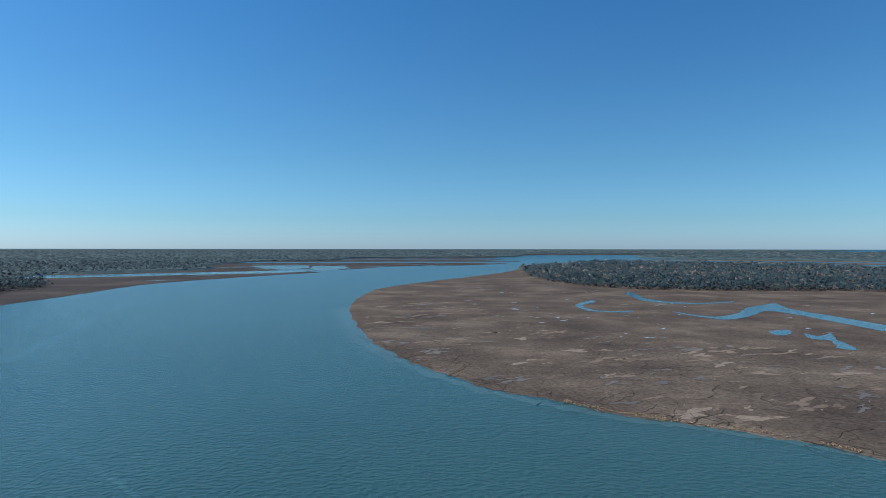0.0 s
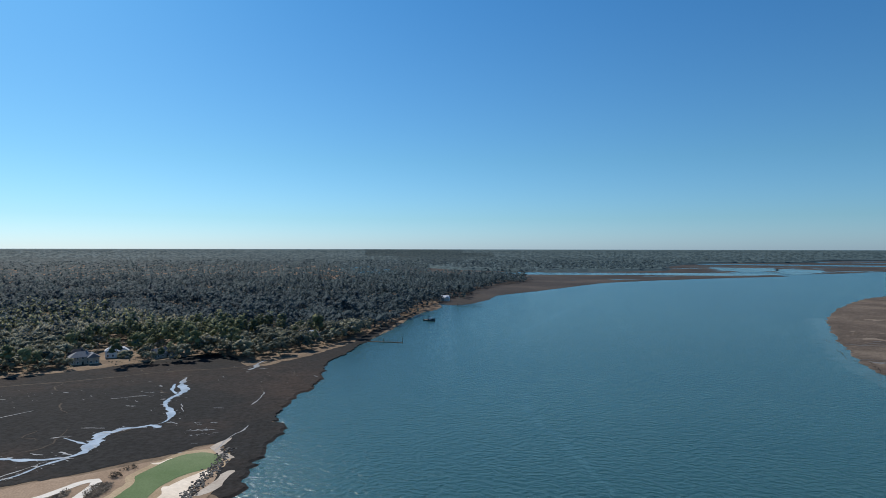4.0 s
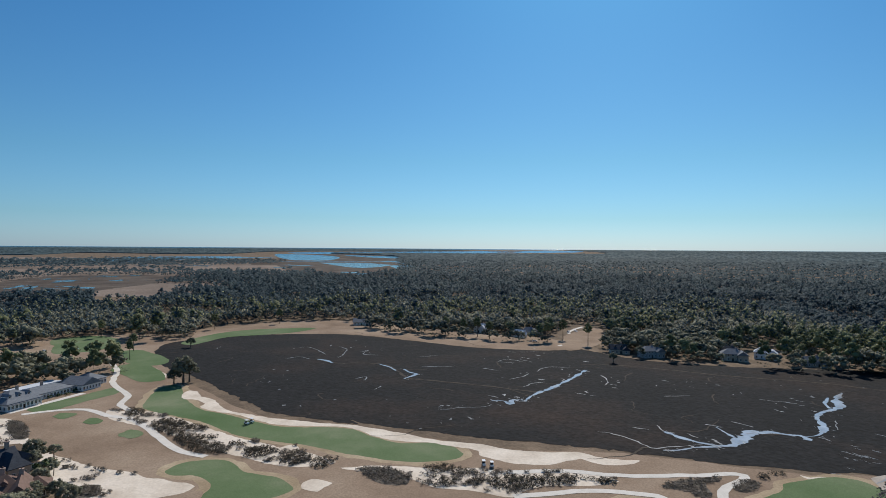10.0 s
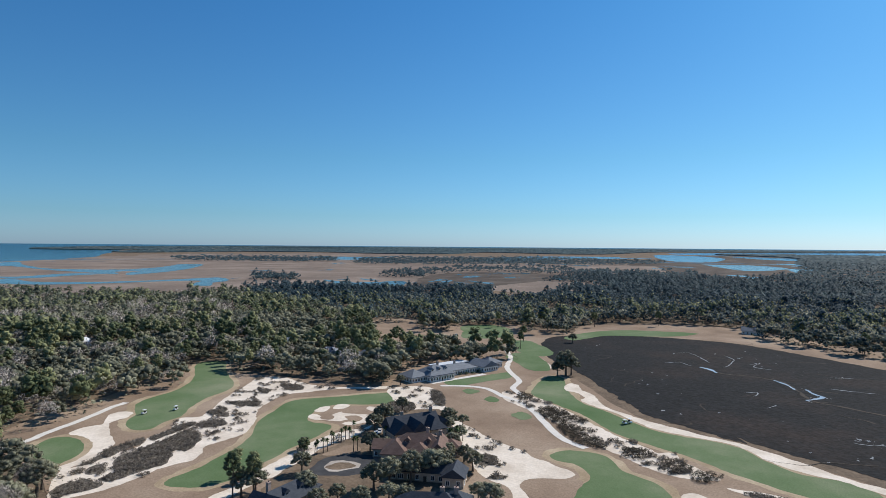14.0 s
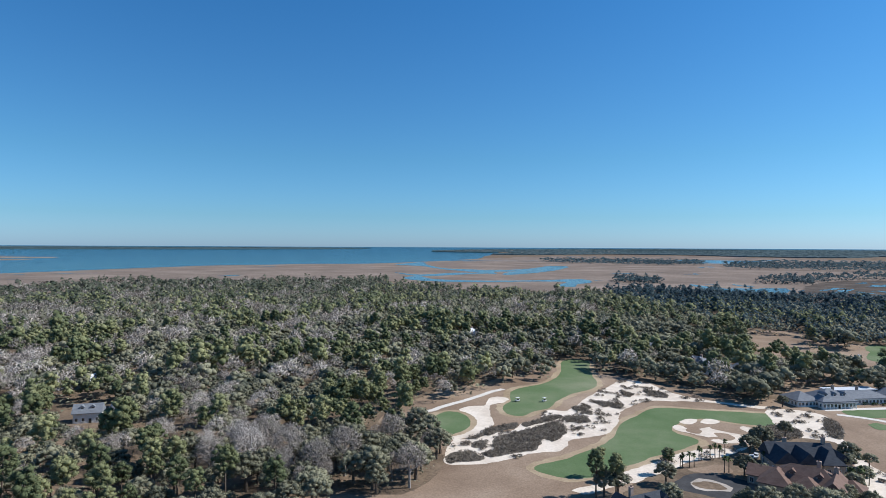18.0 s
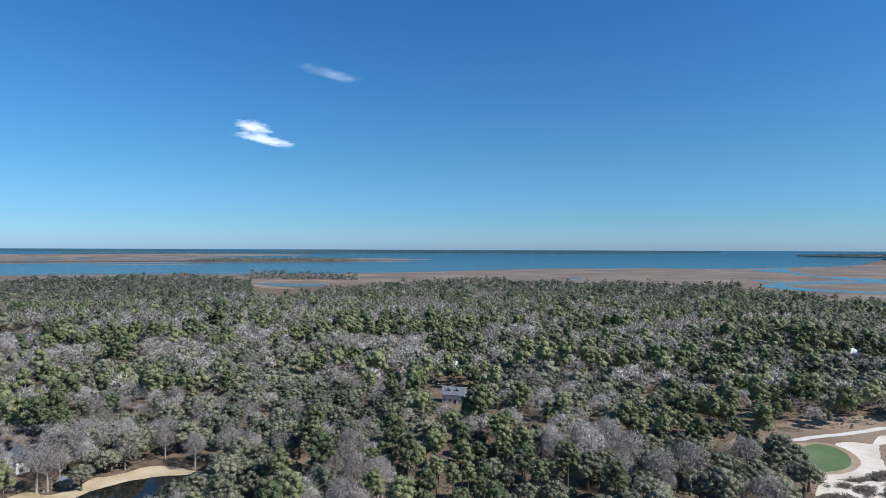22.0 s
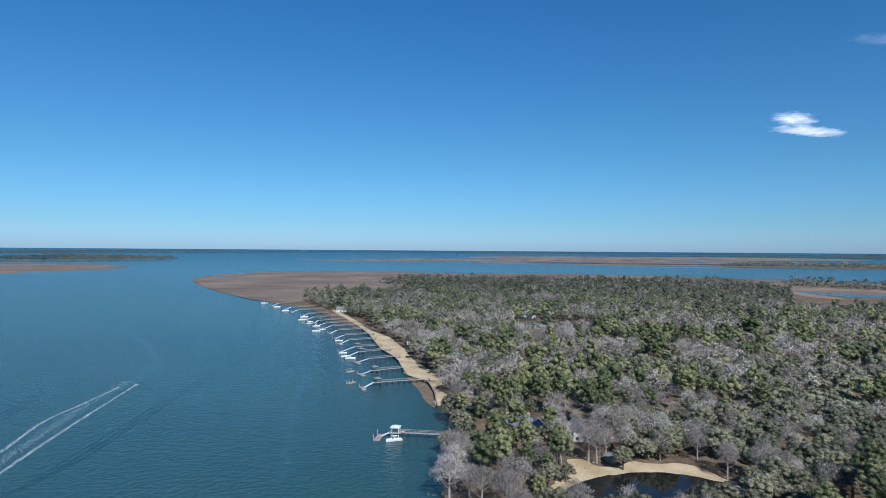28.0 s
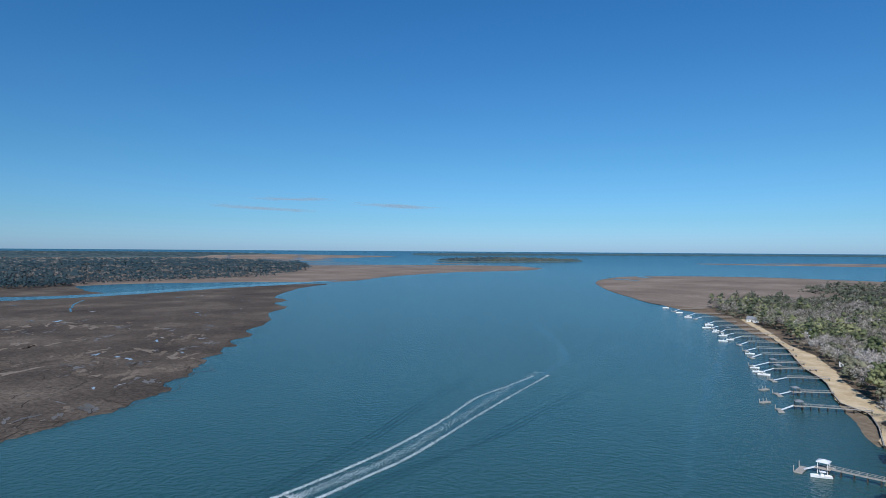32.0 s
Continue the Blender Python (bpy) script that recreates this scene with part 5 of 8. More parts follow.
def forest_points():
    """Where trees stand: uneven rings that grow wider apart with distance."""
    rnd = np.random.default_rng(5)
    pts = []
    r = 150.0
    while r < 30000:
        dr, ds = max(8.6, r * (0.0118 if r < 5000 else 0.03)), max(8.6, r * 0.0064)
        n = int(2 * math.pi * r / ds)
        a = (np.arange(n) + rnd.random(n) * 0.8) * 2 * math.pi / n
        q = r + (rnd.random(n) - 0.5) * dr * 0.9
        pts.append(np.stack([-np.sin(a) * q, np.cos(a) * q], 1))
        r += dr
    return np.concatenate(pts)


pts = forest_points()
ok = np.zeros(len(pts), bool)
for f in FORESTS:
    ok |= inside(pts, f)
for f in OPEN:
    ok &= ~inside(pts, f)
for f in GROVES:
    ok |= inside(pts, f) & (np.random.default_rng(3).random(len(pts)) < 0.8)
for f in GLADES:
    ok &= ~inside(pts, f)
for x_, y_, r_ in BUILT:
    ok &= np.hypot(pts[:, 0] - x_, pts[:, 1] - y_) > r_
pts = pts[ok]
dist = np.hypot(pts[:, 0], pts[:, 1])
rnd = np.random.default_rng(11)
az = np.degrees(np.arctan2(-pts[:, 0], pts[:, 1])) % 360
grove = np.array([noise.noise(Vector((p[0] * 0.011, p[1] * 0.011, 2.0))) for p in pts])
grove2 = np.array([noise.noise(Vector((p[0] * 0.02, p[1] * 0.02, 8.0))) for p in pts])
bareness = np.where((az > 174) & (az < 262), np.where((dist < 280) & (az < 215), 0.16, np.where((az > 195) & (dist < 520), 0.38, 0.26)), np.where(az > 148, 0.12, np.where(dist > 450, 0.0, 0.04))) + 1.0 * grove2 * ((az > 165) & (az < 260))
pineness = 0.28 + 1.5 * grove
u = rnd.random(len(pts))
kind = np.where(u < bareness, 2, np.where(rnd.random(len(pts)) < pineness, 0, 1))
order = np.argsort(dist)
single = np.zeros(len(pts), bool)
single[order[:240]] = True
scale = (0.60 + 0.55 * rnd.random(len(pts))) * (1.0 + 0.3 * grove2)
turn = rnd.random(len(pts)) * 6.28
tone = rnd.random(len(pts))
KINDS = ("pine", "oak", "bare")
LEAF = (PINE, OAK, BARE)
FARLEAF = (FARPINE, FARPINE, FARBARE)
NAMES = ("pine_woods", "oak_woods", "bare_woods")
LABELS = ("dense stand of green pines", "dense stand of dark evergreen oaks", "leafless grey trees among the evergreens")
# stretches of distance: (from, to, (clumps, sprays to each, clump radius), spray size)
LEAFY = ((0, 330, (32, 36, 1.5), 0.36), (330, 600, (11, 15, 2.4), 0.72), (600, 1000, (5, 6, 3.2), 1.3), (1000, 1600, (3, 5, 3.8), 2.0), (1600, 3600, (1, 3, 4.8), 2.8), (3600, 40000, (1, 0, 5.4), 4.0))
TWIGGY = ((0, 330, (20, 70, 1.7), 0.36), (330, 600, (9, 34, 2.3), 0.78), (600, 1000, (5, 28, 2.8), 1.1), (1000, 1600, (3, 20, 3.2), 1.7), (1600, 3600, (1, 20, 4.0), 2.6), (3600, 40000, (1, 6, 4.5), 5.0))
BANDS = {"pine": LEAFY, "oak": LEAFY, "bare": TWIGGY}
for k in range(3):
    tris, norms, tones = [], [], []
    for lo, hi, grade, size in BANDS[KINDS[k]]:
        sel = np.where((kind == k) & (dist >= lo) & (dist < hi) & ~single)[0]
        if not len(sel):
            continue
        variants = [crown(KINDS[k], grade, 100 * k + j, size) for j in range(6)]
        if lo >= 600:  # crowns too far to be told apart shade as one canopy
            variants = [(t_, (n_ + (0, 0, lo / 700)) / np.linalg.norm(n_ + (0, 0, lo / 700), axis=-1, keepdims=True)) for t_, n_ in variants]
        which = rnd.integers(0, 6, len(sel))
        for j in range(6):
            s = sel[which == j]
            if not len(s):
                continue
            vt, vn = variants[j]
            wide = np.maximum(1, dist[s] * 0.0062 / 9.0)[:, None, None] ** 0.5
            T = vt[None] * scale[s][:, None, None, None] * wide[..., None]
            c, sn = np.cos(turn[s])[:, None, None], np.sin(turn[s])[:, None, None]
            X = (T[..., 0] * c - T[..., 1] * sn) * wide + pts[s, 0][:, None, None]
            Y = (T[..., 0] * sn + T[..., 1] * c) * wide + pts[s, 1][:, None, None]
            Z = T[..., 2] / wide + 1.0
            tris.append(np.stack([X, Y, Z], -1).reshape(-1, 3, 3))
            NX = vn[None, ..., 0] * c - vn[None, ..., 1] * sn
            NY = vn[None, ..., 0] * sn + vn[None, ..., 1] * c
            norms.append(np.stack([NX, NY, np.broadcast_to(vn[None, ..., 2], NX.shape)], -1).reshape(-1, 3, 3))
            tones.append(np.repeat(tone[s], len(vt)))
    if k == 1:  # low growth in the gaps between the crowns
        for lo, hi, n, size in ((150, 330, 24, 0.5), (330, 600, 8, 1.1), (600, 1000, 3, 2.0), (1000, 2000, 2, 3.2)):
            sel = np.where((dist >= lo) & (dist < hi))[0]
            low, ln = leaves(rnd, len(sel) * n, np.zeros(3), np.ones(3), size, up=1.2)
            low -= low.mean(1, keepdims=True)
            gap = np.maximum(8.5, dist[sel] * 0.009)
            c = np.repeat(pts[sel], n, 0) + (rnd.random((len(sel) * n, 2)) - 0.5) * np.repeat(gap, n)[:, None] * 1.25
            low[..., :2] += c[:, None, :]
            low[..., 2] += (1.8 + 3.6 * rnd.random(len(sel) * n))[:, None]
            tris.append(low)
            norms.append(ln)
            tones.append(np.repeat(tone[sel], n))
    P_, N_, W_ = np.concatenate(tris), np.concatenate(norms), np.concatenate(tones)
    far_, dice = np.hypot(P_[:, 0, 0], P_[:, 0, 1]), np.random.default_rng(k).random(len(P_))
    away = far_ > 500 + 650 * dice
    # distant evergreens south and north take the blue that holds the haze
    hazed = (far_ > 420 + 520 * dice) & (P_[:, 0, 0] < 0.25 * P_[:, 0, 1].clip(None, 0) - 300) & (k < 2)
    hazed |= (far_ > 600) & (P_[:, 0, 1] > 300) & (k < 2)
    away &= ~hazed
    for mask, m, nm in ((~away & ~hazed, LEAF[k], NAMES[k]), (away, FARLEAF[k], "far_" + NAMES[k]), (hazed, HAZEPINE, "south_" + NAMES[k])):
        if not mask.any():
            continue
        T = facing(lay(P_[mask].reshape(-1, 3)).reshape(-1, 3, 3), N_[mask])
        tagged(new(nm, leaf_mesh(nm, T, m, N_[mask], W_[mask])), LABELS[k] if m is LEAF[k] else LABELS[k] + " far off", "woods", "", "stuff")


# ---- single trees ----
def part(name, verts, faces, mat, parent, label=""):
    ob = mesh_object(name, verts, faces, mat, parent)
    return tagged(ob, label) if label else ob


def tube(path, radii, sides=6):
    """A tapered limb along a path."""
    path = [Vector(p) for p in path]
    v, f = [], []
    for i, p in enumerate(path):
        t = (path[min(i + 1, len(path) - 1)] - path[max(i - 1, 0)]).normalized()
        a = t.orthogonal().normalized()
        b = t.cross(a)
        for k in range(sides):
            c = 2 * math.pi * k / sides
            v.append(tuple(p + (a * math.cos(c) + b * math.sin(c)) * radii[i]))
    for i in range(len(path) - 1):
        for k in range(sides):
            f.append((i * sides + k, i * sides + (k + 1) % sides, (i + 1) * sides + (k + 1) % sides, (i + 1) * sides + k))
    f.append(tuple(range(sides))[::-1])
    f.append(tuple(range((len(path) - 1) * sides, len(path) * sides)))
    return v, f


def merged(pieces):
    v, f = [], []
    for pv, pf in pieces:
        o = len(v)
        v += list(pv)
        f += [tuple(i + o for i in q) for q in pf]
    return v, f


def box(x0, y0, z0, x1, y1, z1):
    v = [(x, y, z) for z in (z0, z1) for x, y in ((x0, y0), (x1, y0), (x1, y1), (x0, y1))]
    return v, [(3, 2, 1, 0), (4, 5, 6, 7), (0, 1, 5, 4), (1, 2, 6, 5), (2, 3, 7, 6), (3, 0, 4, 7)]


def tree(kind, seed):
    """A tree: tapered trunk with limbs, and a crown of leaf clumps or twigs."""
    r = random.Random(seed)
    name = {"pine": "pine_tree", "oak": "oak_tree", "bare": "bare_tree"}[kind]
    root = new(name)
    top = {"pine": 20.0, "oak": 8.5, "bare": 11.0}[kind]
    base = {"pine": 0.32, "oak": 0.5, "bare": 0.36}[kind]
    lean = (r.uniform(-0.6, 0.6), r.uniform(-0.6, 0.6))
    path = [(lean[0] * s * s, lean[1] * s * s, top * s) for s in (0, 0.3, 0.6, 0.85, 1.0)]
    pieces = [tube(path, [base * (1.25 - s * 1.1) for s in (0, 0.3, 0.6, 0.85, 1.0)], 7)]
    for i in range({"pine": 8, "oak": 8, "bare": 14}[kind]):
        a = i * 2.4 + r.random()
        s = r.uniform(0.62, 0.95) if kind == "pine" else r.uniform(0.35, 0.9)
        z = top * s
        L = {"pine": 2.6, "oak": 4.2, "bare": 3.8}[kind] * r.uniform(0.7, 1.15)
        up = {"pine": 0.5, "oak": 3.0, "bare": 3.4}[kind] * r.uniform(0.6, 1.1)
        p0 = (lean[0] * s * s, lean[1] * s * s, z)
        p1 = (p0[0] + math.cos(a) * L * 0.55, p0[1] + math.sin(a) * L * 0.55, z + up * 0.4)
        p2 = (p0[0] + math.cos(a) * L, p0[1] + math.sin(a) * L, z + up)
        pieces.append(tube([p0, p1, p2], [base * 0.42, base * 0.28, base * 0.1], 5))
    v, f = merged(pieces)
    part("trunk", v, f, BARE if kind == "bare" else BARK, root)
    grade = {"pine": (36, 62, 1.3), "oak": (46, 60, 1.35), "bare": (30, 120, 1.6)}[kind]
    t_, n_ = crown(kind, grade, seed, {"pine": 0.25, "oak": 0.26, "bare": 0.30}[kind])
    c = new("crown", leaf_mesh("crown", facing(t_, n_), {"pine": PINE, "oak": OAK, "bare": BARE}[kind], n_, np.full(len(t_), r.random())))
    c.parent = root
    lab = {"pine": "tall green pine with a bare straight trunk", "oak": "broad dark evergreen oak with a rounded crown", "bare": "leafless grey tree with pale twigs"}[kind]
    return tagged(root, lab, "tree", kind + " trees at the wood's edge")


def palm(seed):
    """A palmetto: slender trunk and a round head of drooping fronds."""
    r = random.Random(seed)
    root = new("palm_tree")
    h = 6.5
    v, f = tube([(0, 0, 0), (0.1, 0, h * 0.5), (0.25, 0.05, h)], [0.24, 0.19, 0.17], 7)
    part("trunk", v, f, BARK, root)
    tri = []
    for i in range(46):
        a, e = r.random() * 6.28, r.uniform(-0.7, 1.3)
        d = Vector((math.cos(a) * math.cos(e), math.sin(a) * math.cos(e), math.sin(e)))
        s = d.cross(Vector((0, 0, 1))).normalized()
        p = Vector((0.25, 0.05, h))
        L = r.uniform(1.3, 1.9)
        mid, tip = p + d * L * 0.6, p + d * L - Vector((0, 0, 0.35))
        tri += [[p, mid + s * 0.32, mid - s * 0.32], [mid + s * 0.32, tip, mid - s * 0.32]]
    c = new("fronds", tri_mesh("fronds", np.array([[tuple(q) for q in t] for t in tri]), PALM))
    c.parent = root
    return tagged(root, "slender palmetto with a round head of fronds", "palm tree", "palms by the houses")


def put(makers, places, seed=1):
    """Copies of a few model trees at (x, y, size); the models take the first places."""
    r = random.Random(seed)
    for i, (x, y, s) in enumerate(places):
        m = Matrix.LocRotScale((x, y, 1.0), Euler((0, 0, r.random() * 6.28)), (s, s, s * r.uniform(0.92, 1.08)))
        if i < len(makers):
            makers[i].matrix_world = m
        else:
            o = makers[i % len(makers)]
            old = o.scale.copy()
            c = copy_thing(o, m)
            c.matrix_basis = m


LONE = {
    "pine": [(-112, -188, 0.52), (-115, -182, 0.50), (-136, -183, 0.50), (-193, -385, 0.80), (-145, -344, 0.90), (-160, -354, 0.85), (-399, -264, 0.70), (-432, -283, 0.75), (-101, -172, 0.75), (-107, -170, 0.70), (-492, -352, 0.80), (-610, -239, 0.80), (-559, -283, 0.85), (-545, 44, 0.90), (-516, 62, 0.90), (-528, 30, 0.85), (-549, -31, 0.90), (-539, -20, 0.90), (-554, -44, 0.85), (-560, -61, 0.85)],
    "oak": [(-339, -187, 0.95), (-331, -192, 0.80), (-121, -146, 0.55), (-123, -138, 0.60), (-131, -134, 0.65), (-131, -127, 0.70), (-178, -191, 0.75), (-188, -195, 0.80), (-199, -168, 0.55), (-193, -157, 0.60), (-129, -175, 0.65), (-109, -172, 0.70), (-104, -172, 0.75), (-148, -108, 0.80), (-151, -115, 0.55), (-114, -147, 0.60), (-160, -174, 0.65), (-170, -132, 0.70), (164, -163, 0.75), (168, -180, 0.75), (128, -184, 0.75), (132, -203, 0.75), (246, -137, 0.75), (229, -132, 0.75), (209, -116, 0.75), (121, -138, 0.82), (115, -149, 0.82), (110, -161, 0.82), (122, -128, 0.82), (112, -138, 0.82), (179, -187, 0.80), (171, -201, 0.85), (160, -209, 0.80), (150, -206, 0.80), (186, -179, 0.70), (164, -137, 0.60), (-135, -145, 0.80), (-148, -141, 0.90), (-117, -157, 0.80), (-184, -153, 0.55), (-160, -137, 0.80), (-175, -140, 0.60), (-208, -204, 0.60), (-292, -294, 0.80), (-260, -266, 0.70), (-242, -254, 0.60), (-248, -245, 0.50), (-334, -188, 1.30), (-140, -143, 0.90), (-155, -138, 0.95), (-203, -171, 0.75), (-188, -198, 0.70), (-144, -194, 0.45), (-163, -169, 0.55), (-209, -168, 0.50), (-613, -141, 0.50), (-455, -250, 0.70), (-495, 124, 0.80), (-438, 70, 0.60), (-173, -146, 0.55)],
    "bare": [(174, -143, 0.85), (178, -168, 0.85), (174, -175, 0.85), (165, -183, 0.85), (158, -195, 0.85), (134, -202, 0.85), (183, -116, 0.85), (129, -131, 0.80), (120, -142, 0.80), (132, -118, 0.80), (141, -115, 0.80), (182, -180, 0.90), (174, -194, 1.00), (165, -205, 0.95), (187, -170, 0.80), (172, -133, 0.90), (178, -144, 0.80), (184, -176, 0.60)],
}
for k, kn in enumerate(KINDS):
    places = [(float(pts[i][0]), float(pts[i][1]), float(scale[i])) for i in np.where(single & (kind == k))[0]]
    places = list(LONE[kn]) + places
    put([tree(kn, 40 + 7 * k + j) for j in range(min(5, len(places)))], places, k)
put([palm(j) for j in range(3)], [(-143, -186, 0.67), (-144, -186, 0.74), (-147, -186, 0.81), (-149, -186, 0.74), (-155, -191, 0.74), (-156, -191, 0.67), (-160, -191, 0.74), (-163, -192, 0.81), (-164, -191, 0.74), (-164, -191, 0.67), (-170, -195, 0.74), (-155, -178, 0.81), (-157, -178, 0.81), (-175, -181, 0.67), (-177, -180, 0.74), (-189, -159, 0.81), (-189, -158, 0.74), (-190, -156, 0.89), (-192, -156, 0.81), (-194, -156, 0.74)], 9)

# ---- scrub on the sand ----
def scatter(region, spacing, seed, keep=None, jitter=1.0):
    r = np.random.default_rng(seed)
    lo, hi = region.min(0), region.max(0)
    nx, ny = int((hi[0] - lo[0]) / spacing) + 1, int((hi[1] - lo[1]) / spacing) + 1
    g = np.stack(np.meshgrid(np.arange(nx), np.arange(ny)), -1).reshape(-1, 2) * spacing + lo
    g = g + (r.random(g.shape) - 0.5) * spacing * jitter
    g = g[inside(g, region)]
    return g


def tufts(name, places, size, mat, label, seed, n=26, tall=0.5):
    """Low clumps of dead grass and bushes as one mesh."""
    r = np.random.default_rng(seed)
    var = [cards(np.random.default_rng(seed + j), n, np.array([0, 0, 0.25]), np.array([0.9, 0.9, tall]), 0.26, hollow=0.3, up=0.9) for j in range(5)]
    T = np.stack([var[i] for i in r.integers(0, 5, len(places))])
    s = size * (0.6 + 0.9 * r.random(len(places)))
    T = T * s[:, None, None, None]
    T[..., 0] += places[:, 0][:, None, None]
    T[..., 1] += places[:, 1][:, None, None]
    T[..., 2] += 1.35
    return tagged(new(name, tri_mesh(name, T.reshape(-1, 3, 3), mat)), label, "scrub", "", "stuff")


def clumped(region, every, seed, keep, low=0.8, high=2.8):
    """Places gathered in uneven round clumps."""
    r = np.random.default_rng(seed)
    out = []
    for c in scatter(region, every, seed, jitter=1.6):
        if noise.noise(Vector((c[0] * 0.03, c[1] * 0.03, 4.0))) * 0.5 + 0.5 > keep + 0.3 * (r.random() - 0.5):
            continue
        q = low + (high - low) * r.random() ** 2
        n = int(3 + 3.0 * q * q)
        a, d = r.random(n) * 6.28, np.sqrt(r.random(n)) * q
        turn_, k = r.random() * 3.14, 1.0 + 0.9 * r.random()
        x, y = d * np.cos(a) * k, d * np.sin(a)
        out.append(np.stack([x * math.cos(turn_) - y * math.sin(turn_), x * math.sin(turn_) + y * math.cos(turn_)], 1) + c)
    return np.concatenate(out)


thick = [[(-93, -250), (-100, -252.5), (-109.5, -254), (-106.5, -247.5), (-99.5, -245.5), (-93.5, -242.5), (-88.5, -240.5), (-82, -237.5), (-80.5, -238.5), (-87, -243.5)],
         [(-111, -253), (-118, -255.5), (-131, -262), (-133.5, -258.5), (-127.5, -254.5), (-118.5, -250.5), (-110, -248)],
         [(-80.5, -221), (-85.5, -223), (-93, -236.5), (-103, -241.5), (-116.5, -247), (-127, -251.5), (-128, -245.5), (-126.5, -239.5), (-122, -233.5), (-116, -227), (-112.5, -226), (-111.5, -231), (-105.5, -223), (-100, -217.5), (-94, -218), (-88.5, -216.5), (-82.5, -215), (-81, -217)],
         [(-79.5, -230), (-83.5, -234.5), (-87.5, -235), (-85, -228.5), (-81, -228)],
         [(-66.5, -219.5), (-71.5, -224), (-77.5, -224.5), (-79, -219.5), (-80, -214.5), (-76, -213), (-70.5, -213.5), (-65.5, -213)],
         [(-132.5, -256.5), (-140, -258.5), (-144.5, -254), (-140.5, -247.5), (-134.5, -248.5)],
         [(-146, -272), (-155.5, -273.5), (-153.5, -266.5), (-145, -265.5)],
         [(-147, -266.5), (-153, -264), (-148, -258)],
         [(-163.5, -280), (-169.5, -275.5), (-163, -268.5)],
         [(-168, -275.5), (-174.5, -273), (-171, -266), (-166.5, -264.5)],
         [(-188.5, -296.5), (-192, -288.5), (-185, -283)],
         [(-203, -297), (-209, -286.5), (-203.5, -276), (-198.5, -282)],
         [(-211.5, -218.5), (-220.5, -221.5), (-224, -214.5), (-216.5, -203.5), (-206, -202), (-206, -209)],
         [(-252, -224), (-250, -216.5), (-229, -196.5), (-229.5, -202)],
         [(-180.5, -140), (-187, -139), (-186.5, -133), (-180.5, -130), (-178, -135.5)],
         [(-168.5, -124.5), (-174, -123), (-174, -119.5), (-169, -121)],
         [(-213, -53.5), (-216.5, -49.5), (-214, -39), (-207.5, -34), (-202.5, -35), (-201, -40.5), (-204, -46.5)],
         [(-210.5, 49), (-216, 54), (-220.5, 65.5), (-223, 72.5), (-218.5, 70), (-213, 63.5), (-207.5, 64.5), (-203.5, 63.5), (-203.5, 59.5), (-209, 56)],
         [(-215, 73.5), (-220.5, 79), (-219, 83.5), (-212.5, 80.5), (-210, 73.5)]]
for i, p in enumerate(thick):
    sheet("dune_mat", p, 1.1830 + 0.0003 * i, DUNE, "matted grey-brown dune grass", "ground", wobble=1.2, step=1.5)
tufts("dune_grass", np.concatenate([scatter(smooth(p), 0.95, 20 + i, jitter=1.5) for i, p in enumerate(thick)]), 0.85, SCRUB, "grey-brown dune grass in patches on the sand", 3, n=15, tall=0.45)
bushy = [[(-278, -184.5), (-276, -175), (-269.5, -171.5), (-264.5, -175.5)],
         [(-257.5, -159.5), (-261, -155), (-251, -142), (-243, -136), (-241.5, -141.5), (-248, -151.5)],
         [(-260.5, -159), (-264, -154.5), (-257, -141.5), (-254.5, -132), (-250.5, -130), (-248.5, -136.5), (-253.5, -146)],
         [(-240.5, -139.5), (-241, -132.5), (-237.5, -126.5), (-231, -114.5), (-223, -108), (-221.5, -116), (-223, -122.5), (-230.5, -131)],
         [(-242.5, -131.5), (-242.5, -122), (-238, -120.5), (-238, -127.5)],
         [(-234.5, -112.5), (-237, -107), (-232.5, -104), (-231.5, -110)],
         [(-221, -100.5), (-230.5, -101.5), (-233.5, -95.5), (-231, -92), (-224, -90.5), (-218.5, -94)],
         [(-215, -83.5), (-224.5, -85), (-228.5, -82), (-226, -76.5), (-221, -74), (-215, -77), (-213, -80)],
         [(-216, -73), (-222.5, -72), (-223.5, -64.5), (-219.5, -64.5), (-213, -67), (-212.5, -70.5)],
         [(-219.5, -31), (-221.5, -24.5), (-217.5, -16), (-214, -12), (-212, -15.5), (-213, -23.5), (-215, -29.5)],
         [(-200.5, -26), (-207, -24.5), (-210, -19.5), (-205.5, -17.5), (-201.5, -22)],
         [(-203, -15.5), (-209.5, -13.5), (-210.5, -9.5), (-205.5, -9)],
         [(-204, -8), (-212, -5), (-214, 4), (-213, 11.5), (-215, 22), (-209.5, 22.5), (-206.5, 13.5), (-202, 3.5), (-201, -3)],
         [(-215, 23.5), (-214.5, 31.5), (-212, 35.5), (-210, 31)],
         [(-225.5, 85), (-227.5, 90), (-223, 88), (-222.5, 84.5)],
         [(-228.5, 91), (-231, 95), (-228.5, 96.5), (-226, 94)]]
tufts("low_bushes", np.concatenate([scatter(smooth(p), 1.2, 40 + i, jitter=1.7) for i, p in enumerate(bushy)]), 1.0, SHRUB, "brown low bushes in clumps on the sand", 4, n=22, tall=0.75)
loose = [clumped(OUTLINES[k], e, 60 + i, c, 0.6, 2.4) for i, (k, e, c) in enumerate((("sand_waste_west", 6.0, 0.62), ("sand_centre", 6.5, 0.58), ("sand_path_bank", 5.0, 0.6), ("sand_lower", 5.0, 0.62), ("sand_row", 7.0, 0.5)))]
tufts("sand_bushes", np.concatenate(loose), 0.85, SCRUB, "grey-brown tufts scattered over the pale sand", 5, n=22, tall=0.5)

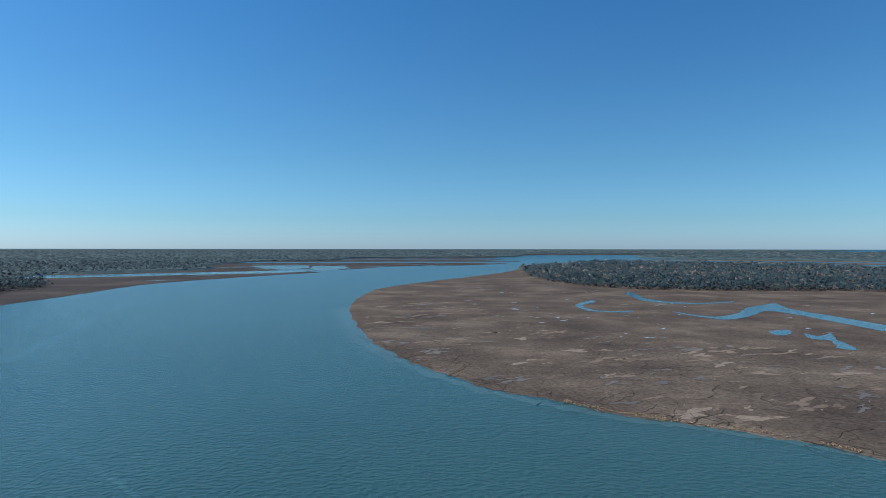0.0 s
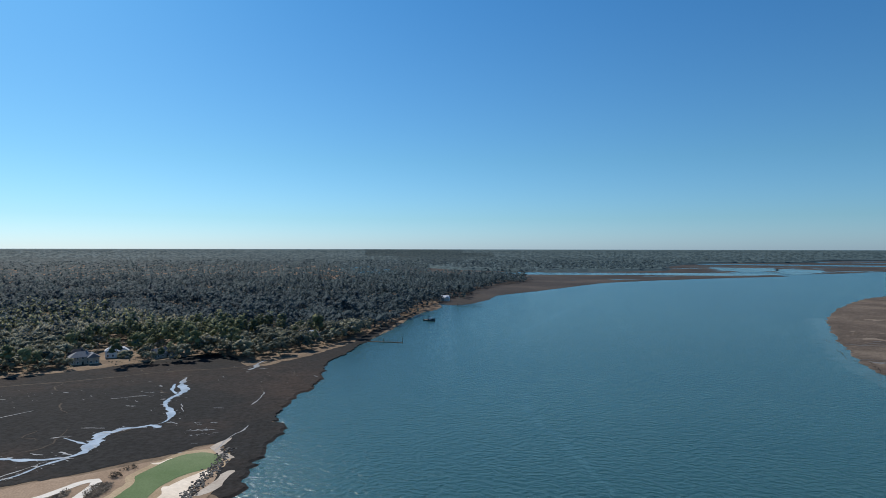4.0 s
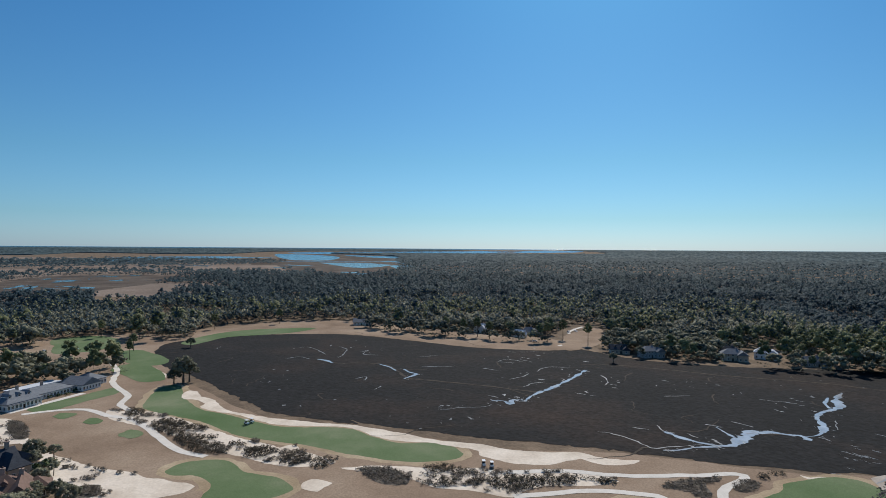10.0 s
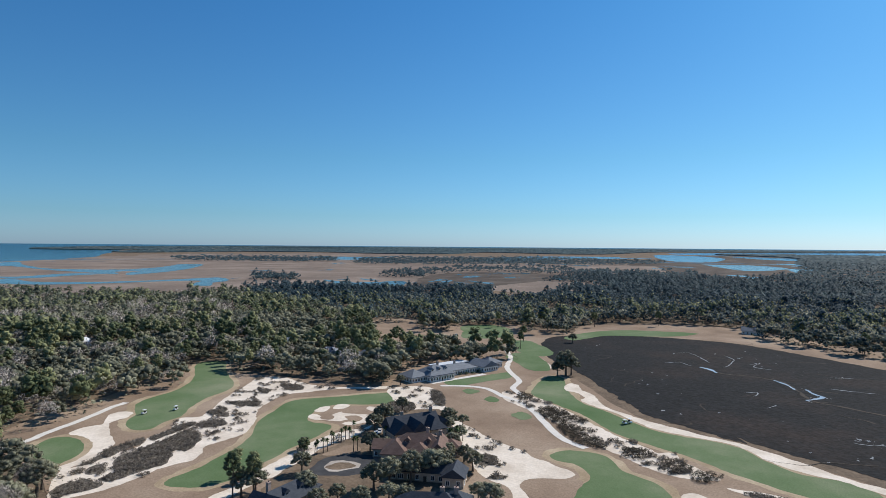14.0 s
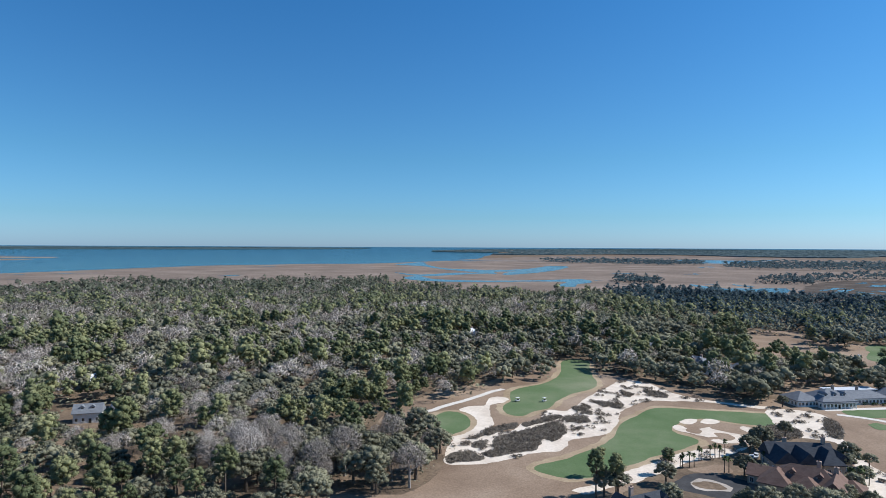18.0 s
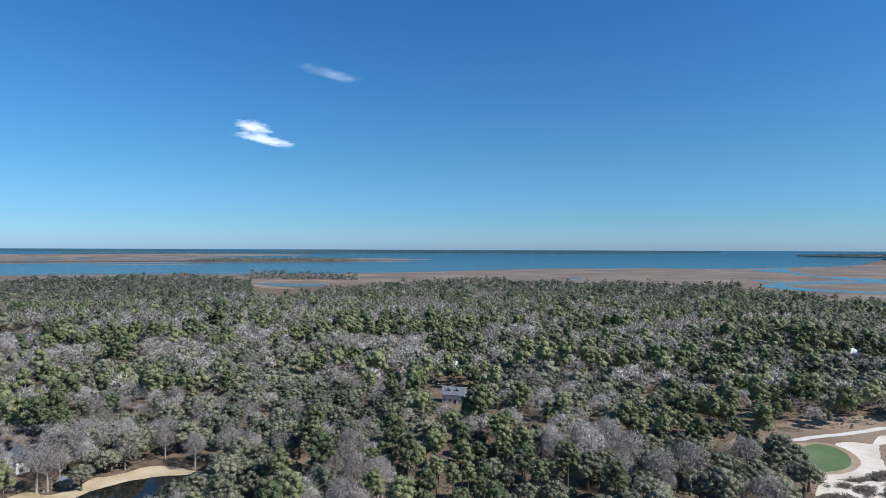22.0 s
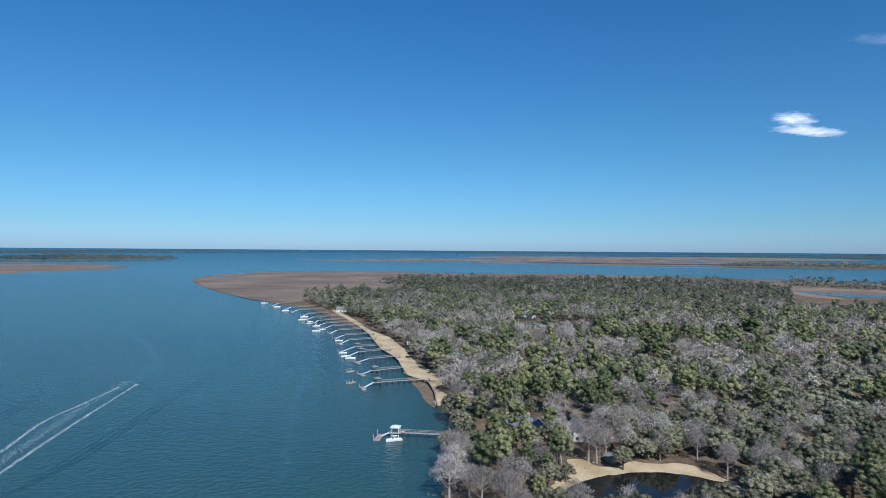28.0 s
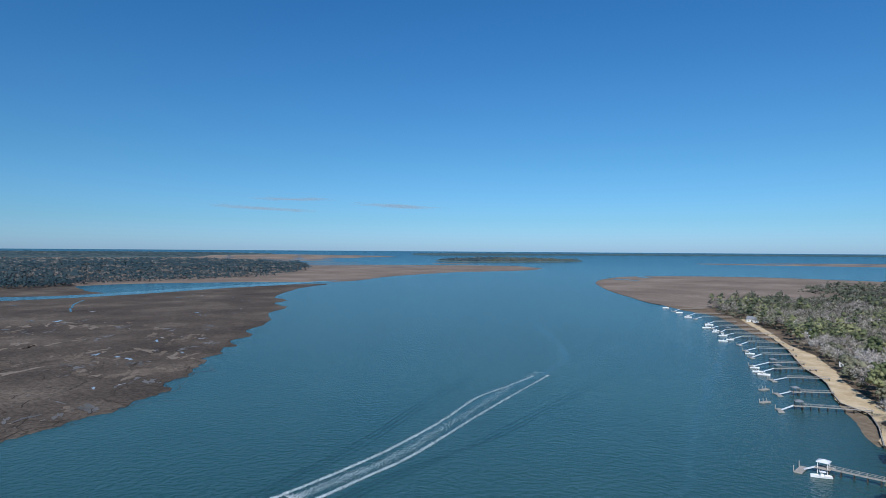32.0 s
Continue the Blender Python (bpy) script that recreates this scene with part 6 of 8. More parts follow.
# ---- pans, rills and wrack in the marshes ----
def blots(name, region, n, size, z, mat, label, seed, bias=0.0, stretch=2.2, spot=0.012, centres=()):
    """Irregular flat patches, thick where the marsh is wettest."""
    r = np.random.default_rng(seed)
    lo, hi = region.min(0), region.max(0)
    v, f = [], []
    tries = 0
    while len(f) < n and tries < 60:
        tries += 1
        g = lo + r.random((n * 3, 2)) * (hi - lo)
        if centres:
            c = np.array(centres, float)[r.integers(0, len(centres), n * 3)]
            g = c[:, :2] + r.normal(size=(n * 3, 2)) * c[:, 2:3]
        g = g[inside(g, region)]
        for p in g:
            if noise.noise(Vector((p[0] * spot, p[1] * spot, seed))) < bias:
                continue
            a0, s = r.random() * 6.28 if stretch < 2 else r.normal() * 0.35 + 0.5, size * (0.25 + r.random() ** 3 * 2.2)
            k = 18
            o = len(v)
            ph = r.random(4) * 6.28
            for j in range(k):
                a = 2 * math.pi * j / k
                q = s * max(0.12, 0.62 + 0.30 * math.sin(2 * a + ph[0]) + 0.24 * math.sin(3 * a + ph[1]) + 0.20 * math.sin(5 * a + ph[2]) + 0.10 * math.sin(8 * a + ph[3]))
                u, w = q * stretch * math.cos(a), q * math.sin(a)
                v.append((p[0] + u * math.cos(a0) - w * math.sin(a0), p[1] + u * math.sin(a0) + w * math.cos(a0), z + 0.002 * (len(f) % 20)))
            f.append(tuple(range(o, o + k)))
            if len(f) >= n:
                break
    return tagged(mesh_object(name, lay(np.array(v)), f, mat), label, "marsh", "", "stuff")


ISLE = OUTLINES["ground_island"]
near_isle = smooth([(316, 437), (244, 514), (116, 582), (51, 727), (36, 1092), (50, 1510), (275, 1690), (319, 1097), (750, 1038), (855, 813), (1033, 608), (1137, 515), (699, 331), (486, 260), (336, 226), (281, 235), (258, 245)])
# pans show the reflected sky through their pale base colour
blots("marsh_pans", near_isle, 420, 1.4, 0.90, GLARECREEK, "small water pans in the brown marsh", 2, 0.1)
blots("mud_pans", near_isle, 160, 1.5, 0.88, MUDGLARE, "pale bare mud patches in the brown marsh", 4, 0.15)
front = smooth([(175, 239), (148, 261), (121, 281), (88, 302), (65, 325), (37, 348), (6, 392), (-37, 484), (-74, 600), (-83, 871), (14, 970), (116, 582), (244, 514), (321, 437), (642, 611), (616, 448), (517, 276), (371, 222), (288, 209), (261, 218), (235, 223)])
blots("marsh_mottle", front, 800, 3.0, 0.80, MOTTLE, "grey-brown patches of beaten-down marsh grass", 14, 0.02, 2.6, 0.018)
blots("marsh_wet_mottle", front, 420, 2.0, 0.84, DAMP, "damp grey patches in the marsh", 15, 0.12, 3.0, 0.02)
bay = OUTLINES["ground_bay_marsh"]
WET = [(-442, -2, 9), (-437, 7, 7), (-415, 26, 9), (-384, 4, 5), (-367, 12, 5), (-326, 1, 4), (-315, -6, 4), (-269, 73, 5), (-263, 83, 5), (-272, 99, 6), (-260, 135, 5), (-248, 132, 4), (-337, 155, 7), (-314, 150, 5), (-343, 40, 5), (-451, -93, 12), (-373, 56, 6), (-305, -31, 4), (-275, 139, 5), (-331, 131, 8), (-385, 98, 9)]
# bay pans: reflected sky painted with the pale mud colour
blots("bay_pans", bay, 150, 0.5, 1.20, MUDGLARE, "small water pans in the dark bay marsh", 6, -1.0, 3.0, centres=WET)
FRINGE = [(x, y, 1.8) for line in ([(-275, 66), (-265.5, 72.5), (-260.5, 78), (-258.5, 83), (-259.5, 89), (-266, 93.5), (-273, 99), (-280.5, 104.5), (-279, 107), (-280.5, 111.5), (-277.5, 118.5), (-276.5, 126.5), (-282.5, 133.5), (-296, 140), (-307.5, 143), (-318, 150.5), (-324.5, 158.5), (-332.5, 165.5), (-346.5, 170.5), (-364, 182.5)], [(-257, 83), (-256.5, 78), (-255, 73), (-250.5, 65), (-249.5, 59.5)], [(-408, 47.5), (-376, 34), (-350, 20.5), (-336, 12), (-320, 7)], [(-319, -10.5), (-320, -4.5), (-314, -1), (-322.5, 1), (-322.5, 6)], [(-394, -70.5), (-385, -65), (-380, -59.5), (-372, -61.5), (-365.5, -64.5)]) for x, y in smooth(line, False, 4.0)]
blots("creek_fringe", bay, 330, 0.34, 1.21, MUDGLARE, "broken pale mud along the bay creeks", 21, -1.0, 2.6, centres=FRINGE)
blots("bay_mud", bay, 120, 0.5, 1.19, MUDGLARE, "pale mud patches in the dark bay marsh", 8, 0.18)
blots("far_pans", smooth([(-2085, -110), (-1810, -435), (-1850, -900), (-2450, -1445), (-2235, -2035), (-3255, -1585), (-6200, -2350), (-15850, -1850), (-23300, 550), (-7700, -50)]), 200, 26, 1.4, CREEK, "sheets of tidal water in the far marsh", 9, -0.1, 3.0, 0.002)
blots("east_pans", OUTLINES["ground_marsh_east"], 120, 14, 1.4, CREEK, "pools in the tan marsh", 10, 0.15, 3.0, 0.003)
blots("inlet_pans", smooth([(-1210, -1100), (-1460, -1170), (-1555, -1080), (-1505, -765), (-1292, -761), (-1020, -729), (-797, -673), (-751, -684)]), 60, 9, 1.45, CREEK, "pools in the brown inlet marsh", 12, 0.0, 3.0, 0.004)
blots("north_pans", smooth([(-693, 960), (-715, 1330), (-605, 1810), (-465, 2075), (-205, 2660), (300, 3410), (-285, 3670), (-1030, 3345), (-875, 1970), (-1295, 1790)]), 170, 15, 1.0, CREEK, "pools in the marsh across the river", 13, 0.0, 3.2, 0.004)


def rills(name, starts, z, seed, label, length=50, width=0.5):
    """Dark crooked drains that wander inland from the bank."""
    r = random.Random(seed)
    v, f = [], []
    for (x, y), a in starts:
        w = width * r.uniform(0.6, 1.3)
        p = Vector((x, y))
        n = int(length / 3 * r.uniform(0.4, 1.2))
        prev = None
        for i in range(n):
            a += r.gauss(0, 0.45)
            p = p + Vector((math.cos(a), math.sin(a))) * 3.0
            q = Vector((-math.sin(a), math.cos(a))) * w * (1 - i / n * 0.8) / 2
            o = len(v)
            v += [(p.x + q.x, p.y + q.y, z), (p.x - q.x, p.y - q.y, z)]
            if prev is not None:
                f.append((prev, prev + 1, o + 1, o))
            prev = o
    return tagged(mesh_object(name, v, f, RILL), label, "marsh", "", "stuff")


r_ = random.Random(4)
edge = [p for p in ISLE if np.hypot(*p) < 700]
starts = []
for i in range(0, len(edge) - 1, 3):
    inward = math.atan2(edge[i][1], edge[i][0])
    starts.append((edge[i], inward + r_.uniform(-0.9, 0.9)))
for p in np.concatenate([scatter(near_isle, 42, 5), scatter(front, 30, 7)]):
    starts.append((p, r_.random() * 6.28))
rills("marsh_rills", starts, 0.91, 3, "dark crooked drains cut into the marsh")
bst = [(p, r_.random() * 6.28) for p in scatter(bay, 48, 6)]
rills("bay_rills", bst, 1.17, 5, "dark drains in the bay marsh", 40, 1.0)
wr = smooth([(63, 316), (77, 303), (86, 295), (103, 283), (118, 276), (134, 266), (146, 257), (159, 245), (168, 232)], False, 1.2)
wp = []
for i in range(len(wr)):
    for k in range(12):
        d = r_.random() ** 1.6 * 6 + 0.6
        n_ = wr[i] / np.hypot(*wr[i])
        if noise.noise(Vector((wr[i][0] * 0.05, wr[i][1] * 0.05, 1.0))) + 0.35 > d / 9:
            wp.append(wr[i] + n_ * d + np.array([r_.gauss(0, 0.7), r_.gauss(0, 0.7)]))
o_ = tufts("wrack", np.array(wp), 0.75, WRACK, "bleached dead reeds heaped along the bank", 8, n=10, tall=0.3)
o_.location.z = -0.5

# ---- wake, slicks and shallows ----
def flecks(name, line, width, n, size, mat, label, seed, fade=1.3):
    r = np.random.default_rng(seed)
    i = (r.random(n) ** fade * (len(line) - 1)).astype(int)
    t = line[i + 1] - line[i]
    L = np.linalg.norm(t, axis=1)[:, None] + 1e-9
    t = t / L
    nn = np.stack([-t[:, 1], t[:, 0]], 1)
    p = line[i] + t * L * r.random((n, 1)) + nn * r.normal(size=(n, 1)) * width
    v, f = [], []
    for q, d, m in zip(p, t, nn):
        s = size * (0.4 + 1.1 * r.random())
        o = len(v)
        for j in range(6):
            a = j * 1.047
            w = s * (0.6 + 0.7 * r.random())
            e = q + d * math.cos(a) * w * 1.8 + m * math.sin(a) * w * 0.6
            v.append((e[0], e[1], TIDE + 0.04 + 0.001 * (len(f) % 15)))
        f.append(tuple(range(o, o + 6)))
    return tagged(mesh_object(name, v, f, mat), label, "wake", "", "stuff")


wa, wb = smooth([(187, 80), (206, 70), (231, 58), (260, 47), (292, 37), (334, 26), (362, 12), (395, -4)], False, 1.5), smooth([(189, 66), (211, 55), (229, 46), (257, 36), (294, 24), (340, 8), (400, -14)], False, 1.5)
wc = smooth([(188, 74), (209, 62), (230, 51), (273, 37), (318, 23), (362, 10), (410, -8)], False, 1.5)
flecks("wake_foam", wa, 0.5, 5200, 0.15, FOAM, "white foam line of a boat's wake", 1)
flecks("wake_foam", wb, 0.5, 5200, 0.15, FOAM, "white foam line of a boat's wake", 2)
flecks("wake_foam", wc, 1.5, 5200, 0.12, FOAM, "thin broken foam inside the wake", 4, 1.8)
# swells are flat strips; their dark sides are painted by colour
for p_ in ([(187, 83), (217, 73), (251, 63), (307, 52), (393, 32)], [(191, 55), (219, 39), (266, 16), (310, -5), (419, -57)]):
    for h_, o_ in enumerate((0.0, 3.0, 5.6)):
        strip("wake_wave", [(x, y + (o_ if y > 20 + 0.1 * (300 - x) else -o_)) for x, y in p_], (0.7, 0.8, 0.7, 0.5, 0.3), TIDE + 0.03 + 0.006 * h_, SWELLSHADE, "flat strip beside the wake, a swell's dark side in its colour", "water", 0.6, "stuff", True)
strip("slick", [(186, 73), (208, 63), (232, 51), (276, 38), (322, 24), (371, 4), (422, -17), (476, -29), (565, -25), (674, -7)], (4, 5, 5, 4, 4, 6, 7, 7, 6, 4), TIDE + 0.02, SLICK, "smooth pale water of the wake", "water", 1.5, "stuff", True)
for p_, w_ in (([(208, -51), (333, -90), (477, -142), (612, -188)], (2, 4, 7, 5)), ([(-87, 186), (-125, 221), (-158, 248), (-185, 284)], (1.5, 2.5, 2.5, 2)), ([(-301, 419), (-325, 490), (-375, 643), (-465, 894)], (5, 8, 8, 5))):
    strip("slick", p_, w_, TIDE + 0.02, SLICK, "smooth pale slick drifting on the river", "water", 2.0, "stuff", True)
strip("shallows", [(165, 229), (143, 253), (116, 271), (84, 288), (35, 331), (6, 369), (-25, 422), (-61, 512), (-98, 659), (-133, 829)], (3, 6, 8, 8, 9, 12, 18, 26, 30, 20), TIDE + 0.03, SHALLOW, "pale turbid shallows along the bank", "water", 1.5, "stuff", True)

# ---- building materials ----
SLATE = material("slate_roof", [(0.035, 0.042, 0.055), (0.06, 0.07, 0.085)], 0.6, 0.7, 6, 0.03, 3.0, fine=0.12, stretch=(1, 1, 3))
GREYROOF = material("grey_shingle_roof", [(0.14, 0.155, 0.175), (0.21, 0.225, 0.245)], 0.5, 0.8, 6, 0.03, 3.0, fine=0.12, stretch=(1, 1, 3))
BROWNROOF = material("brown_tile_roof", [(0.13, 0.085, 0.07), (0.20, 0.135, 0.11)], 0.5, 0.8, 6, 0.03, 3.0, fine=0.12, stretch=(1, 1, 3))
METALROOF = material("pale_metal_roof", [(0.55, 0.57, 0.60), (0.70, 0.72, 0.74)], 0.3, 0.35, 4, spec=0.5)
WHITEWALL = material("white_clapboard", [(0.62, 0.61, 0.58), (0.76, 0.75, 0.72)], 0.4, 0.7, 5, 0.01, 5.0, fine=0.05)
GREYWALL = material("grey_shingle_wall", [(0.24, 0.25, 0.26), (0.33, 0.34, 0.35)], 0.6, 0.8, 5, 0.02, 4.0, fine=0.1)
TANWALL = material("tan_stucco", [(0.38, 0.31, 0.24), (0.48, 0.40, 0.32)], 0.5, 0.85, 5, 0.01, 4.0, fine=0.08)
TRIM = material("white_trim", [(0.70, 0.70, 0.68), (0.80, 0.80, 0.78)], 1.0, 0.5, 3)
GLASS = material("window_glass", [(0.02, 0.025, 0.03), (0.04, 0.05, 0.06)], 0.3, 0.05, 2, spec=0.8)
BRICK = material("chimney_brick", [(0.30, 0.22, 0.18), (0.42, 0.33, 0.28)], 2.0, 0.9, 5, 0.02, 6.0)
TIMBER = material("weathered_timber", [(0.24, 0.22, 0.20), (0.38, 0.36, 0.33)], 0.8, 0.85, 6, 0.02, 3.0, fine=0.12)
DARKTIMBER = material("dark_wet_timber", [(0.035, 0.03, 0.026), (0.08, 0.07, 0.06)], 0.9, 0.8, 6, 0.02, 3.0, fine=0.12)
GEL = material("white_gelcoat", [(0.70, 0.71, 0.72), (0.80, 0.81, 0.82)], 0.8, 0.25, 3, spec=0.5)
NAVY = material("dark_hull_paint", [(0.02, 0.03, 0.05), (0.05, 0.06, 0.08)], 0.8, 0.35, 3, spec=0.5)
RUBBER = material("black_rubber", [(0.015, 0.015, 0.016), (0.03, 0.03, 0.03)], 2.0, 0.8, 3)
PLASTIC = material("dark_vinyl", [(0.03, 0.03, 0.032), (0.06, 0.06, 0.065)], 2.0, 0.6, 3)
CARPAINT = material("pale_car_paint", [(0.55, 0.58, 0.62), (0.72, 0.74, 0.77)], 0.2, 0.25, 3, spec=0.6, obj_random=0.7)
ROCK = material("grey_riprap_rock", [(0.045, 0.042, 0.04), (0.10, 0.095, 0.088), (0.20, 0.19, 0.175)], 0.7, 0.95, 6, island=True)
HEDGE = material("clipped_hedge", [(0.04, 0.065, 0.025), (0.07, 0.10, 0.04)], 0.6, 0.8, 4, island=True)
TURQ = material("white_awning", [(0.62, 0.63, 0.64), (0.75, 0.76, 0.77)], 0.6, 0.7, 3)


# ---- houses ----
def roof_mesh(w, d, h, rise, hip, over=0.6):
    """A pitched roof with eaves and thickness over a w by d wing whose walls end at h; ridge along the longer side."""
    W, D = w / 2 + over, d / 2 + over
    t = 0.25
    if w >= d:
        r = W - (D if hip else 0)
        ridge = [(-r, 0), (r, 0)]
    else:
        r = D - (W if hip else 0)
        ridge = [(0, -r), (0, r)]
    e = h - 0.1
    v = [(-W, -D, e), (W, -D, e), (W, D, e), (-W, D, e)] + [(x, y, h + rise) for x, y in ridge]
    v += [(-W, -D, e - t), (W, -D, e - t), (W, D, e - t), (-W, D, e - t)]
    if w >= d:
        f = [(0, 1, 5, 4), (2, 3, 4, 5), (1, 2, 5), (3, 0, 4)]
    else:
        f = [(1, 2, 5, 4), (3, 0, 4, 5), (0, 1, 4), (2, 3, 5)]
    f += [(6, 7, 1, 0), (7, 8, 2, 1), (8, 9, 3, 2), (9, 6, 0, 3), (9, 8, 7, 6)]
    return v, f


def moved(vf, dx, dy, dz=0.0, yaw=0.0):
    c, s = math.cos(radians(yaw)), math.sin(radians(yaw))
    return [(x * c - y * s + dx, x * s + y * c + dy, z + dz) for x, y, z in vf[0]], vf[1]


WINDOW = {}


def window(parent, x, y, z, yaw, w=1.1, h=1.5):
    """A framed window, proud of the wall, with its pane."""
    key = (w, h)
    if key not in WINDOW:
        fr = bpy.data.meshes.new("window")
        v, f = merged([box(-w / 2 - 0.12, -0.08, -h / 2 - 0.12, -w / 2, 0.02, h / 2 + 0.12), box(w / 2, -0.08, -h / 2 - 0.12, w / 2 + 0.12, 0.02, h / 2 + 0.12),
                       box(-w / 2, -0.08, h / 2, w / 2, 0.02, h / 2 + 0.12), box(-w / 2, -0.12, -h / 2 - 0.12, w / 2, 0.02, -h / 2), box(-0.03, -0.06, -h / 2, 0.03, 0.02, h / 2)])
        fr.from_pydata(v, [], f)
        fr.materials.append(TRIM)
        pa = bpy.data.meshes.new("pane")
        v, f = box(-w / 2, -0.035, -h / 2, w / 2, 0.015, h / 2)
        pa.from_pydata(v, [], f)
        pa.materials.append(GLASS)
        WINDOW[key] = (fr, pa)
    fr, pa = WINDOW[key]
    a = new("window", fr)
    a.parent = parent
    a.matrix_basis = pose(x, y, z, 0, 0, yaw)
    b = new("pane", pa)
    b.parent = a
    return a


def building(name, label, category, at, yaw, wings, wall, roof, dormers=0, chimneys=(), step=2.6, group="", porch=0.0, sides=True):
    """A house of wings (dx, dy, width, depth, wall height, rise, hip) with windows all round; its front looks along -y."""
    root = new(name)
    root.matrix_world = pose(at[0], at[1], 1.0, 0, 0, yaw)
    for i, (dx, dy, w, d, h, rise, hip) in enumerate(wings):
        v, f = moved(box(-w / 2, -d / 2, -0.6, w / 2, d / 2, h), dx, dy)
        if not hip:
            o = len(v)
            if w >= d:
                v += [(dx - w / 2, dy, h + rise - 0.35), (dx + w / 2, dy, h + rise - 0.35)]
                f = f + [(7, 4, o), (5, 6, o + 1)]
            else:
                v += [(dx, dy - d / 2, h + rise - 0.35), (dx, dy + d / 2, h + rise - 0.35)]
                f = f + [(4, 5, o), (6, 7, o + 1)]
        part("wall", v, f, wall, root)
        rm = part("roof", *moved(roof_mesh(w, d, h, rise, hip), dx, dy), roof, root)
        floors = 2 if h > 4.8 else 1
        for fl in range(floors):
            z = 1.6 + 2.8 * fl
            n = max(1, int(w / step))
            for k in range(n):
                x = dx - w / 2 + w * (k + 0.5) / n
                if not (fl == 0 and i == 0 and k == n // 2):
                    window(root, x, dy - d / 2, z, 0)
            if sides:
                m = max(1, int(d / (step * 1.3)))
                for k in range(m):
                    y = dy - d / 2 + d * (k + 0.5) / m
                    window(root, dx - w / 2, y, z, -90)
                    window(root, dx + w / 2, y, z, 90)
        if i == 0:
            n = max(1, int(w / step))
            x = dx - w / 2 + w * (n // 2 + 0.5) / n
            door = part("door", *moved(box(-0.55, -0.09, -0.2, 0.55, 0.02, 2.05), x, dy - d / 2), DARKTIMBER, root)
            part("handle", *moved(box(0.38, -0.16, 0.95, 0.46, -0.09, 1.07), x, dy - d / 2), TRIM, door)
            if porch:
                p = part("porch_roof", *moved(box(-w * 0.42, -porch, 2.75, w * 0.42, 0, 2.95), dx, dy - d / 2), roof, root)
                part("porch_floor", *moved(box(-w * 0.42, -porch, -0.5, w * 0.42, 0, 0.1), dx, dy - d / 2), TIMBER, root)
                for k in range(5):
                    part("post", *moved(box(-0.1, -0.1, 0.1, 0.1, 0.1, 2.75), dx - w * 0.4 + w * 0.2 * k, dy - d / 2 - porch + 0.2), TRIM, root)
            for k in range(dormers):
                x = dx - w / 2 + w * (k + 0.8) / (dormers + 0.6)
                y0 = dy - d * 0.30
                hz = h + rise * 0.38
                dm = part("dormer", *moved(box(-0.9, 0, -0.9, 0.9, d * 0.26, 1.1), x, y0, hz), wall, root)
                part("dormer_roof", *moved(roof_mesh(1.8, d * 0.26, 1.1, 0.8, False, 0.2), x, y0 + d * 0.13, hz), roof, dm)
                part("dormer_window", *moved(box(-0.5, -0.06, -0.2, 0.5, 0.0, 0.9), x, y0, hz), GLASS, dm)
    for x, y, z in chimneys:
        c = part("chimney", *merged([moved(box(-0.6, -0.45, -4.5, 0.6, 0.45, 0), x, y, z), moved(box(-0.7, -0.55, 0, 0.7, 0.55, 0.25), x, y, z)]), BRICK, root)
        part("chimney_pot", *moved(tube([(0, 0, 0.2), (0, 0, 0.7)], [0.22, 0.18], 8), x, y, z), BROWNROOF, c)
    return tagged(root, label, category, group)


# clubhouse beside the practice greens: a long white-trimmed building of several wings
club = building("clubhouse", "long grey-roofed white-trimmed clubhouse beside the practice greens", "clubhouse", (-288, -238), 170.3, [
    (-14, 3, 18, 16, 3.8, 4.6, True), (-27, 6, 12, 13, 3.4, 3.2, True), (6, 7, 26, 12, 3.4, 2.6, True), (27, 4, 12, 15, 3.6, 3.2, False), (37, 9, 12, 13, 3.6, 3.0, True)],
    WHITEWALL, GREYROOF, 3, ((-9, 6, 9.0), (8, 10, 7.2)), 2.0)
part("flat_roof", *box(-6, 12, 4.6, 22, 19, 4.95), METALROOF, club, "flat white membrane roof")
part("flat_roof_wall", *box(-5.5, 12.5, -0.5, 21.5, 18.5, 4.6), GREYWALL, club)
part("terrace", *box(-24, -9, -0.6, 18, -5.2, 0.18), PATHM, club, "pale paved terrace")
for k in range(9):
    part("column", *moved(box(-0.14, -0.14, 0, 0.14, 0.14, 3.0), -22 + k * 2, -6.2), TRIM, club)
part("porch_roof", *box(-23, -6.6, 3.0, -5, -4.9, 3.25), GREYROOF, club)

building("house", "large slate-roofed house with dormers beside the golf course", "house", (-110, -156), -169.7, [
    (0, 0, 16, 9, 3.8, 3.4, False), (-8.5, -1, 7, 12, 3.6, 3.2, False), (7.5, 1.5, 8, 8, 3.4, 2.8, True)], GREYWALL, SLATE, 2, ((-5, 3, 8.2),), group="houses by the golf course")
building("house", "brown-roofed stucco house with many gables", "house", (-169, -157), 126.4, [
    (0, 0, 20, 11, 4.4, 4.4, True), (-8, -4, 9, 12, 4.0, 3.6, True), (8, -3, 7.5, 14, 4.2, 4.0, False), (1, -6, 8, 9, 4.0, 3.2, True), (-13, 1, 8, 8, 3.4, 2.6, False), (12, 3, 7, 7, 3.6, 2.6, True)], TANWALL, BROWNROOF, 2, ((8, 1, 9.5), (3, 3, 9.8)), group="houses by the golf course")
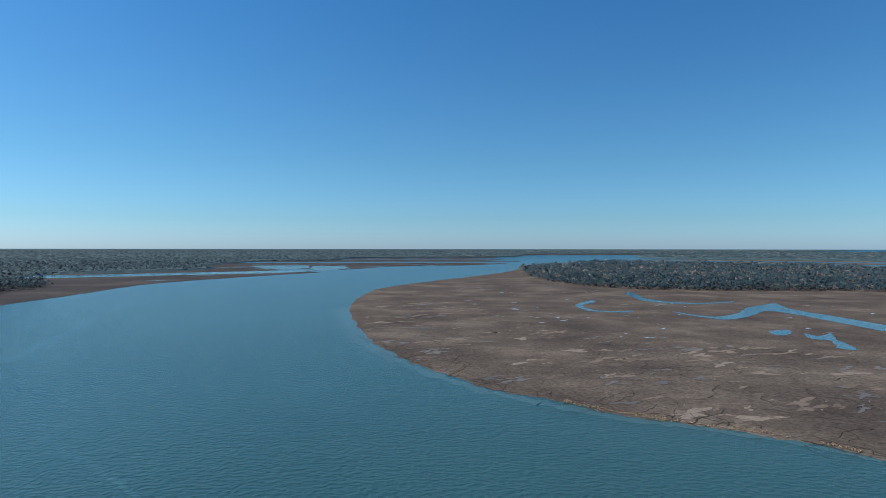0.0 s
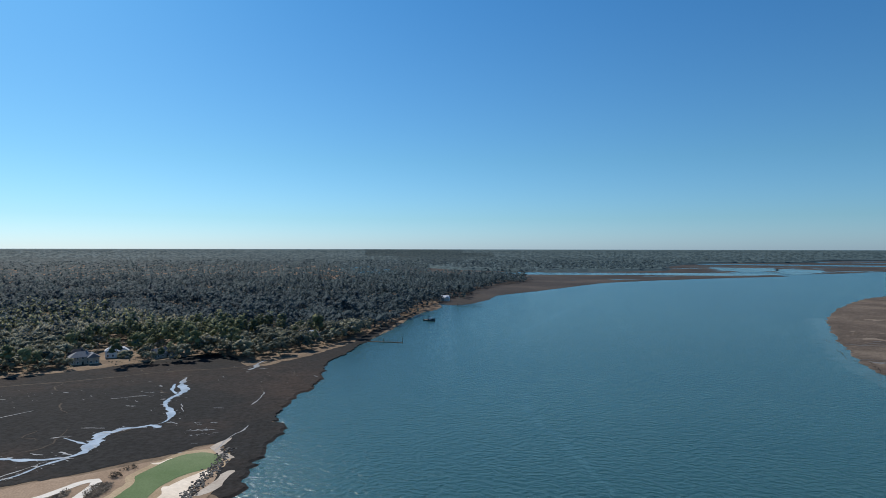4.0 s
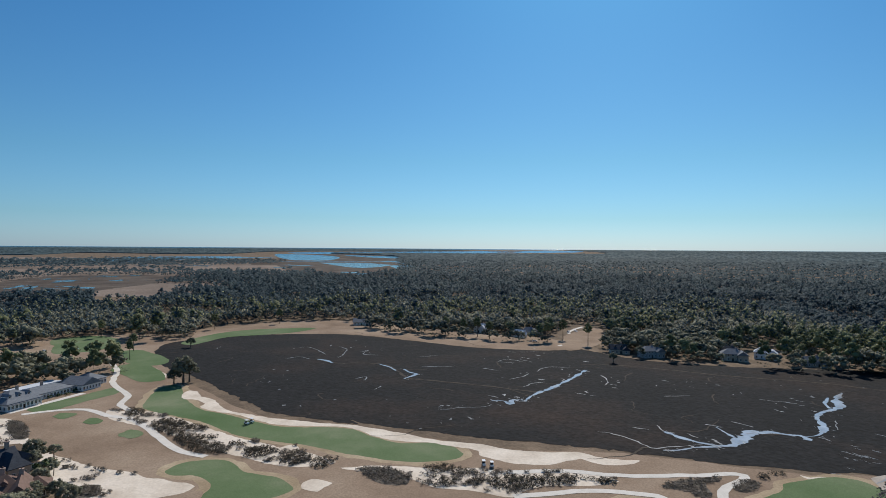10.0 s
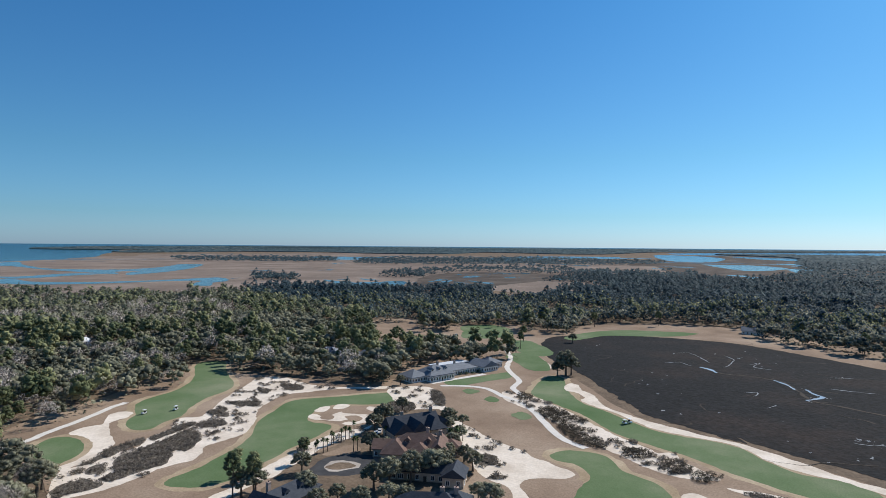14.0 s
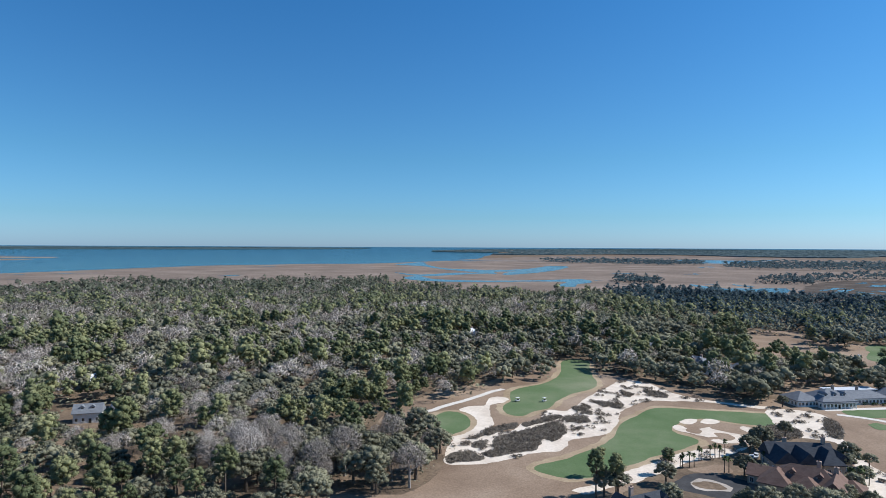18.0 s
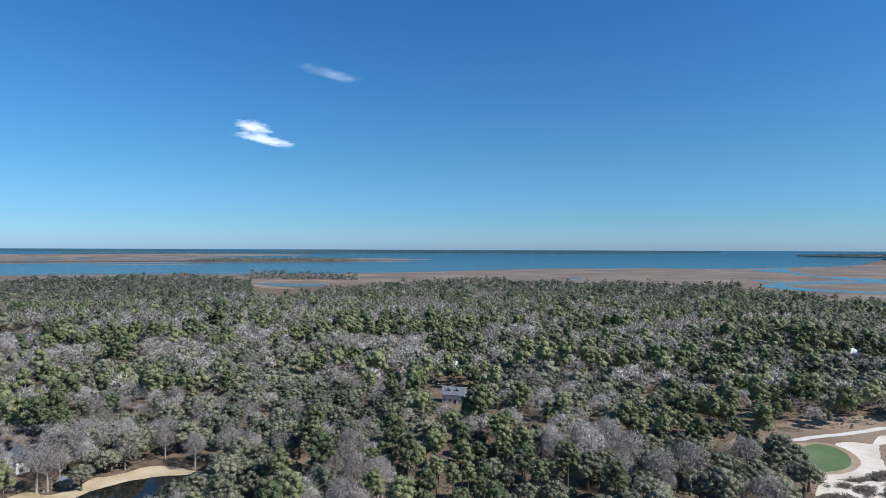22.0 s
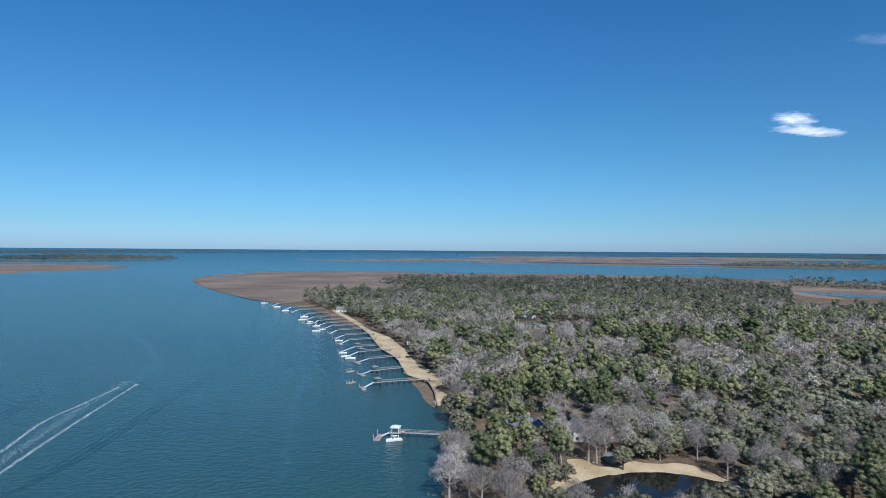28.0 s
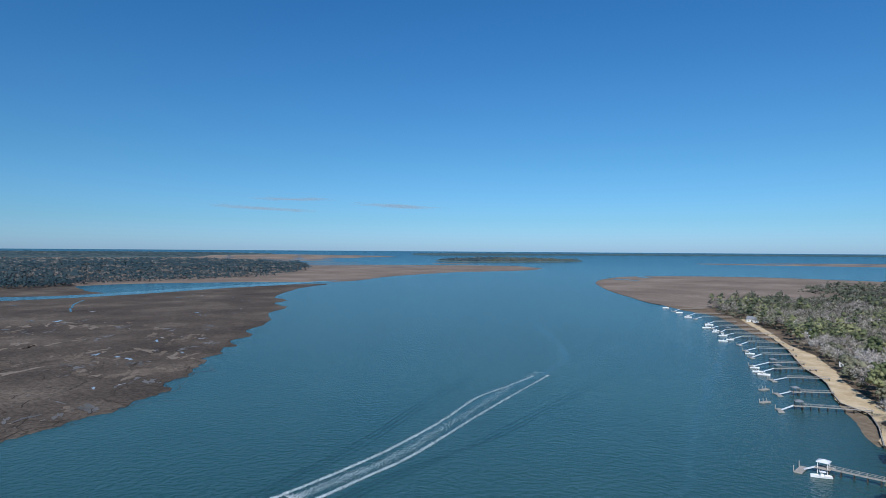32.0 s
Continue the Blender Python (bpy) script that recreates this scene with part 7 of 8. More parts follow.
building("house", "dark slate house with steep gables in the trees", "house", (-186, -176), 159.4, [
    (0, 2, 22, 9, 4.4, 4.2, False), (-8, -2, 7.5, 12, 4.2, 4.0, False), (-1, -3, 6, 11, 4.4, 3.6, False), (7.5, -2.5, 7, 12, 4.2, 3.8, True), (13, 0, 6, 8, 3.6, 2.8, False)], TANWALL, SLATE, 0, ((9, 2, 10.5), (-4, 3, 9.6)), group="houses by the golf course")
building("house", "low grey-roofed house with a long ridge", "house", (-155, -140), 121.0, [
    (0, 0, 24, 8, 3.6, 2.4, True), (10, -3, 7, 9, 3.8, 2.6, False), (-7, 1, 7, 10, 3.6, 2.2, True)], TANWALL, SLATE, 0, ((4, 1, 7.6),), group="houses by the golf course")
building("house", "grey-roofed house with white chimneys under the oaks", "house", (-130, -117), 128.3, [
    (0, 0, 20, 10, 5.0, 4.0, True), (8, 3, 9, 10, 4.8, 3.6, True)], WHITEWALL, SLATE, 0, ((4, 1, 9.8), (8, 2, 9.4)), group="houses by the golf course")
building("house", "white gabled house with two dormers in the woods", "house", (75, -309), 180.0, [
    (0, 0, 11, 7, 4.6, 3.4, False)], WHITEWALL, GREYROOF, 2, (), group="houses in the woods")
building("house", "grey hip-roofed house among the trees", "house", (61, -316), -176.4, [
    (0, 0, 13, 12, 4.4, 4.2, True), (8, 2, 8, 8, 4.0, 3.0, True)], TANWALL, GREYROOF, 0, ((3, 2, 9),), group="houses in the woods")
building("house", "large grey-roofed house above the pond", "house", (216, -153), -127.6, [
    (0, 0, 18, 10, 5.2, 3.6, True), (9, -1, 8, 10, 5.0, 3.4, True)], TANWALL, GREYROOF, 0, ((-4, 1, 10.2), (5, 1, 9.6)), group="houses in the woods")
building("house", "white gabled cottage with a steep grey roof", "house", (200, -173), -110.0, [
    (0, 0, 6.5, 8, 4.8, 3.6, False), (-5, 2, 6, 6, 3.4, 2.4, False)], WHITEWALL, GREYROOF, 0, (), group="houses in the woods")

# smaller houses among the far trees: place, wall, roof, width
FAR_HOUSES = [
    ((-472, 183), "white", "metal", 13), ((-466, 100), "grey", "grey", 14), ((-480, 80), "tan", "slate", 12), ((-462, 157), "tan", "grey", 15),
    ((-446, 205), "grey", "grey", 13), ((-581, -30), "white", "metal", 11), ((-554, 7), "white", "metal", 10), ((-616, -154), "white", "grey", 16),
    ((-474, 102), "grey", "grey", 14), ((-592, -28), "tan", "grey", 12), ((-574, 15), "white", "grey", 12), ((-475, 159), "grey", "slate", 13),
    ((-445, 335), "tan", "metal", 14), ((-609, 712), "white", "metal", 12), ((-513, 222), "white", "grey", 12),
]
FAR_HOUSES += [
    ((-271, -323), "white", "grey", 15), ((-266, -337), "grey", "slate", 12), ((-289, -408), "white", "metal", 11), ((-369, -637), "tan", "brown", 13),
    ((-288, -315), "grey", "grey", 12), ((-275, -322), "white", "grey", 15), ((-273, -339), "grey", "grey", 13), ((-174, -507), "white", "metal", 9), ((-58, -480), "grey", "metal", 12),
]
FAR_HOUSES += [
    ((746, -257), "white", "grey", 11), ((634, -266), "tan", "metal", 16), ((573, -250), "white", "metal", 12), ((461, -224), "white", "grey", 13),
    ((500, -239), "tan", "brown", 12), ((601, -403), "white", "grey", 12), ((586, -429), "white", "grey", 14), ((550, -516), "grey", "grey", 13),
    ((537, -544), "white", "grey", 12), ((1084, -752), "white", "grey", 13), ((1075, -775), "tan", "grey", 12), ((729, -701), "white", "metal", 13),
    ((1095, -1120), "white", "grey", 13), ((1090, -1140), "white", "metal", 11), ((736, -717), "white", "grey", 13), ((544, -509), "tan", "grey", 12), ((-177, -507), "white", "metal", 11),
    ((1120, -1165), "white", "metal", 14), ((385, -311), "tan", "grey", 10), ((89, -379), "white", "metal", 7),
]
WALLS = {"white": (WHITEWALL, "white-walled"), "grey": (GREYWALL, "grey-walled"), "tan": (TANWALL, "tan-walled")}
ROOFS = {"metal": (METALROOF, "a pale metal roof"), "grey": (GREYROOF, "a grey shingle roof"), "slate": (SLATE, "a dark slate roof"), "brown": (BROWNROOF, "a brown tile roof")}
hr = random.Random(12)
for at, wk, rk, w in FAR_HOUSES:
    face = math.degrees(math.atan2(at[1], at[0])) - 90 + hr.uniform(-35, 35)
    hh = hr.choice((3.6, 5.2))
    wings = [(0, 0, w, w * 0.62, hh, 3.2, hr.random() < 0.5), (w * 0.42, -w * 0.22, w * 0.45, w * 0.5, hh - 0.4, 2.6, False)]
    building("house", WALLS[wk][1] + " house with " + ROOFS[rk][1] + " among trees", "house", at, face, wings, WALLS[wk][0], ROOFS[rk][0], hr.choice((0, 0, 2)), ((w * 0.2, 1.0, hh + 4.0),), 2.8, "houses among the trees")

# ---- docks ----
def dock(shore, head, end, roof="", boats=0, label="long timber dock with a gangway and float"):
    """A walkway on piles from the shore to its head, a sloping gangway, and a float; roof: '', 'gazebo' or 'lift'."""
    a, b, c = Vector(shore), Vector(head), Vector(end)
    root = new("dock")
    yaw = math.degrees(math.atan2((b - a).y, (b - a).x))
    L = (b - a).length
    root.matrix_world = pose(a.x, a.y, TIDE - 0.2, 0, 0, yaw)
    w, z = 0.85, 2.3
    part("walkway", *box(-1.0, -w, z - 0.15, L + 2.0, w, z), TIMBER, root)
    for s, nm in ((-w, "rail"), (w, "rail")):
        part(nm, *merged([box(0, s - 0.05, z + 0.95, L + 1.5, s + 0.05, z + 1.05)] + [box(x - 0.05, s - 0.05, z, x + 0.05, s + 0.05, z + 0.95) for x in np.arange(0, L + 1, 2.4)]), TIMBER, root)
    n = max(2, int(L / 3.4))
    pm = None
    for k in range(n + 1):
        for s in (-w + 0.1, w - 0.1):
            if pm is None:
                o = part("piling", *tube([(0, 0, -1.5), (0, 0, z - 0.15)], [0.17, 0.15], 7), DARKTIMBER, root)
                pm = o.data
            else:
                o = new("piling", pm)
                o.parent = root
            o.location = (L * k / n, s, 0)
    head_w = 2.2
    if roof:
        part("pier_head", *box(L - 1.0, -head_w, z - 0.2, L + 4.0, head_w, z + 0.02), TIMBER, root)
        for x in (L - 0.1, L + 3.1):
            for s in (-1.5, 1.5):
                part("post", *tube([(x, s, -1.5), (x, s, z + 2.4)], [0.16, 0.13], 6), DARKTIMBER if roof != "white" else TRIM, root)
        part("roof", *moved(roof_mesh(3.6, 3.4, z + 2.4, 0.7, True, 0.3), L + 1.5, 0), METALROOF if roof == "white" else GREYROOF, root, "pale metal hip roof" if roof == "white" else "grey shingle hip roof")
        if roof == "white":
            part("lower_deck", *box(L - 1.5, -4.2, z - 1.0, L + 4.2, -2.2, z - 0.8), TRIM, root)
    d = c - b
    cy, sy = math.cos(radians(-yaw)), math.sin(radians(-yaw))
    e = Vector((L + d.x * cy - d.y * sy, d.x * sy + d.y * cy))
    s0 = Vector((L + (3.8 if roof else 1.8), 0))
    g = e - s0
    ga = math.degrees(math.atan2(g.y, g.x))
    gl = max(g.length - 1.0, 2.0)
    v, f = box(0, -0.6, -0.1, gl, 0.6, 0.08)
    v = [(x, y, q + (z - 0.1) * (1 - x / gl) + 0.75 * x / gl) for x, y, q in v]
    part("gangway", *moved((v, f), s0.x, s0.y, 0, ga), METALROOF, root, "pale aluminium gangway")
    fl = part("float", *moved(box(-1.3, -4.2, -0.2, 1.3, 4.2, 0.55), e.x, e.y), TIMBER, root)
    for s in (-3.6, 3.6):
        part("guide_pile", *moved(tube([(1.5, s, -1.5), (1.5, s, 2.5)], [0.17, 0.15], 7), e.x, e.y), TIMBER, root)
    return tagged(root, label, "dock", "docks along the beach")


DOCKS = [
    ((224, -127), (238, -108), (241, -100), "white"), ((329, -169), (334, -139), (330, -127), "gazebo"), ((368, -169), (368, -151), (367, -140), "gazebo"),
    ((410, -186), (409, -163), (407, -152), ""), ((441, -192), (440, -169), (434, -155), "gazebo"), ((464, -194), (464, -175), (455, -157), "gazebo"),
    ((501, -204), (501, -181), (493, -169), ""), ((531, -214), (532, -188), (526, -176), ""), ((568, -221), (567, -193), (559, -182), ""),
    ((598, -228), (602, -199), (597, -188), ""), ((628, -234), (627, -201), (622, -189), ""), ((658, -232), (654, -203), (647, -193), "gazebo"),
    ((696, -234), (684, -203), (677, -192), ""), ((730, -234), (727, -211), (718, -200), ""), ((780, -245), (778, -212), (768, -200), ""),
    ((821, -249), (819, -214), (807, -202), ""), ((899, -248), (884, -212), (862, -197), ""),
]
for s_, h_, e_2, rf in DOCKS:
    lb = "timber dock with a white-roofed boat shelter over the river" if rf == "white" else "timber dock with a small roofed pier head" if rf else "long timber dock with a gangway and float"
    dock(s_, h_, e_2, rf, label=lb)


def motorboat(at, yaw, size=1.0, cabin=True):
    """An open motorboat: curved hull, deck, console and outboard."""
    root = new("motorboat")
    root.matrix_world = pose(at[0], at[1], TIDE, 0, 0, yaw) @ Matrix.Scale(size, 4)
    st = [(-3.4, 1.05, 0.75), (-1.5, 1.2, 0.8), (0.8, 1.15, 0.9), (2.4, 0.75, 1.05), (3.6, 0.05, 1.25)]
    v = []
    for x, w, h in st:
        v += [(x, -w, h), (x, -w * 0.75, 0.1), (x, 0, -0.3), (x, w * 0.75, 0.1), (x, w, h)]
    f = [(i * 5 + k, i * 5 + k + 1, i * 5 + k + 6, i * 5 + k + 5) for i in range(4) for k in range(4)]
    f.append((0, 4, 3, 2, 1))
    part("hull", v, f, GEL, root)
    dv = [(x, s * w * 0.9, h - 0.25) for x, w, h in st for s in (-1, 1)]
    part("deck", dv, [(i * 2, i * 2 + 2, i * 2 + 3, i * 2 + 1) for i in range(4)], TURQ, root)
    part("console", *box(-0.5, -0.45, 0.5, 0.3, 0.45, 1.5), GEL, root)
    part("outboard", *merged([box(-4.0, -0.25, 0.4, -3.4, 0.25, 1.3), box(-3.8, -0.1, -0.6, -3.6, 0.1, 0.4)]), PLASTIC, root)
    if cabin:
        t = part("canopy", *box(-1.3, -0.85, 2.15, 0.8, 0.85, 2.25), TURQ, root)
        for x in (-1.1, 0.6):
            for s in (-0.75, 0.75):
                part("canopy_pole", *tube([(x, s, 0.6), (x, s, 2.16)], [0.03, 0.03], 5), TRIM, root)
    return tagged(root, "small white motorboat moored by a dock", "boat", "boats at the docks")


BOATS = [(434, -153), (449, -156), (511, -174), (424, -153), (590, -184), (618, -186), (659, -192), (706, -198), (679, -188), (645, -187), (580, -175), (786, -196), (843, -199), (911, -197), (234, -104)]
br = random.Random(3)
for i, p in enumerate(BOATS):
    motorboat(p, br.choice((75, 255)) + br.uniform(-15, 15), br.uniform(0.85, 1.25), br.random() < 0.6)
for p in ((379, -137), (347, -126)):
    root = new("mooring_float")
    root.matrix_world = pose(p[0], p[1], TIDE, 0, 0, -60)
    part("deck", *box(-3.2, -1.1, -0.2, 3.2, 1.1, 0.5), TIMBER, root)
    for x in (-2.6, 0, 2.6):
        part("pile", *tube([(x, 1.25, -1.5), (x, 1.25, 1.9)], [0.16, 0.14], 7), TIMBER, root)
    tagged(root, "free-standing timber float held by weathered piles", "float", "mooring floats")

# timber bulkhead along the beach
corners = [(610.5, -226), (536.5, -211.5), (489, -198.5), (448, -187.5), (418, -184), (397.5, -179.5), (370, -170), (347.5, -163.5), (327.5, -166.5), (321, -165), (301.5, -158), (273, -145), (270.5, -148.5), (259.5, -144.5)]
bl = [np.array(corners[0], float)]
for c_ in corners[1:]:
    c_ = np.array(c_, float)
    n_ = max(1, int(np.linalg.norm(c_ - bl[-1]) / 3.0))
    bl += [bl[-1] + (c_ - bl[-1]) * (m_ + 1) / n_ for m_ in range(n_)]
wall_root = new("bulkhead")
tagged(wall_root, "dark timber bulkhead holding the beach", "sea wall")
for i in range(len(bl) - 1):
    a, b = Vector(bl[i]), Vector(bl[i + 1])
    d = b - a
    ang = math.degrees(math.atan2(d.y, d.x))
    part("panel", *moved(box(0, -0.12, -0.6, d.length, 0.12, 1.75), a.x, a.y, 0, ang), DARKTIMBER, wall_root)
    part("cap", *moved(box(-0.05, -0.28, 1.75, d.length + 0.05, 0.28, 1.9), a.x, a.y, 0, ang), TIMBER, wall_root)
    part("post", *moved(box(-0.14, -0.34, -0.9, 0.14, -0.12, 1.95), a.x, a.y, 0, ang), DARKTIMBER, wall_root)

# old pier, low dock and shrimp boat across the bay
def old_pier(a, b, n, z, label):
    root = new("old_pier")
    a, b = Vector(a), Vector(b)
    root.matrix_world = pose(a.x, a.y, 0, 0, 0, math.degrees(math.atan2((b - a).y, (b - a).x)))
    L = (b - a).length
    for k in range(n):
        for s in (-1.6, 1.6):
            part("piling", *moved(tube([(0, 0, -1.5), (0, 0, z + 0.3)], [0.28, 0.24], 7), L * k / (n - 1), s), DARKTIMBER, root)
        part("cross_beam", *moved(box(-0.2, -2.0, z - 0.5, 0.2, 2.0, z - 0.1), L * k / (n - 1), 0), DARKTIMBER, root)
    part("deck", *box(-1, -1.8, z - 0.1, L + 1, 1.8, z + 0.15), DARKTIMBER, root)
    return tagged(root, label, "pier")


old_pier((-546, 665), (-519, 686), 14, 3.2, "old dark timber pier on close-set piles")
root = new("low_dock")
a, b = Vector((-399, 353)), Vector((-365, 371))
L = (b - a).length
root.matrix_world = pose(a.x, a.y, 0, 0, 0, math.degrees(math.atan2((b - a).y, (b - a).x)))
part("deck", *box(0, -1.1, 0.5, L, 1.1, 0.85), DARKTIMBER, root)
for k in range(6):
    part("piling", *moved(tube([(0, 0, -1.5), (0, 0, 3.6 if k < 5 else 5.2)], [0.24, 0.2], 7), L * (0.45 + 0.11 * k), 1.3), DARKTIMBER, root)
tagged(root, "low dark dock with tall guide piles", "dock")

root = new("shrimp_boat")
root.matrix_world = pose(-455, 505, TIDE, 0, 0, 25)
st = [(-6.5, 2.0, 1.4), (-3, 2.4, 1.3), (2, 2.3, 1.7), (5, 1.4, 2.3), (7, 0.06, 3.0)]
v = []
for x, w, h in st:
    v += [(x, -w, h), (x, -w * 0.8, 0.0), (x, 0, -0.8), (x, w * 0.8, 0.0), (x, w, h)]
f = [(i * 5 + k, i * 5 + k + 1, i * 5 + k + 6, i * 5 + k + 5) for i in range(4) for k in range(4)] + [(0, 4, 3, 2, 1)]
part("hull", v, f, NAVY, root)
part("deck", [(x, s * w * 0.95, h - 0.3) for x, w, h in st for s in (-1, 1)], [(i * 2, i * 2 + 2, i * 2 + 3, i * 2 + 1) for i in range(4)], TIMBER, root)
part("wheelhouse", *box(0.2, -1.3, 1.2, 3.4, 1.3, 4.0), GEL, root, "white wheelhouse")
part("wheelhouse_window", *box(3.38, -1.0, 2.8, 3.44, 1.0, 3.5), GLASS, root)
part("mast", *tube([(-0.6, 0, 1.0), (-0.6, 0, 12.5)], [0.16, 0.09], 7), DARKTIMBER, root)
for s in (-1, 1):
    part("outrigger", *tube([(-0.4, s * 1.6, 1.2), (-1.0, s * 3.4, 11.0)], [0.14, 0.08], 6), DARKTIMBER, root)
    part("stay", *tube([(-0.6, 0, 12.2), (-1.0, s * 3.4, 11.0)], [0.04, 0.04], 4), DARKTIMBER, root)
part("boom", *tube([(-0.6, 0, 4.5), (-5.5, 0, 7.5)], [0.1, 0.07], 6), DARKTIMBER, root)
part("winch", *tube([(-2.2, -0.7, 1.6), (-2.2, 0.7, 1.6)], [0.4, 0.4], 8), PLASTIC, root)
tagged(root, "anchored dark-hulled shrimp boat with raised outriggers", "boat")

# riprap along the point
rp = smooth([(-175, 86), (-186, 92), (-194, 100), (-200, 107), (-209, 117), (-217, 123), (-222, 128)], False, 1.0)
rv, rf = [], []
rr_ = random.Random(8)
ico = bmesh.new()
bmesh.ops.create_icosphere(ico, subdivisions=1, radius=1.0)
iv, if_ = [v.co.copy() for v in ico.verts], [[v.index for v in f.verts] for f in ico.faces]
ico.free()
for p in rp:
    for k in range(15):
        s = rr_.uniform(0.2, 0.5)
        o = len(rv)
        x, y = p[0] + rr_.gauss(0, 1.3), p[1] + rr_.gauss(0, 1.3)
        for q in iv:
            j = 0.75 + 0.5 * rr_.random()
            rv.append((x + q.x * s * j * 1.2, y + q.y * s * j, 1.2 + q.z * s * j * 0.7))
        rf += [tuple(i + o for i in t) for t in if_]
tagged(mesh_object("riprap", rv, rf, ROCK), "heaped grey rocks guarding the point", "rocks", "", "stuff")

# ---- golf carts and cars ----
def golf_cart(at, yaw):
    root = new("golf_cart")
    root.matrix_world = pose(at[0], at[1], 1.3, 0, 0, yaw)
    part("body", *merged([box(-1.15, -0.58, 0.25, 1.15, 0.58, 0.55), box(0.75, -0.55, 0.55, 1.15, 0.55, 0.95), box(-1.15, -0.55, 0.55, -0.45, 0.55, 0.85)]), GEL, root)
    part("seat", *merged([box(-0.5, -0.55, 0.55, 0.05, 0.55, 0.8), box(-0.55, -0.55, 0.8, -0.42, 0.55, 1.25)]), PLASTIC, root)
    part("roof", *box(-1.0, -0.6, 1.82, 0.85, 0.6, 1.9), GEL, root)
    for x in (-0.9, 0.75):
        for s in (-0.52, 0.52):
            part("roof_post", *tube([(x, s, 0.6), (x, s, 1.84)], [0.025, 0.025], 5), PLASTIC, root)
    for x in (-0.8, 0.8):
        for s in (-0.55, 0.55):
            part("wheel", *tube([(x, s - 0.09, 0.23), (x, s + 0.09, 0.23)], [0.23, 0.23], 10), RUBBER, root)
    return tagged(root, "white golf cart with a flat roof on the fairway", "golf cart", "golf carts")


for p, y in (((-261, -117), 60), ((-264, -116), 55), ((-125, -290), 20), ((-138, -286), 30), ((-223, -10), 10), ((-222, -7), 15)):
    golf_cart(p, y)


def car(at, yaw):
    root = new("car")
    root.matrix_world = pose(at[0], at[1], 1.42, 0, 0, yaw)
    prof = [(-2.2, 0.35), (2.2, 0.35), (2.2, 0.8), (1.1, 0.95), (0.5, 1.45), (-1.3, 1.48), (-2.0, 1.0), (-2.2, 0.85)]
    n = len(prof)
    v = [(x, -0.88 if z < 1.2 else -0.7, z) for x, z in prof] + [(x, 0.88 if z < 1.2 else 0.7, z) for x, z in prof]
    f = [tuple(range(n)), tuple(range(2 * n - 1, n - 1, -1))] + [(i, (i + 1) % n + 0, (i + 1) % n + n, i + n) for i in range(n)]
    part("body", v, [tuple(reversed(q)) for q in f], CARPAINT, root)
    part("windscreen", [(1.06, -0.72, 0.99), (1.06, 0.72, 0.99), (0.56, 0.66, 1.42), (0.56, -0.66, 1.42)], [(0, 1, 2, 3)], GLASS, root)
    for s in (-0.82, 0.82):
        part("side_window", *box(-1.4, s - 0.03, 1.0, 0.6, s + 0.03, 1.35), GLASS, root)
    for x in (-1.35, 1.35):
        for s in (-0.85, 0.85):
            part("wheel", *tube([(x, s - 0.1, 0.32), (x, s + 0.1, 0.32)], [0.32, 0.32], 12), RUBBER, root)
    return tagged(root, "pale car parked on the drive", "car", "parked cars")


for p, y in (((-175, -187), 40), ((-178, -188), 40), ((-525, 19), 80), ((-417, -344), 10), ((-280, -312), 30), ((-431, -329), 70), ((-590, 53), 20), ((-596, 60), 20)):
    car(p, y)

# hedges on the club terrace and pond-side shed
for p in ((-297, -236), (-301, -234), (-308, -235), (-293, -238)):
    h = np.array([p])
    root = new("shrub", tri_mesh("shrub", cards(np.random.default_rng(4), 260, np.array([0, 0, 0.7]), np.array([2.2, 1.3, 0.8]), 0.22), HEDGE))
    root.location = (p[0], p[1], 1.0)
    tagged(root, "low clipped green shrub by the terrace", "shrub", "terrace shrubs")
building("shed", "small grey-roofed shed beside the pond", "shed", (173, -166), 20, [(0, 0, 3.4, 2.8, 2.1, 0.9, False)], TANWALL, GREYROOF, 0, (), 2.0)



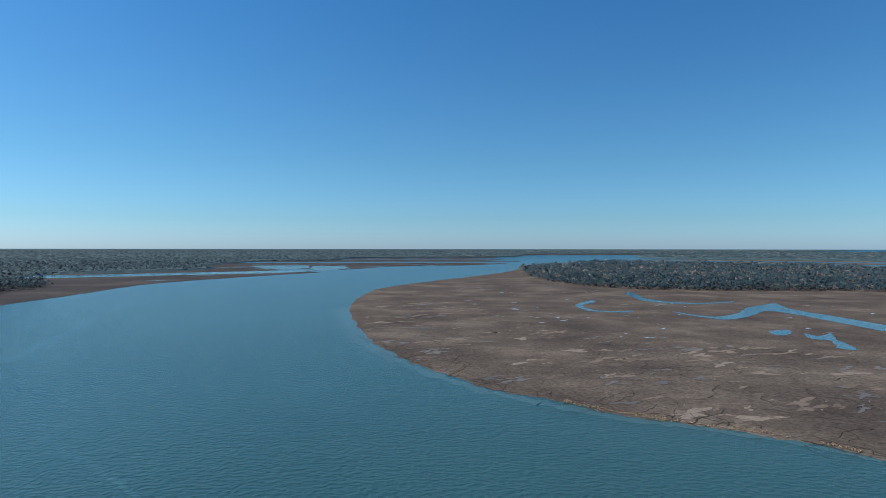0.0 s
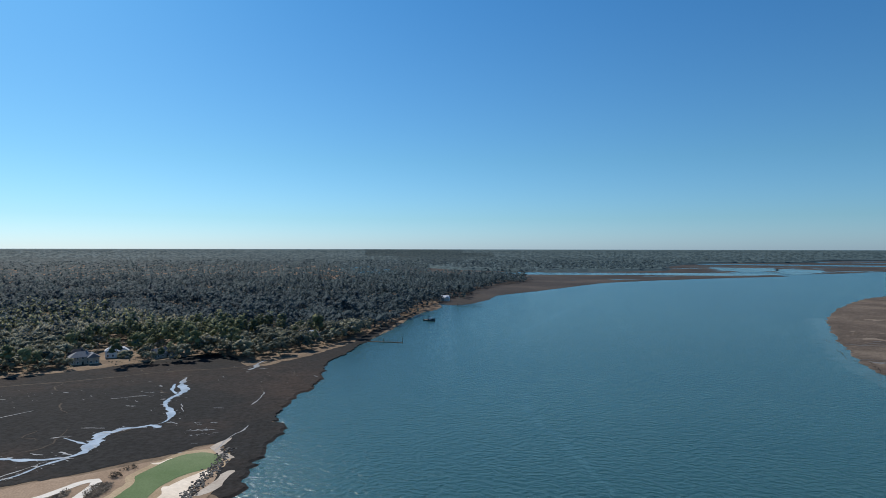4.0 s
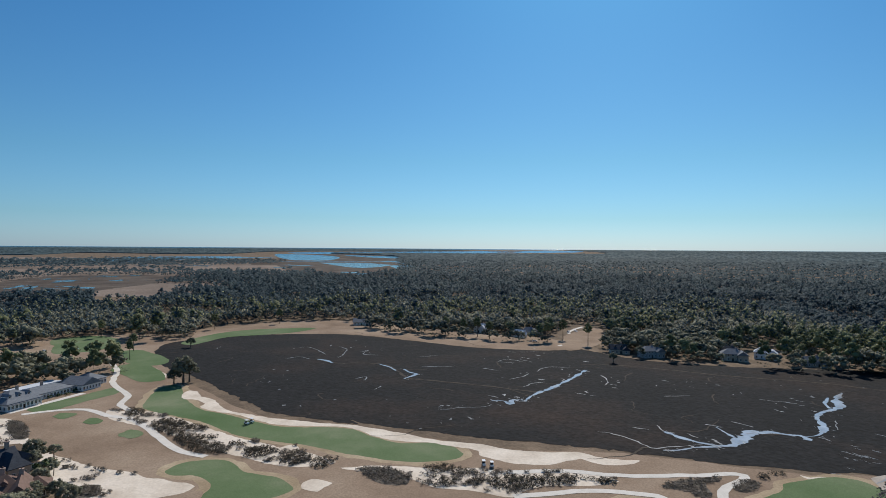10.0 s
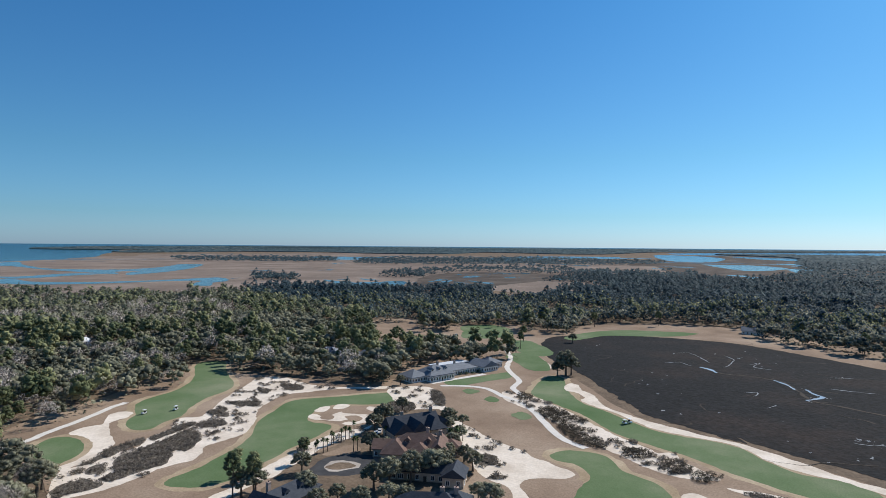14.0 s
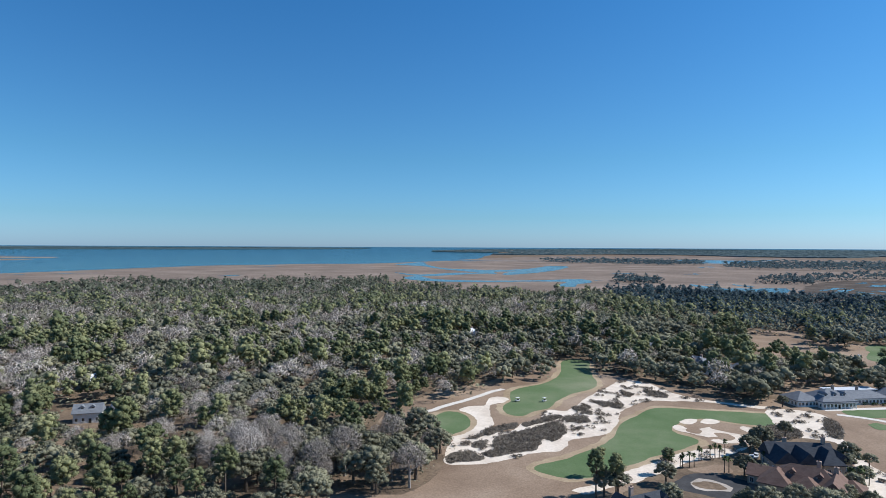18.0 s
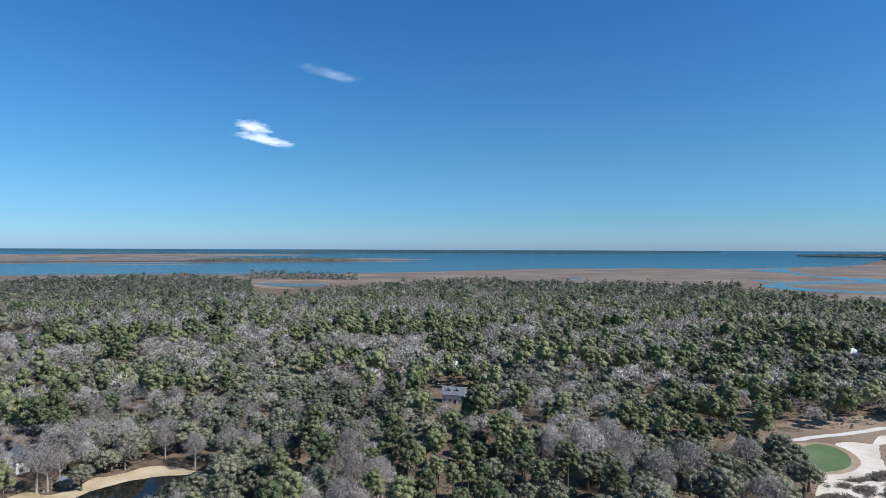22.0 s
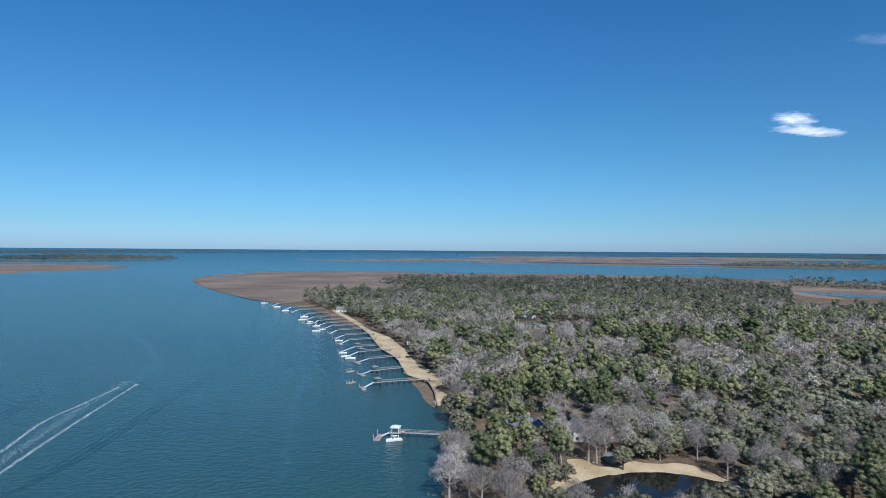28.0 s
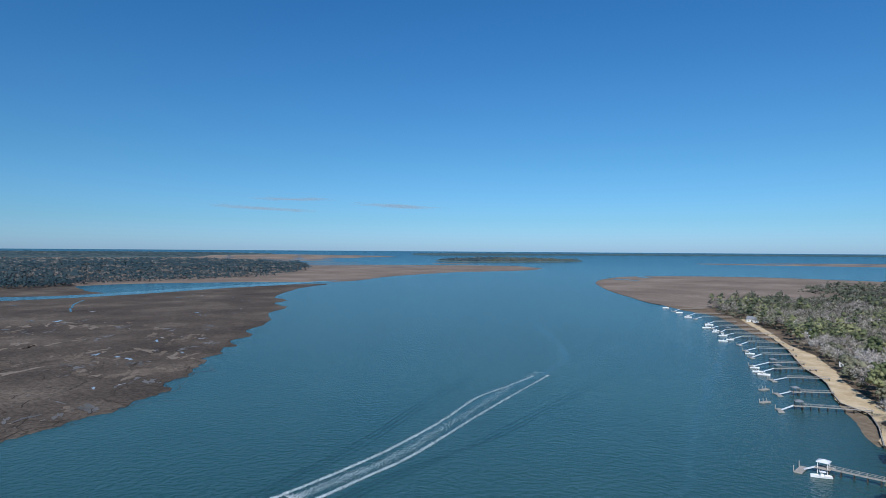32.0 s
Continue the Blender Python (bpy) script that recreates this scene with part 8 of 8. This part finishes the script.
# ---- clouds: thin ragged veils high over the sound ----
def veil(name, dense, white=0.93):
    m = bpy.data.materials.new(name)
    m.use_nodes = True
    nt = m.node_tree
    nt.nodes.clear()
    out, mix, clear, lit, co, no, sep, mul, rmp = (nt.nodes.new("ShaderNode" + k) for k in ("OutputMaterial", "MixShader", "BsdfTransparent", "BsdfTranslucent", "TexCoord", "TexNoise", "SeparateXYZ", "Math", "MapRange"))
    lit.inputs["Color"].default_value = (white, white, white * 1.02, 1)
    no.inputs["Scale"].default_value, no.inputs["Detail"].default_value, no.inputs["Roughness"].default_value = 0.012, 8, 0.6
    nt.links.new(co.outputs["Object"], no.inputs["Vector"])
    nt.links.new(co.outputs["Generated"], sep.inputs[0])

    def calc(op, a, b=None):
        n = nt.nodes.new("ShaderNodeMath")
        n.operation = op
        for i, q in enumerate((a, b)):
            if q is None:
                continue
            if isinstance(q, float):
                n.inputs[i].default_value = q
            else:
                nt.links.new(q, n.inputs[i])
        return n.outputs[0]

    fall = None
    for axis in ("X", "Y"):
        w = calc("SINE", calc("MULTIPLY", sep.outputs[axis], math.pi))
        fall = w if fall is None else calc("MULTIPLY", fall, w)
    both = calc("ADD", calc("MULTIPLY", fall, 0.75), calc("MULTIPLY", no.outputs["Fac"], 0.9))
    rmp.inputs[1].default_value, rmp.inputs[2].default_value, rmp.inputs[3].default_value, rmp.inputs[4].default_value = 0.72, 1.25, 0.0, dense
    nt.links.new(both, rmp.inputs[0])
    nt.links.new(calc("MULTIPLY", rmp.outputs[0], calc("MINIMUM", calc("MULTIPLY", fall, 4.0), 1.0)), mix.inputs[0])
    nt.links.new(clear.outputs[0], mix.inputs[1])
    nt.links.new(lit.outputs[0], mix.inputs[2])
    nt.links.new(mix.outputs[0], out.inputs[0])
    return m


BRIGHT_VEIL, FAINT_VEIL = veil("bright_cloud_veil", 0.85), veil("faint_cloud_veil", 0.11)
GREY_VEIL = veil("grey_cloud_veil", 0.6, 0.30)


def cloud(a, b, width, height, mat, label):
    """A flat ragged wisp from a to b on its level."""
    a, b = Vector(a), Vector(b)
    d = b - a
    L = d.length
    n, m = 12, 4
    v = [(L * i / n, width * (j / m - 0.5), 8 * noise.noise(Vector((i * 0.4, j * 0.5, L)))) for j in range(m + 1) for i in range(n + 1)]
    f = [(j * (n + 1) + i, j * (n + 1) + i + 1, (j + 1) * (n + 1) + i + 1, (j + 1) * (n + 1) + i) for j in range(m) for i in range(n)]
    ob = mesh_object("cloud", v, f, mat)
    ob.matrix_world = pose(a.x, a.y, height, 0, 0, math.degrees(math.atan2(d.y, d.x)))
    ob.visible_shadow = False
    return tagged(ob, label, "cloud", "", "stuff")


cloud((2015.8, -3018.4), (1787.4, -3097.4), 560, 760, BRIGHT_VEIL, "small bright wisp of cloud")
cloud((2065.8, -3069.1), (2041.9, -3820.6), 300, 763, BRIGHT_VEIL, "small bright wisp of cloud")
cloud((1750, -3160), (1494, -3713), 260, 1150, FAINT_VEIL, "faint thin wisp of cloud")
cloud((1651, -3355), (1551, -3713), 200, 1152, FAINT_VEIL, "faint thin wisp of cloud")
cloud((3646, 2148), (4826, 1610), 500, 380, GREY_VEIL, "thin grey streak of cloud low over the sound")
cloud((3720, 1169), (4480, 548), 500, 382, GREY_VEIL, "thin grey streak of cloud low over the sound")
cloud((3464, 1716), (3581, 1055), 400, 384, GREY_VEIL, "thin grey streak of cloud low over the sound")
